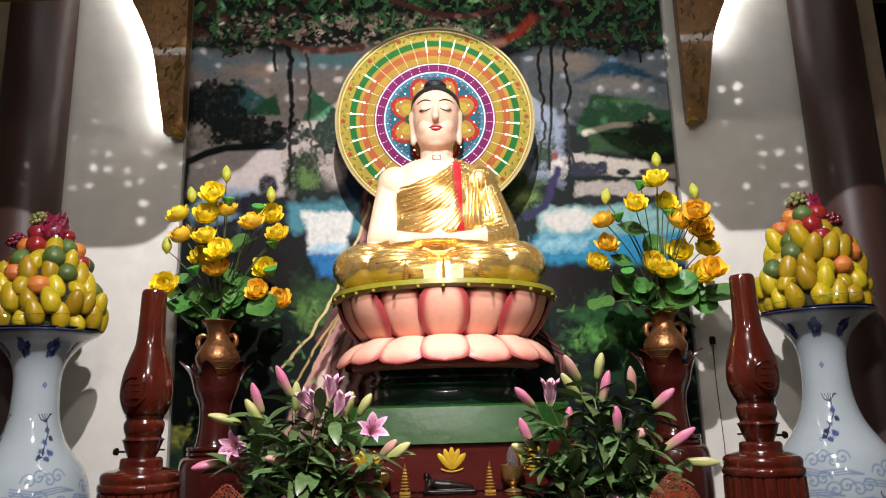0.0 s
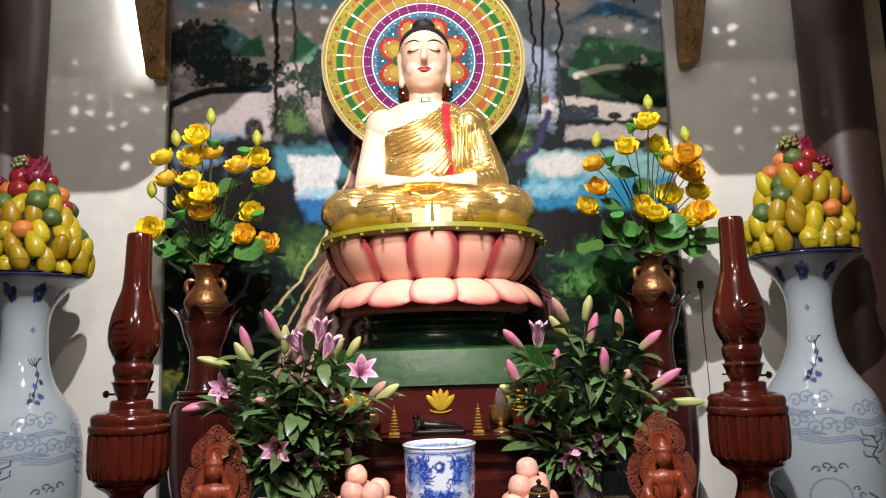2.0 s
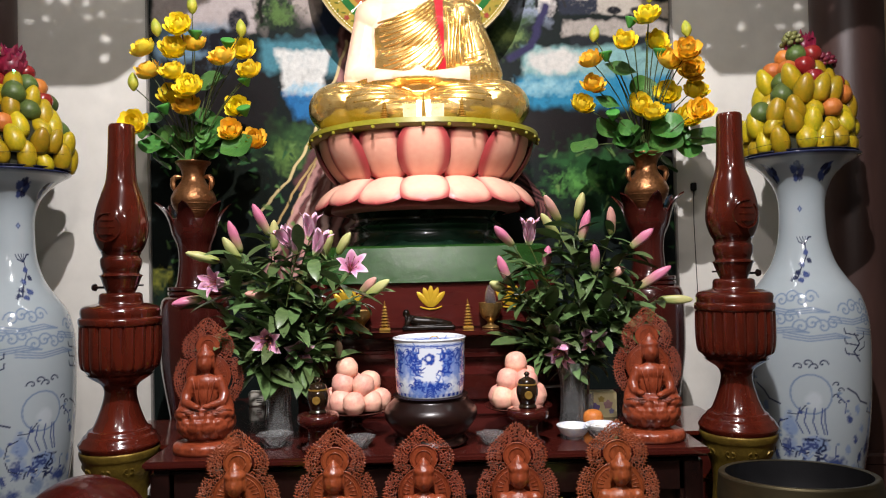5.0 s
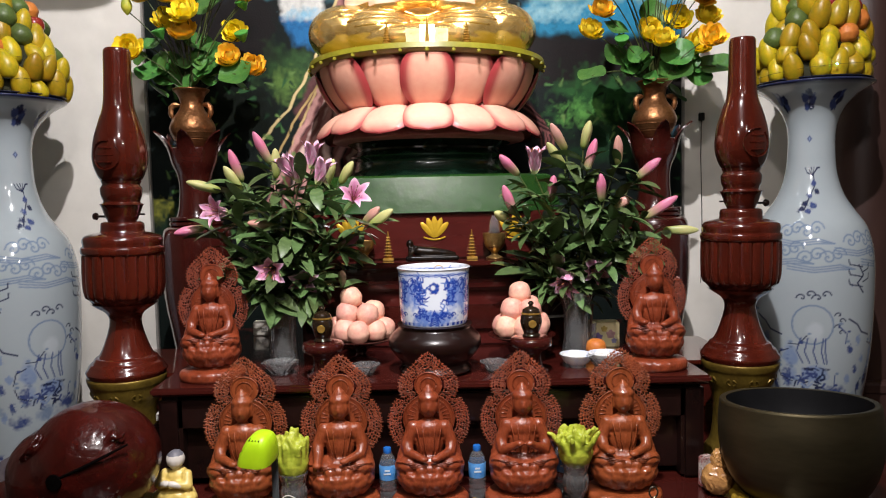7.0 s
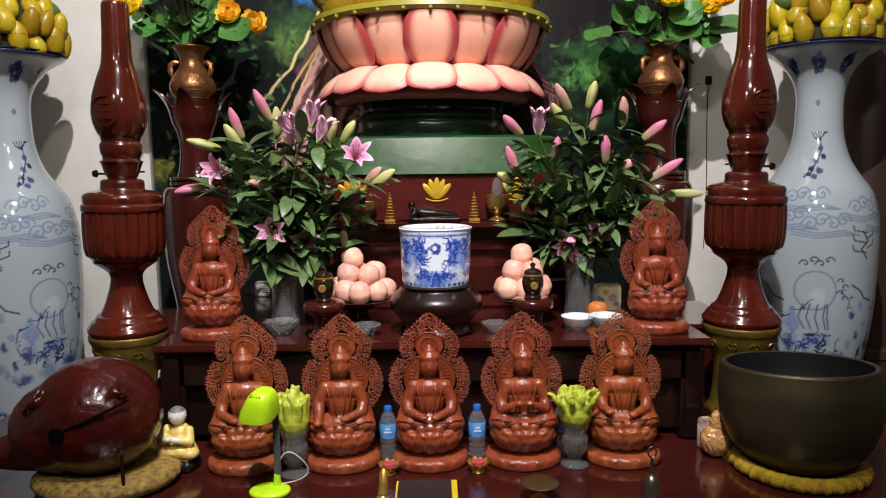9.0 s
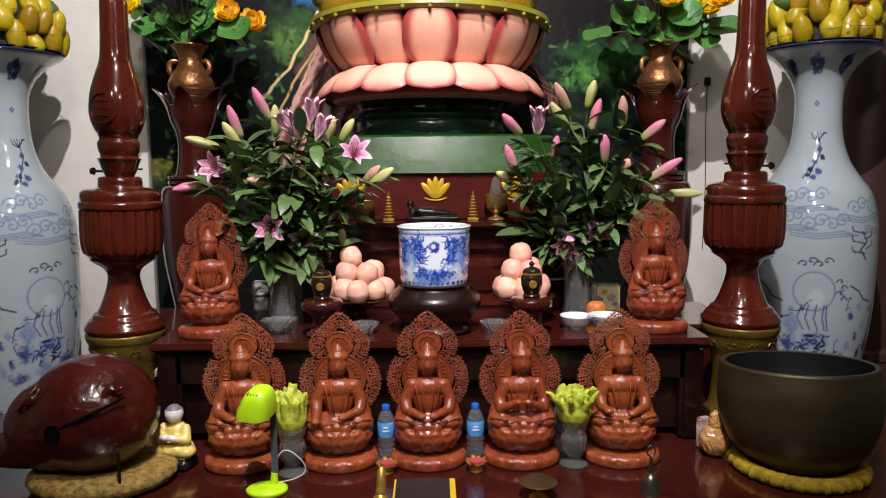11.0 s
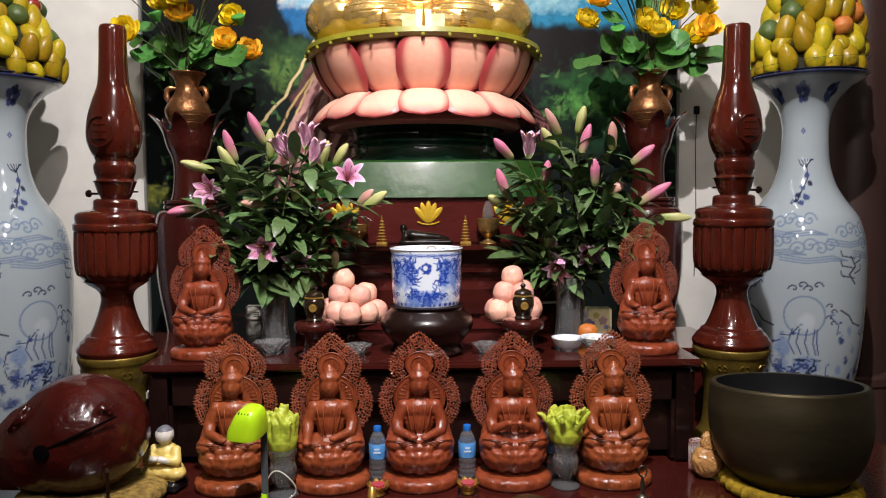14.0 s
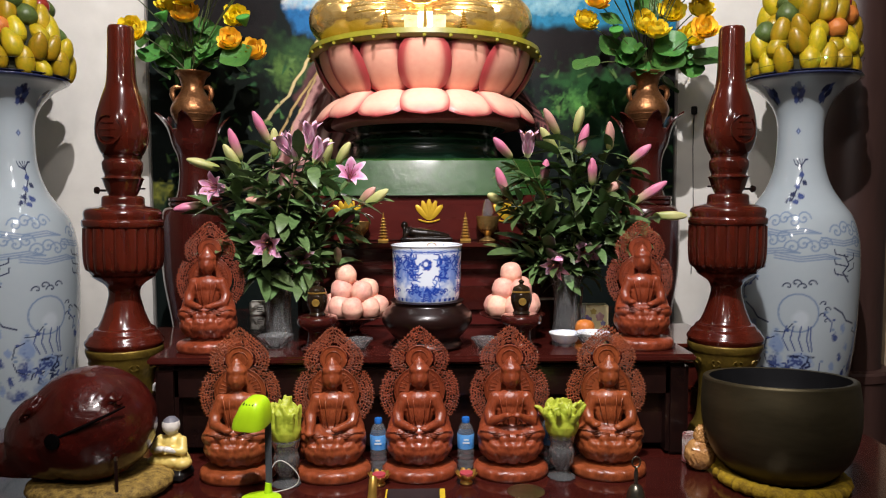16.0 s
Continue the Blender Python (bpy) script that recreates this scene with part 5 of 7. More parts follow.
        for s in (-1, 1):      # robe edges and folds
            for k in range(2):
                x = s * (0.016 + 0.016 * k)
                tube(curve((x * 1.4, -0.036 + 0.003 * k, 0.31), (x * 1.1, -0.056 + 0.004 * k, 0.26), (x * 0.7, -0.046 + 0.002 * k, 0.205), 5), 0.002, 4, b2)
            for k in range(4):
                tube(curve((s * 0.118, -0.035 - 0.006 * k, 0.168 + 0.006 * k), (s * 0.07, -0.088 - 0.002 * k, 0.172 + 0.009 * k), (s * 0.01, -0.086, 0.168 + 0.004 * k), 6), 0.0022, 4, b2)
        for r in (0.03, 0.05):
            tube([(r * math.cos(q), 0.049, 0.445 + r * math.sin(q)) for q in np.linspace(0, 6.2832, 25)], 0.0022, 4, b2)
        for r in (0.08, 0.095):
            tube([(r * math.cos(q), 0.049, 0.315 + r * math.sin(q)) for q in np.linspace(-0.9, 4.04, 25)], 0.0025, 4, b2)
        for i in range(28):
            a = 2 * math.pi * i / 28
            tube([(0.054 * math.cos(a), 0.049, 0.315 + 0.054 * math.sin(a)), (0.078 * math.cos(a), 0.049, 0.315 + 0.078 * math.sin(a))], 0.0018, 4, b2)
        for j, r in enumerate((0.100, 0.110, 0.120, 0.130, 0.140)):
            n = int(2 * math.pi * r / 0.0115)
            tube([(1.02 * (r + 0.004) * math.cos(q), 0.055, 0.302 + (r + 0.004) * math.sin(q)) for q in np.linspace(-0.95, 0.62, 16)], 0.0015, 4, b2)
            tube([(-1.02 * (r + 0.004) * math.cos(q), 0.055, 0.302 + (r + 0.004) * math.sin(q)) for q in np.linspace(-0.95, 0.62, 16)], 0.0015, 4, b2)
            for i in range(n):
                a = 2 * math.pi * (i + 0.5 * (j % 2)) / n
                x, z = r * math.cos(a) * 1.02, 0.302 + r * math.sin(a)
                if z < 0.18 or z > 0.388:
                    continue
                flame(x, z, a + rnd.uniform(-0.4, 0.4), 0.013, 0.0021)
                flame(x, z, a + rnd.choice((-1.2, 1.2)), 0.010, 0.0018)
                if rnd.random() < 0.3:
                    ring(x, z, 0.0045, 0.0019)
                if j == 4:
                    d = 0.008
                    tube([(x, 0.055, z), (x + 0.6 * d * math.cos(a + 0.2), 0.055, z + 0.6 * d * math.sin(a + 0.2)), (x + d * math.cos(a + 0.6), 0.055, z + d * math.sin(a + 0.6))], [0.004, 0.003, 0.001], 4, b2)
        for j, r in enumerate((0.056, 0.066, 0.076, 0.086, 0.096)):
            n = int(2 * math.pi * r / 0.0115)
            arc = []
            for q in np.linspace(-0.5, math.pi + 0.5, 30):
                up = max(0, math.sin(q))
                arc.append(((r + 0.004) * math.cos(q) * (1.08 - 0.22 * up ** 2), 0.055, 0.443 + (r + 0.004) * math.sin(q) * 0.93 + up ** 9 * (0.014 + 0.4 * (r - 0.056))))
            tube(arc, 0.0015, 4, b2)
            for i in range(n):
                a = 2 * math.pi * (i + 0.5 * (j % 2)) / n
                up = max(0, math.sin(a))
                x, z = r * math.cos(a) * (1.08 - 0.22 * up ** 2), 0.443 + r * math.sin(a) * 0.93 + up ** 9 * (0.014 + 0.4 * (r - 0.056))
                if z < 0.395:
                    continue
                flame(x, z, a + rnd.uniform(-0.4, 0.4), 0.013, 0.0021)
                flame(x, z, a + rnd.choice((-1.2, 1.2)), 0.010, 0.0018)
                if rnd.random() < 0.3:
                    ring(x, z, 0.0045, 0.0019)
                if j == 4:
                    d = 0.008
                    tube([(x, 0.055, z), (x + 0.6 * d * math.cos(a), 0.055, z + 0.6 * d * math.sin(a)), (x + d * math.cos(a + 0.4), 0.055, z + d * math.sin(a + 0.4) + 0.002)], [0.004, 0.003, 0.001], 4, b2)

    me = fused("wooden_statue", bm, 0.0048, 2, lace)
    me.materials.append(CARVED)
    return me


meshes = [wood_statue_mesh(i) for i in range(4)]
for x, k, turn in ((-0.672, 0, 3), (-0.32, 1, 1), (0.004, 0, 0), (0.346, 2, -1), (0.715, 3, -3)):
    solo("wooden_statue", meshes[k], None, (x, 2.99, 0.75), "carved orange-brown wooden seated statue with a pierced halo", "statue", "row of carved wooden statues", turn).scale = (1, 1, 0.962)
for x, k, turn in ((-0.862, 0, 4), (0.925, 3, -4)):
    ob = solo("wooden_statue", meshes[k], None, (x, 3.29, 1.165), "carved orange-brown wooden seated statue on the altar table", "statue", "row of carved wooden statues", turn)
    ob.scale = (0.92, 0.92, 0.92)


# ---- bronze singing bowl and wooden fish ----
bowl = thing("singing_bowl", (1.306, 2.87, 0.80), "large dark bronze singing bowl", "bowl")
bowl.matrix_world = pose(1.312, 2.87, 0.795, -5) @ Matrix.Diagonal((1.02, 1.02, 1.0, 1))
part("body", lathe(smooth_profile([(0.11, -0.024), (0.16, -0.010), (0.222, 0.055), (0.254, 0.145), (0.262, 0.235), (0.256, 0.315), (0.254, 0.33), (0.248, 0.336), (0.232, 0.334)], 7), 72, caps=False), BOWLMETAL, bowl)
part("lining", lathe(smooth_profile([(0.232, 0.333), (0.236, 0.24), (0.217, 0.14), (0.14, 0.05), (0.01, 0.03)], 6), 72, caps=False), BOWLIN, bowl, "dark inner wall")
pleat = lambda a, z: 1 + 0.02 * math.sin(34 * a) + 0.012 * math.sin(57 * a)
solo("bowl_cushion", lathe(smooth_profile([(0.1, 0.0), (0.2, 0.002), (0.228, 0.02), (0.222, 0.042), (0.195, 0.05), (0.165, 0.036), (0.1, 0.024)], 4), 180, wobble=pleat), YCLOTH, (1.312, 2.87, 0.75), "pleated yellow velvet ring cushion under the bowl", "cushion")


def fish():
    bm = bmesh.new()
    ball(bm, (0.02, 0, 0.195), (0.215, 0.2, 0.2), 4)
    ball(bm, (-0.08, 0, 0.16), (0.19, 0.17, 0.165), 3)
    limb(bm, [(-0.12, 0, 0.12, 0.12), (-0.24, 0.0, 0.075, 0.075), (-0.34, 0.0, 0.06, 0.05)], 6)
    ball(bm, (-0.02, 0.02, 0.30), (0.1, 0.1, 0.06), 3)
    for k in range(9):
        a = 0.4 * k
        tube(curve((-0.16 + 0.035 * k, -0.13 + 0.008 * k, 0.25 + 0.012 * k), (-0.12 + 0.035 * k, -0.175, 0.28), (-0.10 + 0.035 * k, -0.12, 0.33), 5), 0.008, 6, bm)
    me = fused("fish_body", bm, 0.008, 2)
    me.materials.append(FISHWOOD)
    f = thing("wooden_fish", (-1.16, 2.85, 0.805), "large dark red lacquered wooden fish drum", "wooden fish", turn=0)
    ob = part("body", me, None, f)
    # mouth slit and sound hole: surface pieces, the hollows' shade given as near-black colour
    part("slit", tube([(-0.01, -0.196, 0.205), (0.06, -0.2, 0.235), (0.13, -0.178, 0.265), (0.19, -0.135, 0.29)], [0.004, 0.005, 0.005, 0.003], 8), HOLLOW_SHADE, f, "near-black bar for the shaded mouth slit")
    hole = lathe([(0.026, 0), (0.025, 0.006), (0.001, 0.009)], 24)
    part("sound_hole", hole, HOLLOW_SHADE, f, "near-black disc for the shaded sound hole", m=pose(-0.02, -0.198, 0.195, 90, 0, -6))


fish()
solo("fish_cushion", lathe(smooth_profile([(0.1, 0.0), (0.2, 0.0), (0.245, 0.03), (0.23, 0.06), (0.17, 0.07), (0.05, 0.06)], 4), 100, squash=0.8, wobble=lambda a, z: 1 + 0.01 * math.sin(23 * a)), CREAMCLOTH, (-1.12, 2.85, 0.75), "cream and gold brocade cushion under the wooden fish", "cushion")


# ---- fruit pyramids on the porcelain vases ----
def fruit_mesh(name, profile, material, segs=16, bend=0.0):
    bm = lathe(smooth_profile(profile, 3), segs)
    if bend:
        for v in bm.verts:
            v.co.x += bend * v.co.z ** 2
    return mesh_of(name, bm, material)


MANGO_M = mat("green_yellow_mango_skin", lin("cfa01c"), 0.34, second=lin("647214"), scale=11, mix=1.0, vary=0.28, bump=0.06)
FRUIT = {
    "mango": fruit_mesh("mango", [(0.002, 0), (0.028, 0.003), (0.044, 0.028), (0.05, 0.06), (0.047, 0.09), (0.035, 0.12), (0.018, 0.14), (0.001, 0.149)], MANGO_M, bend=1.7),
    "avocado": fruit_mesh("avocado", [(0.002, 0), (0.03, 0.004), (0.05, 0.03), (0.052, 0.055), (0.04, 0.085), (0.02, 0.105), (0.001, 0.108)], mat("dark_green_avocado_skin", lin("3c4a24"), 0.45, second=lin("566a30"), scale=25, bump=0.3, vary=0.15)),
    "orange": fruit_mesh("orange", [(0.002, 0.002), (0.03, 0.004), (0.05, 0.03), (0.052, 0.048), (0.045, 0.075), (0.025, 0.09), (0.006, 0.09), (0.001, 0.086)], mat("orange_peel", lin("c87a34"), 0.45, second=lin("b0602a"), scale=9, bump=0.25, bump_scale=160, vary=0.12)),
    "apple": fruit_mesh("apple", [(0.002, 0.006), (0.02, 0.0), (0.042, 0.02), (0.05, 0.05), (0.04, 0.078), (0.018, 0.086), (0.004, 0.076)], mat("dark_red_apple_skin", lin("74121c"), 0.22, second=lin("8c2a28"), scale=14, mix=0.6, coat=0.3, vary=0.15)),
    "dragon_fruit": None,
}


def dragon_fruit_mesh():
    bm = lathe(smooth_profile([(0.002, 0), (0.03, 0.005), (0.055, 0.04), (0.055, 0.075), (0.035, 0.11), (0.012, 0.125), (0.001, 0.126)], 3), 18)
    for k in range(18):
        a, z = k * 2.4, 0.02 + 0.1 * k / 18
        r = 0.054 * math.sin(math.pi * (0.15 + 0.7 * z / 0.126))
        tube([(r * math.cos(a), r * math.sin(a), z), (1.2 * r * math.cos(a), 1.2 * r * math.sin(a), z + 0.02), (1.3 * r * math.cos(a + .1), 1.3 * r * math.sin(a + .1), z + 0.042)], [0.012, 0.008, 0.001], 5, bm)
    return mesh_of("dragon_fruit", bm, mat("magenta_dragon_fruit_skin", lin("7e1634"), 0.4, second=lin("5a1028"), scale=16, mix=0.2, vary=0.1))


FRUIT["dragon_fruit"] = dragon_fruit_mesh()
LABELS = {"mango": "ripe yellow-green mango in a stacked offering", "avocado": "dark green avocado tucked among mangoes", "orange": "small orange on a stacked fruit offering",
          "apple": "shiny dark red apple on a stacked offering", "dragon_fruit": "magenta dragon fruit with green scales"}


def grapes(place, code, seed):
    rnd = random.Random(seed)
    g = thing("grape_bunch", place, "bunch of small %s grapes atop the fruit" % ("red" if code == "6a2230" else "pale green"), "grapes", "grape bunches")
    bm = bmesh.new()
    ball(bm, (0, 0, 0), 0.0125, 2)
    me = mesh_of("grape", bm, mat("grape_skin_" + code, lin(code), 0.25, second=lin(code, 0.7), scale=20, vary=0.2, coat=0.2))
    for k in range(60):
        a, t = k * 2.4, (k % 20) / 20
        r = 0.05 * math.sqrt(max(0.05, 1 - t * t)) * rnd.uniform(0.75, 1.05)
        part("grape", me, None, g, m=pose(r * math.cos(a), r * math.sin(a), 0.012 + 0.065 * t))


def fruit_tower(cx, cy, z0, seed):
    rnd = random.Random(seed)
    grp = "fruit offering on a porcelain vase"

    def put(kind, a, r, z, lean, spin=None, s=1.0):
        m = pose(cx + r * math.cos(a), cy + r * math.sin(a), z) @ pose(0, 0, 0, 0, 0, math.degrees(a)) @ pose(0, 0, 0, 0, -lean, 0) @ pose(0, 0, 0, 0, 0, rnd.uniform(-40, 40) if spin is None else spin)
        ob = new(kind, FRUIT[kind])
        ob.matrix_world = m @ Matrix.Scale(s, 4)
        tagged(ob, LABELS[kind], "fruit" if kind == "dragon_fruit" else kind, grp)

    solo("fruit_dish", lathe(smooth_profile([(0.13, -0.06), (0.17, -0.04), (0.27, 0.0), (0.284, 0.006), (0.27, 0.01), (0.15, 0.0)], 3), 40), mat("dark_dish_glaze", lin("23273c"), 0.2, coat=0.4), (cx, cy, z0), "dark glazed dish holding stacked fruit", "dish", "fruit dishes")
    # dark cone that fills the inside of the stack, behind the gaps
    core = lathe(smooth_profile([(0.24, 0), (0.22, 0.18), (0.16, 0.38), (0.06, 0.53), (0.005, 0.56)], 3), 20)
    solo("fruit_core", core, mat("dark_olive_filler", lin("2a2a14"), 0.9, scale=30, bump=0.5), (cx, cy, z0 + 0.002), "dark olive cone filling the inside of the stacked fruit", "packing")
    rows = ((0.252, 0.0, 16, "low"), (0.25, 0.082, 16, "low"), (0.235, 0.162, 15, "mid"), (0.21, 0.24, 14, "mid"), (0.178, 0.32, 12, "mix"), (0.138, 0.4, 9, "mix2"), (0.09, 0.475, 6, "mix3"))
    kinds = {"low": ("mango",), "mid": ("mango", "avocado", "mango", "mango", "mango", "orange", "mango"), "mix": ("mango", "avocado", "mango", "apple", "mango", "apple", "avocado"),
             "mix2": ("orange", "apple", "mango", "avocado", "orange"), "mix3": ("orange", "avocado", "apple", "dragon_fruit")}
    for j, (r, z, n, kind) in enumerate(rows):
        first = rnd.randrange(7)
        for i in range(n):
            a = 2 * math.pi * (i + 0.5 * (j % 2)) / n + rnd.uniform(-0.07, 0.07)
            if math.sin(a) > 0.55:
                continue
            k = kinds[kind][(i + first) % len(kinds[kind])]
            if k == "mango":
                put(k, a, r + rnd.uniform(-0.012, 0.014), z0 + z + rnd.uniform(-0.012, 0.012), rnd.uniform(-4, 26), rnd.choice((0, 180)) + rnd.uniform(-60, 60), rnd.uniform(0.84, 1.06))
            else:
                put(k, a, r - 0.004 + rnd.uniform(-0.012, 0.012), z0 + z + 0.012, rnd.uniform(0, 20), s=rnd.uniform(0.92, 1.12))
    put("dragon_fruit", 5.4, 0.05, z0 + 0.53, 12)
    put("dragon_fruit", 3.9, 0.06, z0 + 0.50, 16, s=0.85)
    grapes((cx - 0.05, cy - 0.05, z0 + 0.585), "7c7c4a", seed)
    grapes((cx + (0.11 if cx > 0 else -0.15), cy - 0.08, z0 + 0.46), "6a2230", seed + 1)
    led = bmesh.new()
    ball(led, (0, 0, 0), 0.006, 1)
    led = mesh_of("fairy_bulb", led, mat("fairy_light_green", (0.2, 1.0, 0.55), 0.4, glow=10))
    led2 = bmesh.new()
    ball(led2, (0, 0, 0), 0.005, 1)
    led2 = mesh_of("fairy_bulb", led2, mat("fairy_light_warm", (1.0, 0.8, 0.5), 0.4, glow=8))
    fl = thing("fairy_lights", (cx, cy, z0), "thin string of tiny green and warm fairy lights", "fairy lights", "fairy lights")
    pts = []
    for i in range(60):
        t = i / 59
        a = math.pi + 9 * math.pi * t
        r = 0.315 - 0.19 * t
        pts.append((r * math.cos(a), r * math.sin(a), 0.03 + 0.5 * t))
    part("wire", tube(pts, 0.0012, 4), mat("green_wire", lin("1d2a1a"), 0.6), fl)
    for i in range(3, 58, 6):
        part("bulb", led if i % 4 else led2, None, fl, m=pose(*pts[i]))


fruit_tower(-2.165, 4.25, VASE_Z + 2.065, 11)
fruit_tower(2.067, 4.25, VASE_Z + 2.065, 23)


# ---- yellow lotus bouquets in the bronze vases ----
def cup_petal(bm, length, width, a, open_deg, lift=0.0, curl_in=0.5):
    """One curved petal of a cup flower."""
    m = Matrix.Rotation(a, 4, "Z") @ Matrix.Rotation(radians(open_deg), 4, "Y")
    grid = []
    for j in range(6):
        t = j / 5
        w = width / 2 * math.sin(math.pi * (0.12 + 0.80 * t)) ** 0.8
        row = []
        for i in range(5):
            s = i / 2 - 1
            x = 0.35 * length * math.sin(math.pi * t * 0.9) * curl_in + 0.25 * w * (s * s - 1) * -0.4
            row.append(bm.verts.new(m @ Vector((x - 0.2 * w * s * s, s * w, lift + length * t))))
        grid.append(row)
    for p, q in zip(grid, grid[1:]):
        for i in range(4):
            bm.faces.new((p[i], p[i + 1], q[i + 1], q[i]))


def lotus_flower_mesh(k, material):
    bm = bmesh.new()
    rnd = random.Random(k)
    for ring, (n, op, l, w) in enumerate(((8, 52, 0.06, 0.046), (8, 36, 0.06, 0.046), (6, 18, 0.056, 0.042), (5, 4, 0.048, 0.034))):
        for i in range(n):
            cup_petal(bm, l * rnd.uniform(0.9, 1.1), w, 2 * math.pi * (i + 0.5 * ring) / n + rnd.uniform(-0.1, 0.1), op + rnd.uniform(-8, 8))
    return mesh_of("lotus_flower", bm, material)


def round_leaf_mesh(k, r, material):
    bm = bmesh.new()
    rnd = random.Random(k)
    rings = []
    n = 20
    ph = rnd.uniform(0, 6)
    for j in range(5):
        t = j / 4
        rings.append([bm.verts.new((r * t * math.cos(2 * math.pi * i / n), r * t * math.sin(2 * math.pi * i / n), 0.25 * r * t * t + 0.12 * r * t * t * math.sin(3 * 2 * math.pi * i / n + ph))) if j else None for i in range(n)])
    c = bm.verts.new((0, 0, 0))
    for i in range(n):
        bm.faces.new((c, rings[1][i], rings[1][(i + 1) % n]))
        for p, q in zip(rings[1:], rings[2:]):
            bm.faces.new((p[i], p[(i + 1) % n], q[(i + 1) % n], q[i]))
    return mesh_of("round_leaf", bm, material)


YPETAL = mat("yellow_silk_petal", lin("fff04c"), 0.55, second=lin("ffe030"), scale=20, vary=0.08, sub=0.1)
YPETAL2 = mat("amber_silk_petal", lin("ffdf50"), 0.55, second=lin("ffc83c"), scale=20, vary=0.08, sub=0.1)
SILKLEAF = mat("green_silk_leaf", lin("245a2a"), 0.42, second=lin("5c8a3c"), scale=22, mix=1.0, vary=0.2, bump=0.3, bump_scale=40)
PODM = mat("green_lotus_pod", lin("56a044"), 0.5, second=lin("3c8434"), scale=30, bump=0.3)
STEM = mat("green_brown_stem", lin("4a5a28"), 0.6, second=lin("3a3a1c"), scale=10)
LOTUS = [lotus_flower_mesh(k, YPETAL if k < 3 else YPETAL2) for k in range(5)]
RLEAF = [round_leaf_mesh(k, 0.085, SILKLEAF) for k in range(4)]
bud_bm = lathe(smooth_profile([(0.003, -0.02), (0.013, -0.01), (0.024, 0.012), (0.02, 0.04), (0.007, 0.062), (0.001, 0.068)], 3), 12)
LBUD = mesh_of("lotus_bud", bud_bm, mat("yellow_green_bud", lin("c8bc3c"), 0.5, second=lin("8aa03a"), scale=18))
POD = mesh_of("seed_pod", lathe(smooth_profile([(0.006, -0.03), (0.02, -0.01), (0.033, 0.012), (0.03, 0.02), (0.002, 0.022)], 3), 16), PODM)


def lotus_bouquet(x, y, z, flowers, buds, pods, leaves, seed):
    rnd = random.Random(seed)
    b = thing("lotus_bouquet", (x, y, z), "tall bouquet of yellow artificial lotus with round leaves", "bouquet", "yellow lotus bouquets")

    def stem_to(p, r=0.0032):
        v = Vector(p) - Vector((x, y, z))
        mid = Vector((v.x * 0.25, v.y * 0.25, v.z * 0.55 if v.z > 0.1 else 0.12))
        part("stem", tube(curve((rnd.uniform(-.03, .03), rnd.uniform(-.03, .03), -0.06), mid, v, 8), r, 5), STEM, b)
        return v

    for i, p in enumerate(flowers):
        v = stem_to(p)
        face = pose(0, 0, 0, rnd.uniform(30, 72), rnd.uniform(-25, 25), 0)
        ob = part("flower", LOTUS[i % 5], None, b, m=Matrix.Translation(v - Vector((0, 0, 0.02))) @ face @ pose(0, 0, 0, 0, 0, rnd.uniform(0, 360)) @ Matrix.Scale(rnd.uniform(1.38, 1.66), 4))
    for p in buds:
        v = stem_to(p)
        part("bud", LBUD, None, b, m=Matrix.Translation(v) @ pose(0, 0, 0, rnd.uniform(-12, 12), rnd.uniform(-15, 15), 0) @ Matrix.Scale(1.15, 4))
    for p in pods:
        v = stem_to(p)
        part("seed_pod", POD, None, b, m=Matrix.Translation(v) @ pose(0, 0, 0, rnd.uniform(10, 40), rnd.uniform(-20, 20), 0) @ Matrix.Scale(1.1, 4))
    for i, p in enumerate(leaves):
        v = stem_to(p, 0.004)
        part("leaf", RLEAF[i % 4], None, b, m=Matrix.Translation(v) @ pose(0, 0, 0, rnd.uniform(35, 80), rnd.uniform(-30, 30), rnd.uniform(-40, 40)) @ Matrix.Scale(rnd.uniform(0.85, 1.2), 4))
    for i in range(16):
        a = rnd.uniform(math.pi * 0.9, math.pi * 2.1)
        v = Vector((rnd.uniform(0.06, 0.22) * math.cos(a) * 1.2, rnd.uniform(0.02, 0.12) * math.sin(a), rnd.uniform(0.0, 0.18)))
        part("leaf", RLEAF[i % 4], None, b, m=Matrix.Translation(v) @ pose(0, 0, 0, rnd.uniform(20, 90), rnd.uniform(-50, 50), rnd.uniform(-60, 60)) @ Matrix.Diagonal((rnd.uniform(0.4, 0.8), rnd.uniform(0.35, 0.7), 0.7, 1)))


LOTUS_L = [(-1.23, 4.16, 3.16), (-1.44, 4.24, 3.06), (-1.28, 4.19, 3.04), (-1.19, 4.25, 3.08), (-1.43, 4.26, 2.94), (-1.26, 4.12, 2.9), (-1.16, 4.1, 2.82), (-1.33, 4.31, 2.83), (-1.2, 4.16, 2.73), (-1.01, 4.16, 2.98), (-0.96, 4.35, 3.08), (-0.89, 4.22, 2.93), (-0.98, 4.31, 2.77), (-0.99, 4.22, 2.62), (-0.88, 4.26, 2.57), (-1.47, 4.14, 2.65)]
LBUD_L = [(-1.2, 4.25, 3.28), (-1.39, 4.25, 3.16), (-0.94, 4.25, 3.15), (-1.52, 4.25, 2.87)]
LPOD_L = [(-1.17, 4.2, 3.13), (-1.0, 4.2, 3.08), (-0.91, 4.2, 2.88), (-0.92, 4.2, 2.72), (-1.34, 4.2, 2.74)]
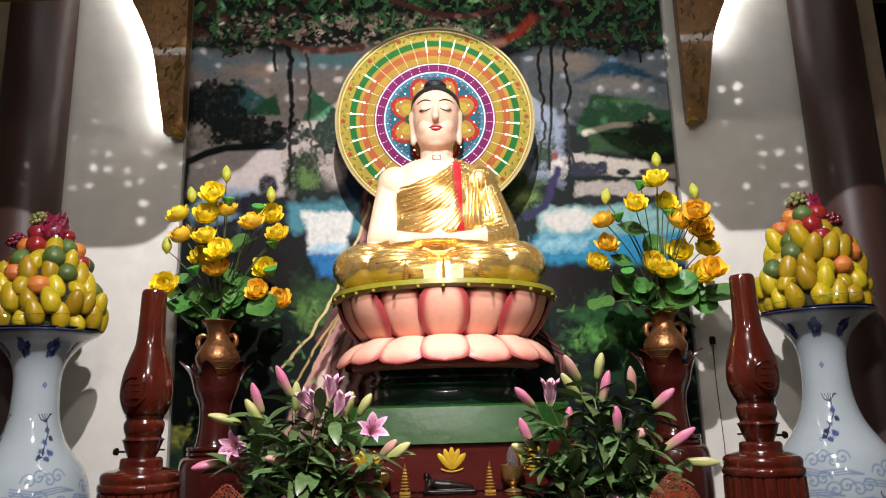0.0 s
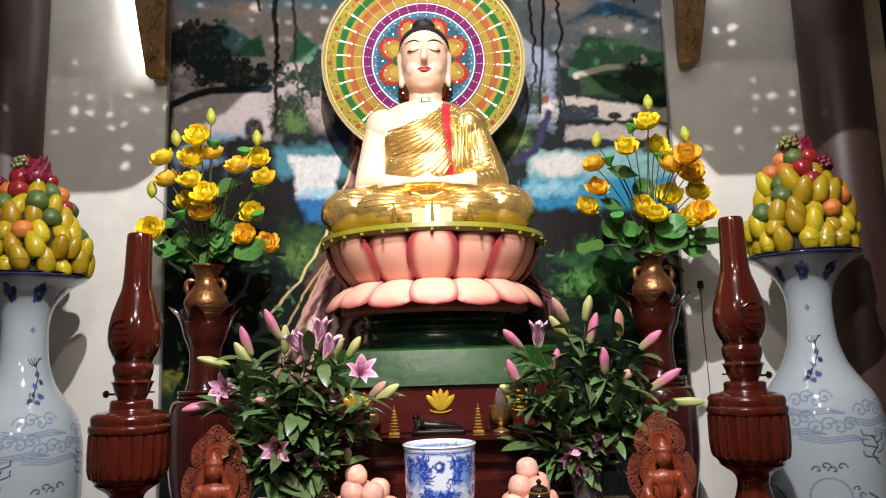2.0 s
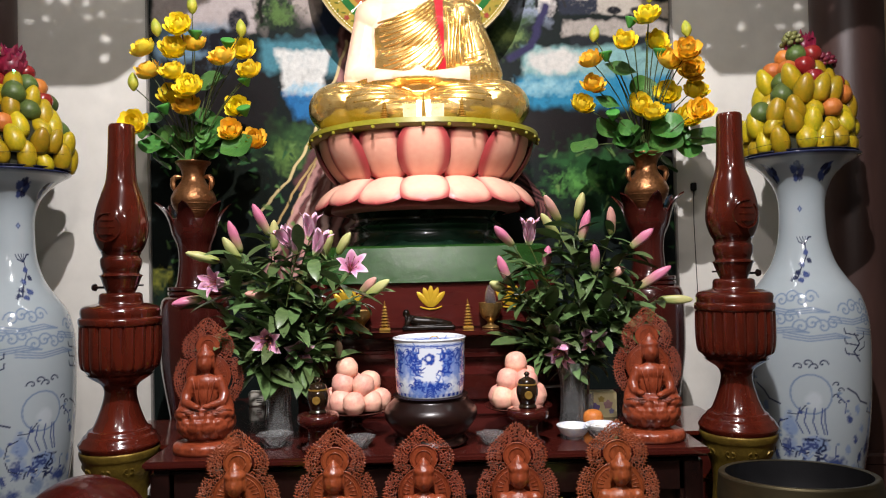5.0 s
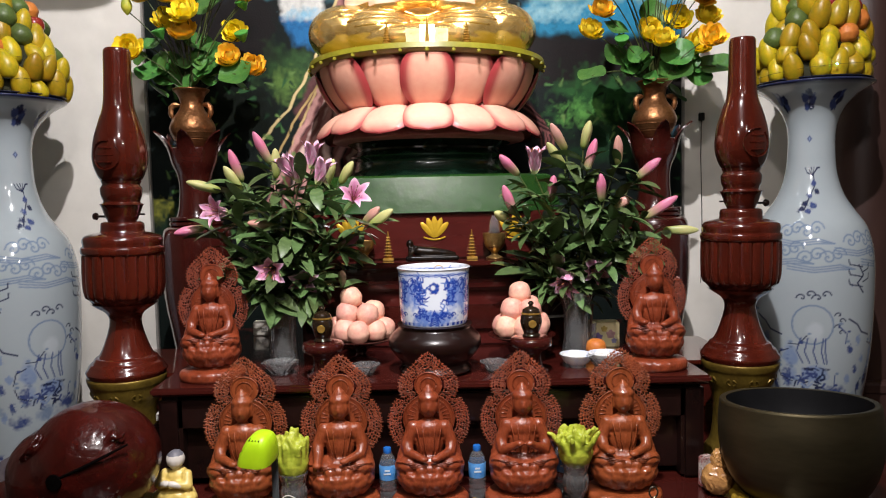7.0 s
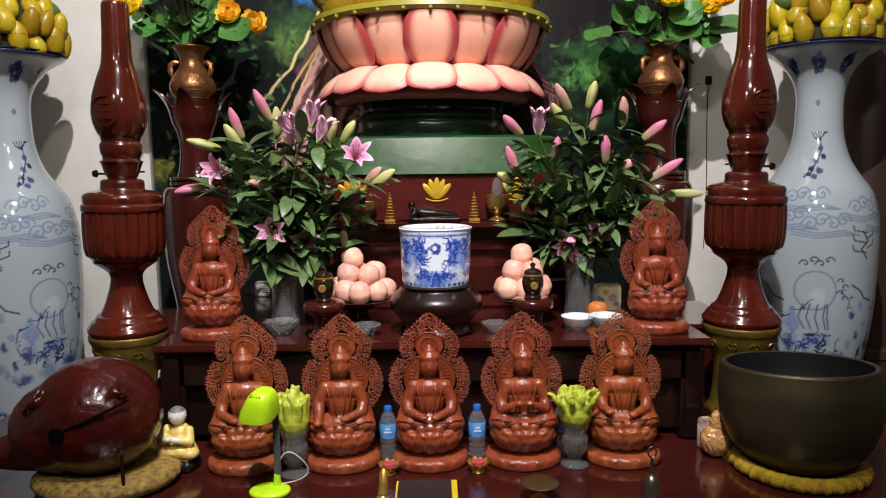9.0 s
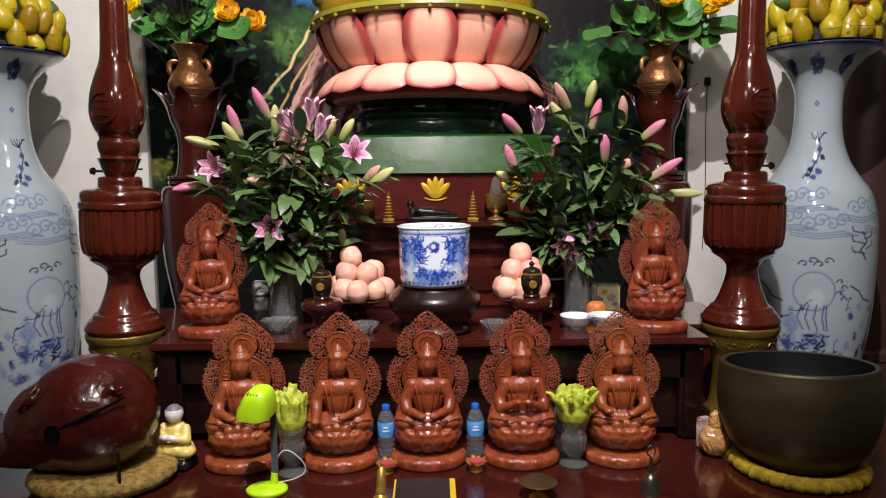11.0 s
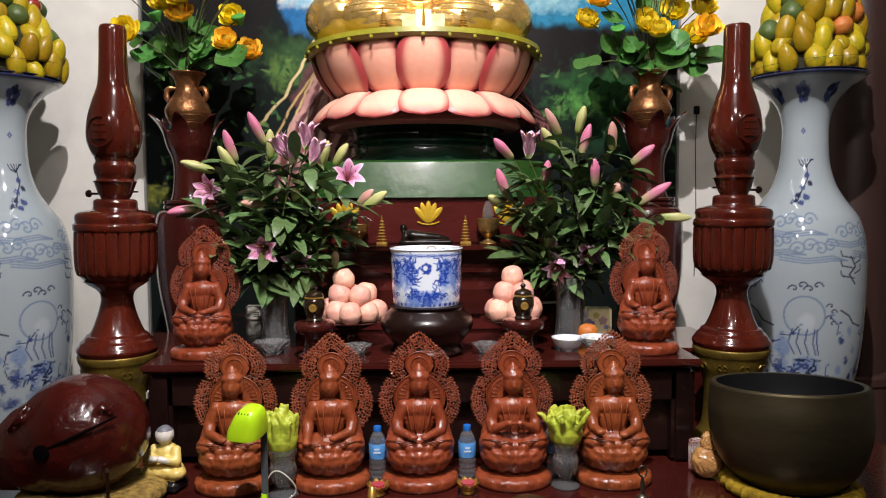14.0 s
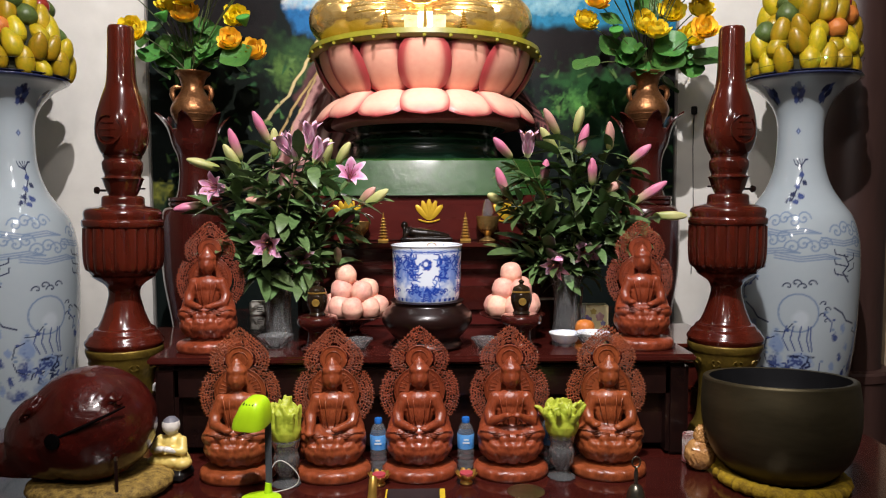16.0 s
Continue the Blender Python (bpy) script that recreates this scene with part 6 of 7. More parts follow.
LLEAF_L = [(-1.43, 4.31, 2.56), (-1.46, 4.37, 2.71), (-1.11, 4.28, 2.62), (-1.14, 4.34, 2.9), (-1.19, 4.32, 2.71), (-0.95, 4.17, 2.52), (-1.35, 4.34, 2.58), (-1.24, 4.3, 2.5)]
LOTUS_R = [(1.24, 4.18, 3.17), (1.08, 4.11, 3.02), (1.31, 4.32, 3.08), (0.94, 4.22, 2.95), (0.95, 4.28, 2.84), (0.89, 4.32, 2.74), (1.2, 4.28, 2.72), (1.37, 4.33, 2.8), (1.33, 4.2, 2.94), (1.49, 4.3, 2.92), (1.26, 4.21, 2.66), (1.48, 4.33, 2.67), (1.52, 4.32, 2.81), (1.42, 4.12, 2.97), (1.48, 4.13, 2.66)]
LBUD_R = [(1.27, 4.25, 3.3), (0.96, 4.25, 3.09), (1.47, 4.25, 3.11)]
LPOD_R = [(1.15, 4.2, 3.16), (1.01, 4.2, 2.98), (1.3, 4.2, 2.99), (1.04, 4.2, 2.66), (1.43, 4.2, 3.01)]
LLEAF_R = [(1.08, 4.2, 2.89), (1.26, 4.39, 2.84), (1.02, 4.26, 2.73), (1.03, 4.31, 2.6), (0.89, 4.23, 2.49), (1.2, 4.28, 2.49), (1.34, 4.25, 2.5), (1.34, 4.24, 2.6), (1.47, 4.3, 2.49), (1.57, 4.3, 2.54), (1.36, 4.38, 2.42)]
LILYBUD_L = [(-0.72, 3.54, 2.16, -0.66, 3.58, 2.03, 1), (-0.84, 3.59, 2.09, -0.8, 3.63, 1.96, 1), (-0.86, 3.57, 2.02, -0.8, 3.61, 1.92, 0), (-1.03, 3.6, 1.96, -0.9, 3.64, 1.92, 0), (-1.07, 3.53, 1.74, -0.96, 3.58, 1.76, 1), (-0.73, 3.43, 1.78, -0.62, 3.47, 1.77, 2)]
LILYBUD_L += [(-0.39, 3.57, 2.04, -0.43, 3.61, 1.93, 0), (-0.31, 3.59, 2.03, -0.37, 3.63, 1.94, 0), (-0.2, 3.58, 1.83, -0.27, 3.62, 1.76, 2), (-0.14, 3.51, 1.82, -0.24, 3.55, 1.75, 0), (-0.29, 3.54, 1.71, -0.38, 3.58, 1.66, 1), (-0.51, 3.44, 1.84, -0.52, 3.48, 1.78, 0), (-0.64, 3.57, 2.09, -0.65, 3.61, 1.97, 0)]
LILY_L = [(-0.56, 3.46, 2.0), (-0.43, 3.46, 1.98), (-0.84, 3.44, 1.83), (-0.29, 3.4, 1.87), (-0.62, 3.37, 1.6), (-0.52, 3.48, 1.55), (-0.47, 3.5, 2.05), (-0.51, 3.37, 1.99)]
LILYBUD_R = [(0.57, 3.61, 2.18, 0.64, 3.65, 2.07, 2), (0.72, 3.53, 2.18, 0.7, 3.57, 2.07, 0), (0.33, 3.48, 2.04, 0.41, 3.52, 1.96, 1), (0.74, 3.51, 2.1, 0.71, 3.55, 1.97, 1), (0.86, 3.6, 2.12, 0.87, 3.64, 2.0, 2), (1.05, 3.62, 2.02, 0.96, 3.66, 1.94, 1), (0.34, 3.46, 1.91, 0.39, 3.5, 1.79, 1)]
LILYBUD_R += [(0.57, 3.57, 1.95, 0.56, 3.61, 1.84, 1), (0.75, 3.46, 1.95, 0.76, 3.5, 1.84, 1), (0.91, 3.59, 1.85, 0.85, 3.63, 1.81, 2), (1.09, 3.52, 1.85, 0.96, 3.56, 1.76, 1), (0.8, 3.63, 1.76, 0.73, 3.67, 1.71, 2), (1.23, 3.65, 1.7, 1.09, 3.69, 1.7, 0), (0.31, 3.55, 1.8, 0.38, 3.59, 1.76, 0), (0.56, 3.65, 2.1, 0.64, 3.69, 2.0, 0)]
LILY_R = [(0.48, 3.52, 2.01), (0.62, 3.5, 1.52), (0.72, 3.53, 1.57)]

lotus_bouquet(STAND_L[0], STAND_L[1], 2.455, LOTUS_L, LBUD_L, LPOD_L, LLEAF_L, 1)
lotus_bouquet(STAND_R[0], STAND_R[1], 2.455, LOTUS_R, LBUD_R, LPOD_R, LLEAF_R, 2)


# ---- lily bouquets in glass vases ----
GLASS = mat("clear_cut_glass", (0.95, 0.97, 0.97), 0.04, clear=0.93, rough_vary=0.02)
LEAFM = mat("dark_lily_leaf", lin("627a48"), 0.38, second=lin("35492a"), scale=10, mix=0.8, vary=0.3, coat=0.35, stretch=(4, 1, 1))
BUDSKIN = mat("lily_bud_skin", (1, 1, 1), 0.42, second=(0.86, 0.84, 0.82), scale=30, mix=0.7, sub=0.1, attribute="tint", stretch=(1, 1, 0.2))
PETALM = mat("pink_lily_petal", (1, 1, 1), 0.48, second=(0.9, 0.86, 0.88), scale=30, mix=0.8, sub=0.15, attribute="tint")


def lily_leaf_mesh(k):
    rnd = random.Random(k)
    bm = bmesh.new()
    l, w, droop = rnd.uniform(0.13, 0.2), rnd.uniform(0.036, 0.054), rnd.uniform(0.2, 1.0)
    grid = []
    for j in range(8):
        t = j / 7
        half = w / 2 * math.sin(math.pi * (0.06 + 0.94 * t)) ** 0.7
        x, z = l * t * (1 - 0.12 * droop * t), 0.25 * l * t - 0.55 * droop * l * t * t
        grid.append([bm.verts.new((x, s * half, z + 0.25 * half * abs(s))) for s in (-1, 0, 1)])
    for p, q in zip(grid, grid[1:]):
        for i in range(2):
            bm.faces.new((p[i], p[i + 1], q[i + 1], q[i]))
    return mesh_of("lily_leaf", bm, LEAFM)


LILYLEAF = [lily_leaf_mesh(k) for k in range(6)]


def tinted(me, tint):
    """Gives each vertex the colour tint(co)."""
    at = me.color_attributes.new("tint", "FLOAT_COLOR", "POINT")
    for i, v in enumerate(me.vertices):
        at.data[i].color = (*tint(v.co), 1)
    return me


def fade(a, b, t):
    t = min(1, max(0, t))
    return tuple(p + (q - p) * t for p, q in zip(lin(a), lin(b)))


def lily_bud_mesh(foot, tip):
    """A three-sided bud, greenish at its foot and coloured towards the tip."""
    three = lambda a, z: 1 + 0.09 * math.cos(3 * a)
    prof = smooth_profile([(0.004, 0), (0.0125, 0.012), (0.016, 0.04), (0.0175, 0.078), (0.0145, 0.10), (0.0075, 0.122), (0.001, 0.13)], 4)
    return tinted(mesh_of("lily_bud", lathe(prof, 18, wobble=three), BUDSKIN), lambda c: fade(foot, tip, (c.z - 0.01) / 0.07 + 6 * (math.hypot(c.x, c.y) - 0.015)))


LILYBUDS = [lily_bud_mesh(*q) for q in (("8a9c4c", "c2c282"), ("94a060", "d47c9c"), ("8c9850", "cf9c90"))]


def lily_mesh(k, spread):
    bm = bmesh.new()
    rnd = random.Random(k + 40)
    for i in range(6):
        m = Matrix.Rotation(2 * math.pi * i / 6 + rnd.uniform(-0.12, 0.12), 4, "Z")
        l, w = (0.128, 0.056) if i % 2 else (0.132, 0.04)
        bend = spread * rnd.uniform(0.85, 1.15)
        x, z, grid = 0.004, 0.0, []
        for j in range(12):    # a trumpet whose tips roll back
            t = j / 11
            ang = 0.16 + bend * t ** 1.6 + 0.9 * max(0, t - 0.7) * spread
            half = w / 2 * math.sin(math.pi * (0.09 + 0.91 * t)) ** 0.75
            wave = 0.004 * math.sin(9 * t + i)
            grid.append([bm.verts.new(m @ Vector((x - 0.010 * (abs(q) ** 1.5) * (1 - t) + wave * abs(q), q * half, z + 0.25 * half * abs(q)))) for q in (-1, -0.5, 0, 0.5, 1)])
            x += l / 11 * math.sin(ang)
            z += l / 11 * math.cos(ang)
        for p, q in zip(grid, grid[1:]):
            for c in range(4):
                bm.faces.new((p[c], p[c + 1], q[c + 1], q[c]))
    tone = {}
    for i in range(6 * 60):
        row, col = (i % 60) // 5, i % 5
        edge = abs(col - 2) / 2
        tone[i] = fade("d0dca0" if row < 2 else "c05c94", "eccadc", 0.25 + 0.6 * edge ** 1.5 + (0.3 if row > 9 else 0)) if row > 1 else lin("bcc890")
    n = len(bm.verts)
    for i in range(6):
        a = 2 * math.pi * (i + 0.5) / 6
        tube([(0, 0, 0.01), (0.010 * math.cos(a), 0.010 * math.sin(a), 0.06), (0.026 * math.cos(a), 0.026 * math.sin(a), 0.105)], 0.0013, 4, bm)
        ball(bm, (0.026 * math.cos(a), 0.026 * math.sin(a), 0.106), (0.0028, 0.0028, 0.008), 1)
    me = mesh_of("lily_flower", bm, PETALM)
    at = me.color_attributes.new("tint", "FLOAT_COLOR", "POINT")
    for i in range(len(me.vertices)):
        at.data[i].color = (*(tone[i] if i < n else lin("8a5a3c")), 1)
    return me


LILIES = [lily_mesh(0, 1.15), lily_mesh(1, 0.55)]


def aim(v, d):
    return Matrix.Translation(v) @ Vector(d).to_track_quat("Z", "Y").to_matrix().to_4x4()


def lily_bouquet(x, y, z, buds, flowers, faces, middle, seed):
    rnd = random.Random(seed)
    b = thing("lily_bouquet", (x, y, z), "lush bouquet of pink lilies, many still in bud", "bouquet", "lily bouquets")
    o = Vector((x, y, z))

    def stem_to(v, r=0.003):
        mid = Vector((v.x * 0.45, v.y * 0.5, max(0.06, v.z * 0.6)))
        pts = curve((rnd.uniform(-.025, .025), rnd.uniform(-.025, .025), -0.14), mid, v, 10)
        part("stem", tube(pts, r, 5), STEM, b)
        return pts

    stems = []
    for q in buds:
        tip, base, kind = Vector(q[:3]) - o, Vector(q[3:6]) - o, q[6]
        stems.append(stem_to(base))
        l = (tip - base).length
        part("bud", LILYBUDS[kind], None, b, m=aim(base, tip - base) @ Matrix.Diagonal((1.2, 1.2, max(0.5, l / 0.122), 1)))
    for (q, d) in zip(flowers, faces):
        v = Vector(q) - o
        d = Vector(d).normalized()
        stems.append(stem_to(v - 0.05 * d))
        wide = d.y < -0.3
        part("flower", LILIES[0 if wide else 1], None, b, m=aim(v - (0.03 if wide else 0.05) * d, d) @ pose(0, 0, 0, 0, 0, rnd.uniform(0, 60)))
    for i in range(14):
        a = rnd.uniform(0, 2 * math.pi)
        v = middle - o + Vector((rnd.uniform(-0.28, 0.28), rnd.uniform(-0.1, 0.12), rnd.uniform(-0.26, 0.16)))
        stems.append(stem_to(v))
    for pts in stems:
        for k in range(13):
            i = rnd.randint(3, 9)
            v = pts[i].lerp(pts[i + 1], rnd.random())
            a = rnd.uniform(0, 360)
            if rnd.random() < 0.7:
                a = rnd.choice((rnd.uniform(-160, -20), rnd.uniform(-60, 60) + (180 if v.x < 0 else 0)))
            part("leaf", LILYLEAF[rnd.randint(0, 5)], None, b, m=Matrix.Translation(v) @ pose(0, 0, 0, rnd.uniform(-30, 30), rnd.uniform(-45, 35), a) @ Matrix.Scale(rnd.uniform(0.7, 1.15), 4))


lily_bouquet(-0.615, 3.48, 1.47, LILYBUD_L, LILY_L, ((-0.5, -0.2, 0.9), (0.35, -0.15, 0.9), (-0.5, -0.8, 0.1), (0.2, -0.8, 0.4), (-0.1, -0.9, -0.2), (0.1, -0.9, -0.3), (0.1, -0.2, 1), (-0.1, -0.2, 1)), Vector((-0.6, 3.5, 1.75)), 4)
lily_bouquet(0.66, 3.56, 1.45, LILYBUD_R, LILY_R, ((0.0, -0.25, 1), (-0.4, -0.5, -0.5), (0.2, -0.7, -0.4)), Vector((0.68, 3.58, 1.74)), 5)
for x, y, top in ((-0.615, 3.48, 0.29), (0.66, 3.56, 0.27)):
    ridge = lambda a, z: 1 + 0.035 * math.cos(14 * a)
    v = thing("glass_vase", (x, y, 1.165), "ribbed clear cut-glass vase holding lily stems", "vase", "glass vases")
    part("body", lathe(smooth_profile([(0.05, 0), (0.06, 0.004), (0.058, 0.03), (0.052, 0.1), (0.055, 0.2), (0.075, top), (0.071, top), (0.05, 0.19), (0.046, 0.05), (0.002, 0.03)], 4), 84, wobble=ridge), GLASS, v)
    part("water", lathe([(0.044, 0.035), (0.046, 0.17), (0.001, 0.171)], 24), mat("vase_water", (0.8, 0.9, 0.85), 0.02, clear=1.0, ior=1.33), v)


# ---- offerings on the altar table ----
def incense_pot_paint(T, Z, R):
    u = T * 0.139
    p = Brush(u, Z, lin("d9dfe8"))
    blue, mid = lin("23409a"), lin("5a78c0")
    p.lay(np.clip((0.009 - np.abs(Z - 0.205)) / 0.003, 0, 1) * (0.35 + 0.5 * (np.sin(u * 190) * np.sin(Z * 700 + u * 60) > 0)), mid)
    p.lay(np.clip((0.008 - np.abs(Z - 0.012)) / 0.003, 0, 1) * (0.4 + 0.6 * (np.sin(u * 260) > 0)), blue)
    for c in (-0.42, -0.21, 0.0, 0.21, 0.42):     # washes of sea and mountain, a clear middle
        for sd in (-1, 1):
            p.blob(c + sd * 0.085, 0.13, 0.04, 0.075, lin("7890cc"), 0.5, 0.5, 0.03, 14 + sd, 0.35)
        p.blob(c, 0.035, 0.10, 0.045, lin("6c88c8"), 0.5, 0.6, 0.03, 17, 0.35)
        for k in range(-4, 5):
            p.poly([(c + 0.02 * k - 0.013, 0.018), (c + 0.02 * k + 0.013, 0.018), (c + 0.016 * k, 0.085 - 0.008 * abs(k))][::-1], blue if k % 2 else lin("b8c6e4"), 0.006, 0.004, 6 + k)
    p.lay(np.clip((0.002 - np.abs(Z - 0.205)) / 0.001, 0, 1), blue)
    for c in (-0.42, -0.21, 0.0, 0.21, 0.42):
        p.blob(c, 0.155, 0.024, 0.024, blue, 0.2, 0.25, 0.012, 3)
        p.blob(c - 0.004, 0.158, 0.010, 0.011, lin("d9dfe8"), 0.3, 0.0, 0.01, 4)
        for k in range(7):
            p.stroke([(c, 0.015 + 0.009 * k), (c - 0.018 + 0.001 * k, 0.006 + 0.006 * k)], 0.003, blue, 0.7)
            p.stroke([(c, 0.015 + 0.009 * k), (c + 0.018 - 0.001 * k, 0.006 + 0.006 * k)], 0.003, blue, 0.7)
        for s in (-1, 1):
            cluster(p, c + s * 0.066, 0.145, 0.026, 0.05, 46, (blue, mid, blue), 0.0055, 5 + s)
            cluster(p, c + s * 0.04, 0.055, 0.03, 0.018, 16, (mid, blue), 0.005, 8 + s)
            for k in range(4):
                curl(p, c + s * (0.03 + 0.016 * k), 0.04 + 0.008 * (k % 2), 0.011, blue, 0.0035, 1.1, s)
    return p.c


pot = thing("incense_pot", (0.034, 3.32, 1.365), "blue and white porcelain incense pot", "incense pot")
part("body", porcelain("pot_body", [(0.126, 0.0), (0.134, 0.006), (0.14, 0.06), (0.142, 0.15), (0.145, 0.215), (0.149, 0.226), (0.144, 0.23), (0.134, 0.225), (0.128, 0.17)], 260, 150, incense_pot_paint), None, pot)
part("ash", lathe([(0.13, 0.185), (0.001, 0.19)], 32), mat("grey_incense_ash", lin("8a8378"), 0.9, bump=0.5), pot, "grey ash")
part("wire_hook", tube([(0.02 + 0.018 * math.cos(q), -0.11, 0.228 + 0.014 * math.sin(q)) for q in np.linspace(-0.6, 3.7, 9)], 0.0018, 5), BRASS, pot)
solo("pot_stand", lathe(smooth_profile([(0.13, 0.0), (0.15, 0.015), (0.135, 0.04), (0.16, 0.07), (0.186, 0.11), (0.184, 0.145), (0.16, 0.17), (0.145, 0.185), (0.15, 0.195), (0.14, 0.2), (0.01, 0.2)], 4), 56), BLACKWOOD, (0.034, 3.32, 1.165), "dark turned wooden stand under the incense pot", "stand")

PEACHM = mat("pale_pink_peach_skin", lin("f0cfae"), 0.5, second=lin("d8807c"), scale=16, mix=1.0, vary=0.12, bump=0.1, bump_scale=200)
peach_bm = lathe(smooth_profile([(0.002, 0.003), (0.03, 0.004), (0.047, 0.03), (0.049, 0.05), (0.04, 0.08), (0.018, 0.095), (0.003, 0.09)], 4), 24)
PEACH = mesh_of("peach", peach_bm, PEACHM)
for x, y in ((-0.285, 3.5), (0.41, 3.5)):
    d = thing("offering_dish", (x, y, 1.165), "dark footed wooden dish piled with peaches", "dish", "peach dishes")
    part("body", lathe(smooth_profile([(0.07, 0), (0.075, 0.012), (0.03, 0.03), (0.03, 0.06), (0.10, 0.09), (0.142, 0.105), (0.14, 0.11), (0.09, 0.1), (0.01, 0.095)], 4), 48), DARKWOOD, d)
    rnd = random.Random(int(x * 100))
    spots = [(0.088 * math.cos(a), 0.088 * math.sin(a), 0.103) for a in np.arange(7) * 2 * math.pi / 7 + 0.25]
    spots += [(0.053 * math.cos(a), 0.053 * math.sin(a), 0.172) for a in np.arange(4) * 2 * math.pi / 4 + 0.5] + [(-0.02 if x < 0 else 0.0, 0, 0.243), (0, 0, 0.103)]
    for sx, sy, sz in spots:
        ob = new("peach", PEACH)
        ob.matrix_world = pose(x + sx, y + sy, 1.165 + sz, rnd.uniform(-20, 20), rnd.uniform(-20, 20), rnd.uniform(0, 360)) @ Matrix.Scale(rnd.uniform(0.93, 1.04), 4)
        tagged(ob, "pale pink peach in a stacked offering", "peach", "stacked peaches")

for x in (-0.411, 0.418):
    s = thing("jar_stand", (x, 3.25, 1.165), "red-brown turned wooden stand with a small jar", "stand", "jar stands")
    part("body", lathe(smooth_profile([(0.06, 0), (0.066, 0.012), (0.045, 0.03), (0.04, 0.08), (0.06, 0.098), (0.078, 0.11), (0.083, 0.123), (0.079, 0.14), (0.06, 0.147), (0.01, 0.147)], 4), 40), DARKWOOD, s)
    j = thing("lidded_jar", (x, 3.25, 1.312), "small black lidded jar with gold bands", "jar", "lidded jars")
    glaze = mat("black_jar_glaze", lin("140f0c"), 0.12, second=lin("2a1e10"), scale=24, mix=0.5, coat=0.5)
    part("body", lathe(smooth_profile([(0.026, 0), (0.036, 0.004), (0.03, 0.014), (0.036, 0.03), (0.043, 0.055), (0.041, 0.08), (0.034, 0.09)], 4), 32), glaze, j)
    part("band", lathe([(0.034, 0.088), (0.038, 0.09), (0.038, 0.095), (0.034, 0.097)], 32), BRASS, j)
    part("lid", lathe(smooth_profile([(0.036, 0.096), (0.032, 0.108), (0.02, 0.116), (0.01, 0.12), (0.008, 0.125), (0.012, 0.132), (0.006, 0.14), (0.001, 0.142)], 4), 32), glaze, j)
    part("medallion", lathe([(0.016, 0), (0.014, 0.003), (0.001, 0.003)], 20), BRASS, j, "gold medallion", m=pose(0, -0.042, 0.055, 90))

# pagodas, cups and small figures on the cabinet ledge
def pagoda(x, y, z, h, label="small golden pagoda ornament"):
    p = thing("pagoda_ornament", (x, y, z), label, "ornament", "golden pagodas")
    part("base", box(0.05, 0.05, 0.014, (0, 0, 0), 0.003), BRASS, p)
    n = 7
    for k in range(n):
        r = 0.02 * (1 - 0.09 * k)
        part("tier", lathe([(r * 0.75, 0), (r * 0.75, 0.6 * h * 0.8 / n), (r * 1.25, 0.66 * h * 0.8 / n), (r * 0.7, h * 0.8 / n)], 8), BRASS, p, m=pose(0, 0, 0.014 + k * (h - 0.03) * 0.85 / n), smooth=False)
    part("spire", lathe([(0.005, 0), (0.003, 0.008), (0.005, 0.012), (0.001, 0.03)], 8), BRASS, p, m=pose(0, 0, 0.012 + (h - 0.03) * 0.85))


LEDGE = 1.165 + 0.413
for x in (-0.175, 0.219):
    pagoda(x, 3.8, LEDGE, 0.145)
rec = bmesh.new()
limb(rec, [(-0.085, 0, 0.05, 0.022), (-0.05, 0, 0.04, 0.026), (0.0, 0, 0.036, 0.026), (0.06, 0, 0.03, 0.02), (0.1, 0, 0.026, 0.012)], 5)
ball(rec, (-0.105, 0, 0.078), (0.018, 0.018, 0.021), 2)
limb(rec, [(-0.075, -0.01, 0.06, 0.012), (-0.105, -0.02, 0.02, 0.01), (-0.105, -0.015, 0.06, 0.009)], 4)
box(0.25, 0.06, 0.02, (0, 0, 0), 0.004, rec)
rec_me = fused("reclining_figure", rec, 0.004, 1)
rec_me.materials.append(mat("black_gold_figure_paint", lin("0a0808"), 0.3, second=lin("1c130a"), scale=40, mix=0.12, spec=0.2))
solo("reclining_figure", rec_me, None, (0.032, 3.79, LEDGE), "small black and gold reclining statue on the ledge", "statue")
for x, s in ((-0.282, 0.8), (0.326, 1.0)):
    c = thing("gilded_cup", (x, 3.8, LEDGE), "gilded footed cup with an embossed rim", "cup", "gilded cups")
    part("body", lathe(smooth_profile([(0.038 * s, 0), (0.04 * s, 0.006), (0.016 * s, 0.02), (0.02 * s, 0.035), (0.045 * s, 0.06), (0.055 * s, 0.105 * s + 0.01), (0.052 * s, 0.105 * s + 0.01), (0.03 * s, 0.07), (0.002, 0.06)], 4), 36, wobble=lambda a, z: 1 + 0.02 * math.sin(12 * a)), mat("pale_gilt", lin("b8985e"), 0.3, 0.8, second=lin("8a6a3a"), scale=20, bump=0.3), c)
    if s == 1.0:
        part("glass_chimney", lathe(smooth_profile([(0.018, 0.10), (0.026, 0.13), (0.022, 0.17), (0.012, 0.2), (0.011, 0.2)], 4), 20), GLASS, c, "clear glass chimney")

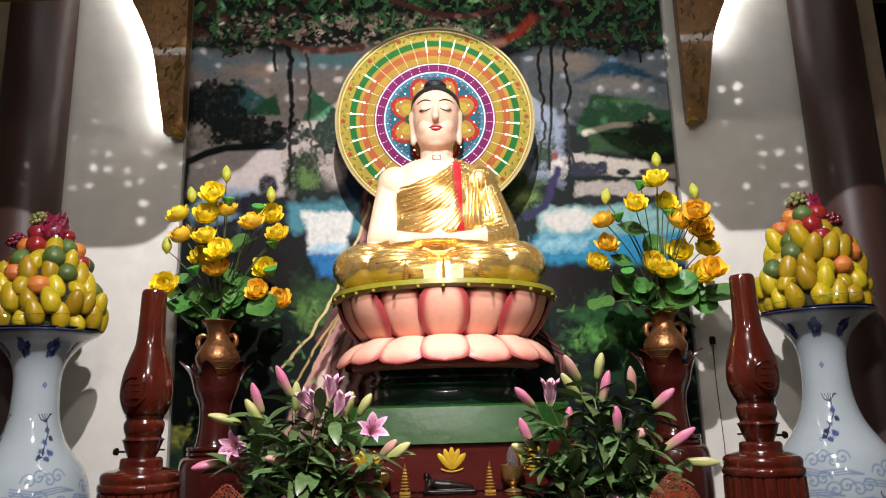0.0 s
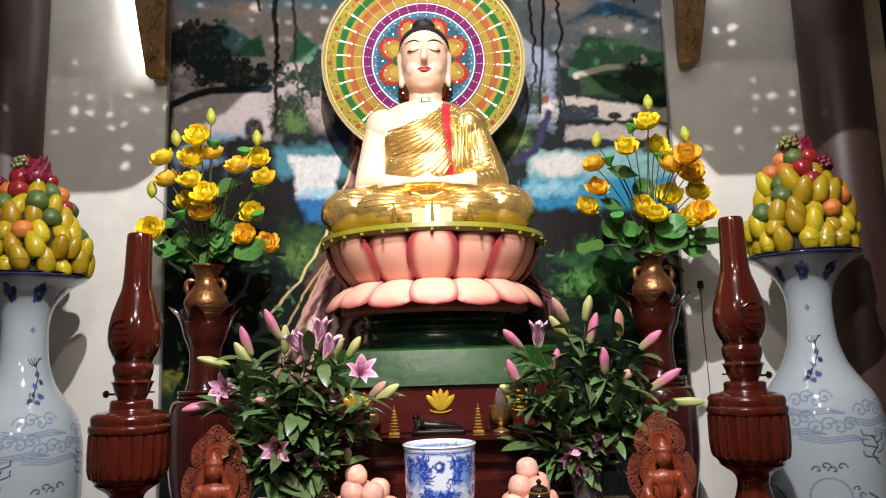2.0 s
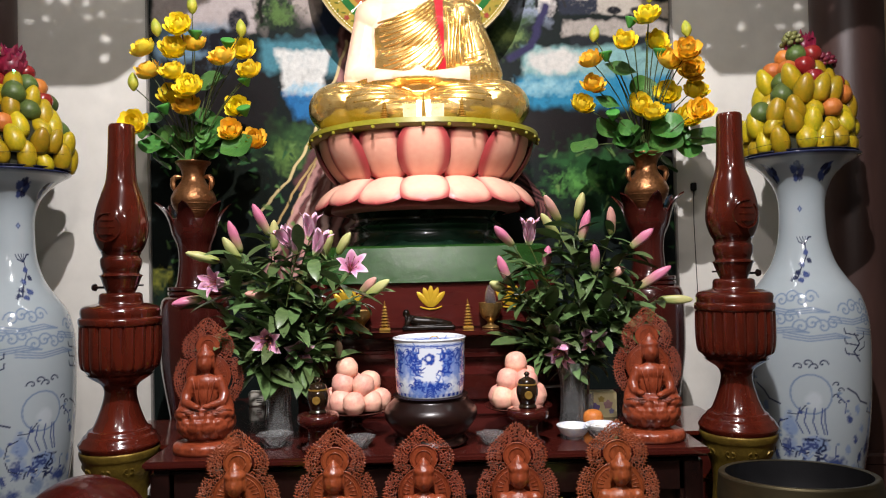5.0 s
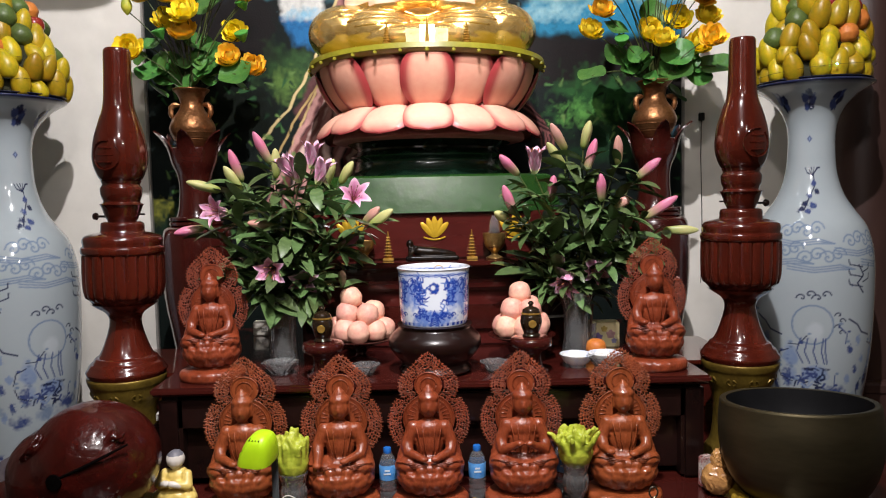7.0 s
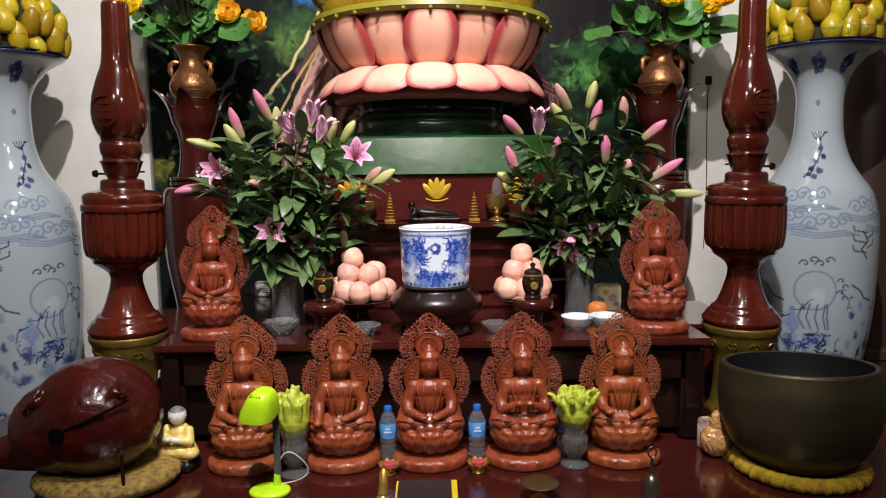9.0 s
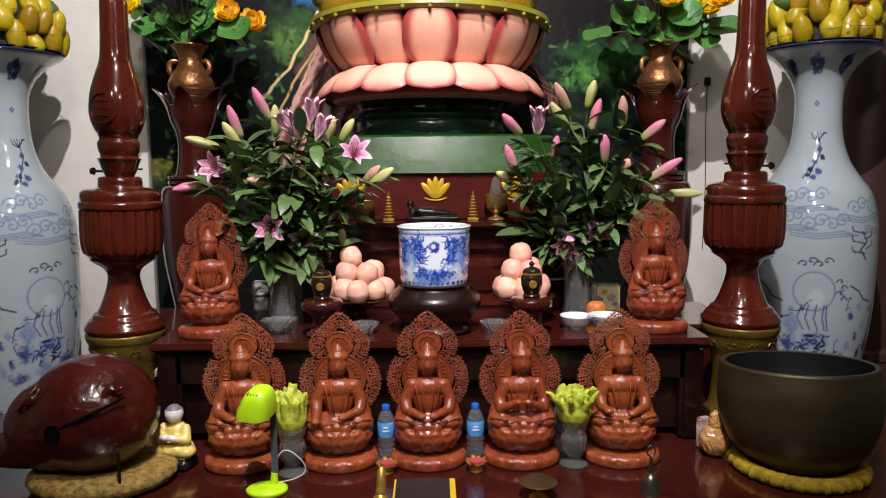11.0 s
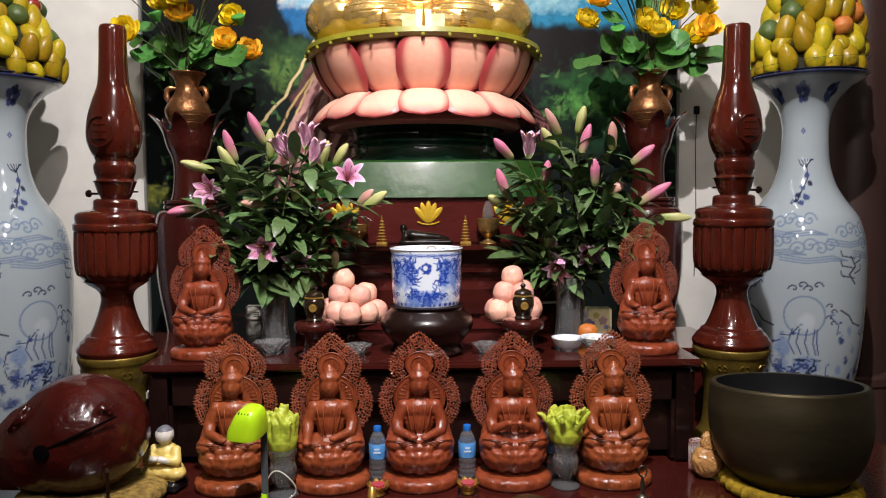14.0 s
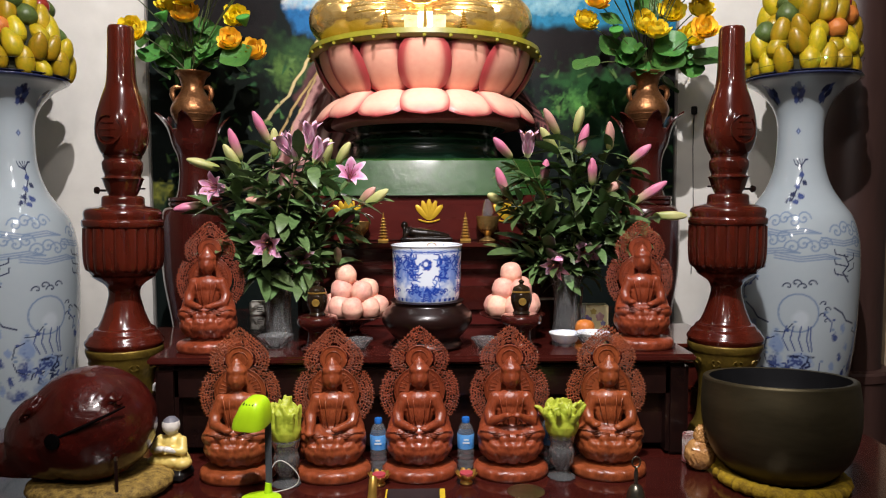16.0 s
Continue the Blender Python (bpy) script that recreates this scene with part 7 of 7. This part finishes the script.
# bowls, crystal dishes, boxes, incense bundle
china = mat("white_china", lin("dcdad2"), 0.15, second=lin("b8c0d0"), scale=30, mix=0.2, coat=0.4)
for x, y in ((0.615, 3.33), (0.735, 3.34)):
    solo("china_bowl", lathe(smooth_profile([(0.03, 0), (0.032, 0.008), (0.05, 0.02), (0.068, 0.05), (0.065, 0.05), (0.04, 0.02), (0.002, 0.014)], 4), 36), china, (x, y, 1.165), "small white china bowl on the altar table", "bowl", "china bowls")
for x, y, s in ((-0.60, 3.33, 0.06), (-0.62, 3.40, 0.045), (-0.25, 3.28, 0.05), (0.275, 3.28, 0.05), (0.72, 3.30, 0.055), (0.82, 3.31, 0.045)):
    star = lambda a, z: 1 + 0.18 * abs(math.sin(4 * a))
    solo("crystal_dish", lathe([(0.5 * s, 0), (0.8 * s, 0.45 * s), (1.1 * s, 0.85 * s), (1.0 * s, 0.87 * s), (0.45 * s, 0.2 * s), (0.002, 0.16 * s)], 40, wobble=star), GLASS, (x, y, 1.165), "small faceted crystal dish shaped like a flower", "dish", "crystal dishes")
bx = thing("cake_box", (0.82, 3.73, 1.165), "pale yellow card box printed with soft flowers", "box", turn=-4)
part("carton", box(0.14, 0.08, 0.115, (0, 0, 0), 0.003), mat("pale_yellow_card", lin("e8dcaa"), 0.6, second=lin("ddd0a0"), scale=8), bx)
for dx, dz, r, code in ((-0.03, 0.045, 0.022, "8a7ab0"), (0.03, 0.06, 0.02, "c8a0a0"), (0.0, 0.085, 0.014, "c8b060"), (-0.045, 0.085, 0.012, "b08aa0"), (0.045, 0.03, 0.012, "9a9ac0")):
    bm = lathe([(r, 0), (r * 0.9, 0.0012), (0.001, 0.0014)], 14, wobble=lambda a, z: 1 + 0.2 * math.sin(5 * a))
    part("printed_flower", bm, mat("print_" + code, lin(code), 0.6), bx, m=pose(dx, -0.0402, dz, 90))
bw = thing("white_device", (-0.875, 4.2, 1.165), "small white plastic box with near-black bars for vent slots", "box")
part("case", box(0.085, 0.06, 0.075, (0, 0, 0), 0.006), mat("white_plastic", lin("cfcabd"), 0.4), bw)
# slots are bars on the face, their inner shade given as near-black colour
for k in range(3):
    part("slot", box(0.03, 0.002, 0.004, (0.015, -0.031, 0.02 + 0.01 * k), 0), BLACK, bw)
paper = solo("white_paper", box(0.12, 0.08, 0.006, (0, 0, 0), 0.001), mat("white_paper", lin("d8d4cc"), 0.7), (0.62, 3.78, 1.30), "folded white paper resting on a block", "paper", turn=12)
solo("paper_block", box(0.11, 0.08, 0.134, (0, 0, 0), 0.004), DARKWOOD, (0.62, 3.78, 1.165), "dark wooden block on the altar table", "block", turn=12)
inc = thing("incense_bundle", (0.71, 3.62, 1.165), "bundle of brown incense sticks in a clear holder", "incense")
part("holder", lathe(smooth_profile([(0.045, 0), (0.05, 0.01), (0.055, 0.12), (0.052, 0.12), (0.045, 0.02), (0.002, 0.01)], 3), 28), GLASS, inc)
rnd = random.Random(8)
stick = mesh_of("stick", tube([(0, 0, 0), (0, 0, 0.2)], 0.0016, 5), mat("incense_brown", lin("6a4a3a"), 0.8))
for k in range(36):
    a = rnd.uniform(0, 6.28)
    part("stick", stick, None, inc, m=pose(0.025 * math.cos(a), 0.025 * math.sin(a), 0.012, rnd.uniform(-9, 9), rnd.uniform(-9, 9), 0))
ob = new("orange", FRUIT["orange"])
ob.matrix_world = pose(0.735, 3.50, 1.165) @ Matrix.Scale(0.85, 4)
tagged(ob, "small orange standing beside the incense bundle", "orange")

# pagodas before the great statue
for x in (-0.165, 0.22):
    pagoda(x, 3.95, 2.592, 0.13, "small golden pagoda standing before the great statue")
# pale panels stand in for the robe's bright, reflecting folds
card = thing("robe_fold_panels", (0.03, 3.95, 2.592), "pale panels standing in for the bright folded robe, with a gold spire", "card")
for dx, dz, turn in ((-0.068, 0.0, 14), (0.0, 0.004, 0), (0.066, 0.0, -12)):
    part("leaf", box(0.07, 0.006, 0.10 + 4 * dz, (0, 0, 0), 0.002), mat("pale_robe_gleam", lin("dccb9c"), 0.3, 0.25, second=lin("b89c60"), scale=18, mix=0.8, coat=0.2), card, m=pose(dx, 0.02 * abs(dx) / 0.068, 0, -8, 0, turn))
part("spire", tube([(0, -0.012, 0.0), (0, -0.012, 0.09), (0, -0.012, 0.15)], [0.012, 0.008, 0.001], 8), BRASS, card)


# ---- things on the offering table ----
PLASTIC = mat("clear_plastic", (0.9, 0.95, 1.0), 0.05, clear=0.92, ior=1.4, rough_vary=0.03)
BLUE = mat("blue_bottle_cap", lin("1f66b8"), 0.35)
LABELB = mat("blue_bottle_label", lin("2f7ac4"), 0.4, second=lin("6aa6da"), scale=30, mix=0.4)
for x, y in ((-0.151, 3.005), (0.178, 3.005), (0.50, 3.04)):
    b = thing("water_bottle", (x, y, 0.75), "small clear plastic water bottle with blue cap and label", "bottle", "water bottles")
    rib = lambda a, z: 1 + 0.05 * math.sin(z * 330) * (0.01 < z < 0.09)
    part("body", lathe(smooth_profile([(0.02, 0), (0.029, 0.004), (0.031, 0.02), (0.031, 0.09), (0.031, 0.15), (0.024, 0.175), (0.014, 0.19), (0.012, 0.197)], 10), 32, wobble=rib), PLASTIC, b)
    part("label_band", lathe([(0.0316, 0.095), (0.0322, 0.097), (0.0322, 0.148), (0.0316, 0.15)], 32, caps=False), LABELB, b, "blue paper band")
    part("cap", lathe([(0.014, 0.19), (0.0145, 0.192), (0.0145, 0.207), (0.013, 0.21), (0.001, 0.21)], 20), BLUE, b, "blue cap")
    for k in range(2):
        part("print_bar", box(0.026 - 0.008 * k, 0.001, 0.006, (0, -0.0325, 0.118 + 0.012 * k), 0), mat("white_print", lin("d8e4ee"), 0.5), b)

LIME = mat("lime_green_plastic", lin("b8e020"), 0.35, second=lin("a4d018"), scale=5, coat=0.2)
GREYP = mat("grey_plastic", lin("4c5054"), 0.4)
dl = thing("desk_lamp", (-0.535, 2.75, 0.75), "small lime green folding desk lamp with grey arm", "desk lamp")
part("base", lathe(smooth_profile([(0.064, 0), (0.069, 0.006), (0.067, 0.016), (0.046, 0.022), (0.002, 0.024)], 3), 36, squash=0.8), LIME, dl)
part("socket", tube([(0.02, 0.02, 0.02), (0.022, 0.02, 0.06)], [0.014, 0.011], 12), LIME, dl)
part("arm", box(0.022, 0.012, 0.25, (0.024, 0.02, 0.04), 0.004), GREYP, dl, "flat grey arm")
bm = bmesh.new()
bmesh.ops.create_uvsphere(bm, u_segments=32, v_segments=20, radius=1)
bmesh.ops.delete(bm, geom=[v for v in bm.verts if v.co.z < -0.45], context="VERTS")
for v in bm.verts:
    q = [math.copysign(abs(k) ** 0.62, k) for k in v.co]
    v.co = Vector((0.05 * q[0] * (1.08 - 0.22 * q[2]) - 0.010 * (1 - q[2]), 0.058 * q[1] * (1.05 - 0.2 * q[2]), 0.066 + 0.066 * q[2] - 0.012 * (q[0] < 0) * q[0] * q[0] * (q[2] > 0)))
bmesh.ops.solidify(bm, geom=bm.faces, thickness=0.003)
head = part("shade", bm, LIME, dl, "rounded lime green shade", m=pose(-0.005, -0.02, 0.245, 8, 2, -14))
for k in range(4):
    part("print_bar", tube([(-0.018 + 0.011 * k, -0.02, 0.1245), (-0.020 + 0.011 * k, -0.042, 0.1195)], 0.0024, 4), BLACK, head)
part("cable", tube(curve((0.03, 0.03, 0.02), (0.17, 0.05, 0.03), (0.10, 0.03, 0.11), 10) + curve((0.10, 0.03, 0.11), (0.05, 0.03, 0.16), (0.03, 0.03, 0.10), 6)[1:], 0.002, 6), mat("white_cable", lin("c8c4bc"), 0.5), dl)

HANDFRUIT = mat("yellow_green_citron", lin("b0b43c"), 0.45, second=lin("8a9a2c"), scale=14, bump=0.3, bump_scale=60)
for k, (x, y, closed) in enumerate(((-0.477, 2.90, True), (0.53, 2.94, False))):
    g = thing("glass_goblet", (x, y, 0.75), "cut-glass footed goblet holding a fingered citron", "goblet", "glass goblets")
    part("body", lathe(smooth_profile([(0.048, 0), (0.05, 0.006), (0.03, 0.02), (0.024, 0.035), (0.04, 0.06), (0.046, 0.1), (0.04, 0.125), (0.05, 0.165), (0.046, 0.165), (0.036, 0.12), (0.002, 0.07)], 4), 60, wobble=lambda a, z: 1 + 0.04 * math.cos(12 * a)), GLASS, g)
    bm = bmesh.new()
    rnd = random.Random(20 + k)
    ball(bm, (0, 0, 0.045), (0.048, 0.048, 0.055), 2)
    for i in range(34):
        a, e = i * 2.4, 0.2 + 0.8 * (i / 34)
        r = 0.044 * e
        up = 0.10 if closed else 0.075
        ox, oy = math.cos(a), math.sin(a)
        out = 0.5 if closed else 1.5
        limb(bm, [(r * ox, r * oy, 0.06, 0.010), (r * ox * (1 + 0.4 * out * e), r * oy * (1 + 0.4 * out * e), 0.06 + up * 0.55 * (1.25 - 0.5 * e), 0.008), (r * ox * (0.9 + 0.5 * out * e) + rnd.uniform(-.01, .01), r * oy * (0.9 + 0.5 * out * e), 0.06 + up * rnd.uniform(0.6, 0.85) * (1.25 - 0.5 * e), 0.006)], 4)
    me = fused("citron", bm, 0.0045, 1)
    me.materials.append(HANDFRUIT)
    solo("fingered_citron", me, None, (x, y, 0.75 + 0.15), "yellow-green fingered citron with curled tips" if closed else "yellow-green fingered citron with spread tips", "citron", "fingered citrons").scale = (1.2, 1.2, 1.12) if closed else (1.35, 1.35, 1.15)

# small monk figurine, plain shape
bm = bmesh.new()
ball(bm, (0, 0, 0.075), (0.07, 0.055, 0.035), 2)
ball(bm, (0, 0.01, 0.12), (0.048, 0.04, 0.06), 2)
for s in (-1, 1):
    ball(bm, (s * 0.05, -0.015, 0.07), (0.035, 0.035, 0.025), 2)
    limb(bm, [(s * 0.042, 0, 0.15, 0.018), (s * 0.055, -0.02, 0.115, 0.018), (s * 0.01, -0.05, 0.13, 0.013)], 4)
ball(bm, (0, 0, 0.205), (0.033, 0.034, 0.037), 2)
box(0.13, 0.1, 0.045, (0, 0, 0), 0.01, bm)
me = fused("figurine", bm, 0.0045, 1)
for m in (mat("yellow_robe_glaze", lin("d8c070"), 0.35, second=lin("c0a858"), scale=20), mat("white_glaze", lin("dcd6cc"), 0.3), mat("black_glaze", lin("1a1818"), 0.3), mat("grey_glaze", lin("6a6a72"), 0.5)):
    me.materials.append(m)
c = np.empty(len(me.polygons) * 3)
me.polygons.foreach_get("center", c)
c = c.reshape(-1, 3)
idx = np.where(c[:, 2] < 0.046, 2, np.where(c[:, 2] > 0.222, 3, np.where((c[:, 2] > 0.172) | ((c[:, 1] < -0.045) & (c[:, 2] > 0.1)), 1, 0)))
me.polygons.foreach_set("material_index", idx.astype(np.int32))
fig = solo("figurine", me, None, (-0.912, 2.97, 0.75), "small seated porcelain figurine in a yellow robe", "figurine", turn=-12)
fig.scale = (1.02, 1.02, 0.98)

for x, y in ((-0.142, 2.885), (0.174, 2.89)):
    c = thing("lotus_candle_holder", (x, y, 0.75), "gilded lotus candle holder with a red candle", "candle holder", "lotus candle holders")
    part("cup", lathe(smooth_profile([(0.02, 0), (0.024, 0.006), (0.016, 0.014), (0.026, 0.03), (0.022, 0.032), (0.002, 0.025)], 3), 20), BRASS, c)
    bm = bmesh.new()
    cup_petal(bm, 0.05, 0.03, 0, 52)
    pm = mesh_of("gilt_petal", bm, BRASS)
    for i in range(10):
        part("petal", pm, None, c, m=pose(0, 0, 0.012 + 0.004 * (i % 2), 0, 0, 36 * i))
    part("candle", lathe([(0.024, 0.02), (0.024, 0.042), (0.001, 0.043)], 18), mat("red_wax", lin("b04048"), 0.4), c, "red wax candle")

bl = thing("hand_bell", (-0.145, 2.60, 0.75), "brass mallet handle lying beside a dark book", "bell")
part("handle", tube([(0, 0, 0.06), (0.002, 0.01, 0.09), (0.003, 0.02, 0.125), (0.003, 0.025, 0.135)], [0.016, 0.015, 0.014, 0.008], 14), BRASS, bl)
part("bell", lathe(smooth_profile([(0.035, 0), (0.034, 0.01), (0.024, 0.045), (0.012, 0.062), (0.002, 0.065)], 3), 24), BRASS, bl)
bk = thing("prayer_book", (-0.005, 2.62, 0.75), "dark book in a case with yellow ribbon tabs", "book")
part("cover", box(0.19, 0.22, 0.05, (0, 0, 0), 0.004), mat("dark_brown_cover", lin("2c2224"), 0.5), bk)
part("pages", box(0.18, 0.01, 0.035, (0, -0.107, 0.007), 0.001), mat("book_pages", lin("b0a490"), 0.8), bk)
for x, w in ((-0.098, 0.006), (0.088, 0.018)):
    part("tab", box(w, 0.2, 0.004, (x, -0.01, 0.052), 0.001), mat("yellow_tab", lin("d8b828"), 0.6), bk)
cy = thing("brass_cymbal", (0.362, 2.675, 0.75), "shallow brass cymbal on a slim stand", "cymbal")
part("dish", lathe(smooth_profile([(0.002, 0.04), (0.03, 0.042), (0.06, 0.055), (0.062, 0.058), (0.055, 0.06), (0.03, 0.066), (0.001, 0.068)], 3), 36), mat("dull_brass", lin("8a7450"), 0.35, 0.9), cy)
part("stem", lathe([(0.03, 0), (0.03, 0.006), (0.006, 0.01), (0.006, 0.042)], 16), BRASS, cy)
vb = thing("vajra_bell", (0.737, 2.70, 0.75), "small silver hand bell with a looped handle", "bell")
part("bell", lathe(smooth_profile([(0.036, 0), (0.034, 0.01), (0.026, 0.045), (0.016, 0.062), (0.006, 0.068)], 3), 24), mat("silver_bell", lin("8c8678"), 0.3, 0.95), vb)
part("handle", tube([(0, 0, 0.06), (0, 0, 0.10), (0, 0, 0.125)], [0.006, 0.008, 0.004], 10), mat("silver_bell", (0, 0, 0)), vb)
part("loop", tube([(0.014 * math.cos(q), 0, 0.143 + 0.018 * math.sin(q)) for q in np.linspace(-1.5, 4.78, 14)], 0.003, 6), mat("silver_bell", (0, 0, 0)), vb)
mk = thing("mallet_holder", (-1.0, 2.70, 0.75), "thin black stick standing in a small base", "mallet")
part("stick", tube([(0, 0, 0.0), (0, 0, 0.17)], 0.006, 8), BLACKWOOD, mk)
part("tip", tube([(0, 0, 0.168), (0, 0, 0.18)], [0.007, 0.005], 8), mat("silver_bell", (0, 0, 0)), mk)
part("base", lathe([(0.035, 0), (0.034, 0.008), (0.01, 0.012), (0.001, 0.013)], 20), mat("silver_bell", (0, 0, 0)), mk)

# plastic bag with fruit, papers behind
rnd = random.Random(31)
bg = bmesh.new()
ball(bg, (0, 0, 0.06), (0.058, 0.055, 0.06), 4)
ball(bg, (0.005, 0, 0.125), (0.03, 0.03, 0.05), 4)
for v in bg.verts:
    v.co += Vector((rnd.uniform(-1, 1), rnd.uniform(-1, 1), rnd.uniform(-1, 1))) * 0.003
    v.co.z = max(0.0, v.co.z)
solo("plastic_bag", bg, mat("crinkled_clear_bag", lin("c89a5a"), 0.25, second=lin("8a5a3a"), scale=14, mix=0.8, bump=0.9, bump_scale=30), (1.07, 3.0, 0.75), "crinkled translucent bag of orange packets", "bag")
solo("packet", box(0.05, 0.03, 0.12, (0, 0, 0), 0.006), mat("printed_packet", lin("c8c4bc"), 0.4, second=lin("7a2a2a"), scale=25, mix=0.2), (1.055, 3.08, 0.75), "small upright printed packet beside the bag", "packet", turn=20)
solo("white_towel", box(0.16, 0.1, 0.05, (0, 0, 0), 0.012), mat("white_cloth", lin("d0cec8"), 0.8, bump=0.4), (-1.03, 3.35, 0.98), "folded white cloth on a dark box", "cloth", turn=8)
solo("dark_box", box(0.18, 0.14, 0.23, (0, 0, 0), 0.008), BLACKWOOD, (-1.03, 3.35, 0.75), "dark wooden box behind the wooden fish", "box")

# low wooden steps between the pedestals and the altar table
for sx in (-1, 1):
    ch = thing("wooden_step", (sx * 1.27, 3.95, 0.75), "low red-brown wooden step with moulded edges", "step", "wooden steps")
    part("body", box(0.36, 0.5, 0.34, (0, 0, 0), 0.01), DARKWOOD, ch)
    for z, d in ((0.12, 0.012), (0.25, 0.02), (0.325, 0.03)):
        part("moulding", box(0.38, 0.5 + 2 * d, 0.022, (0, 0, z), 0.006), ROSEWOOD, ch)

# wall cables with little black switches
for x, z0, z1 in ((-1.80, 1.35, 2.36), (1.72, 1.3, 2.36)):
    w = thing("wall_cable", (x, 4.89, z0), "thin dark cable with a small black switch on the wall", "cable", "wall cables")
    part("wire", tube([(0, 0, 0), (0.006, 0, 0.4), (-0.004, 0, 0.8), (0, 0, z1 - z0)], 0.0025, 6), BLACK, w)
    part("switch", box(0.035, 0.02, 0.05, (0, 0, z1 - z0 - 0.05), 0.004), BLACK, w)
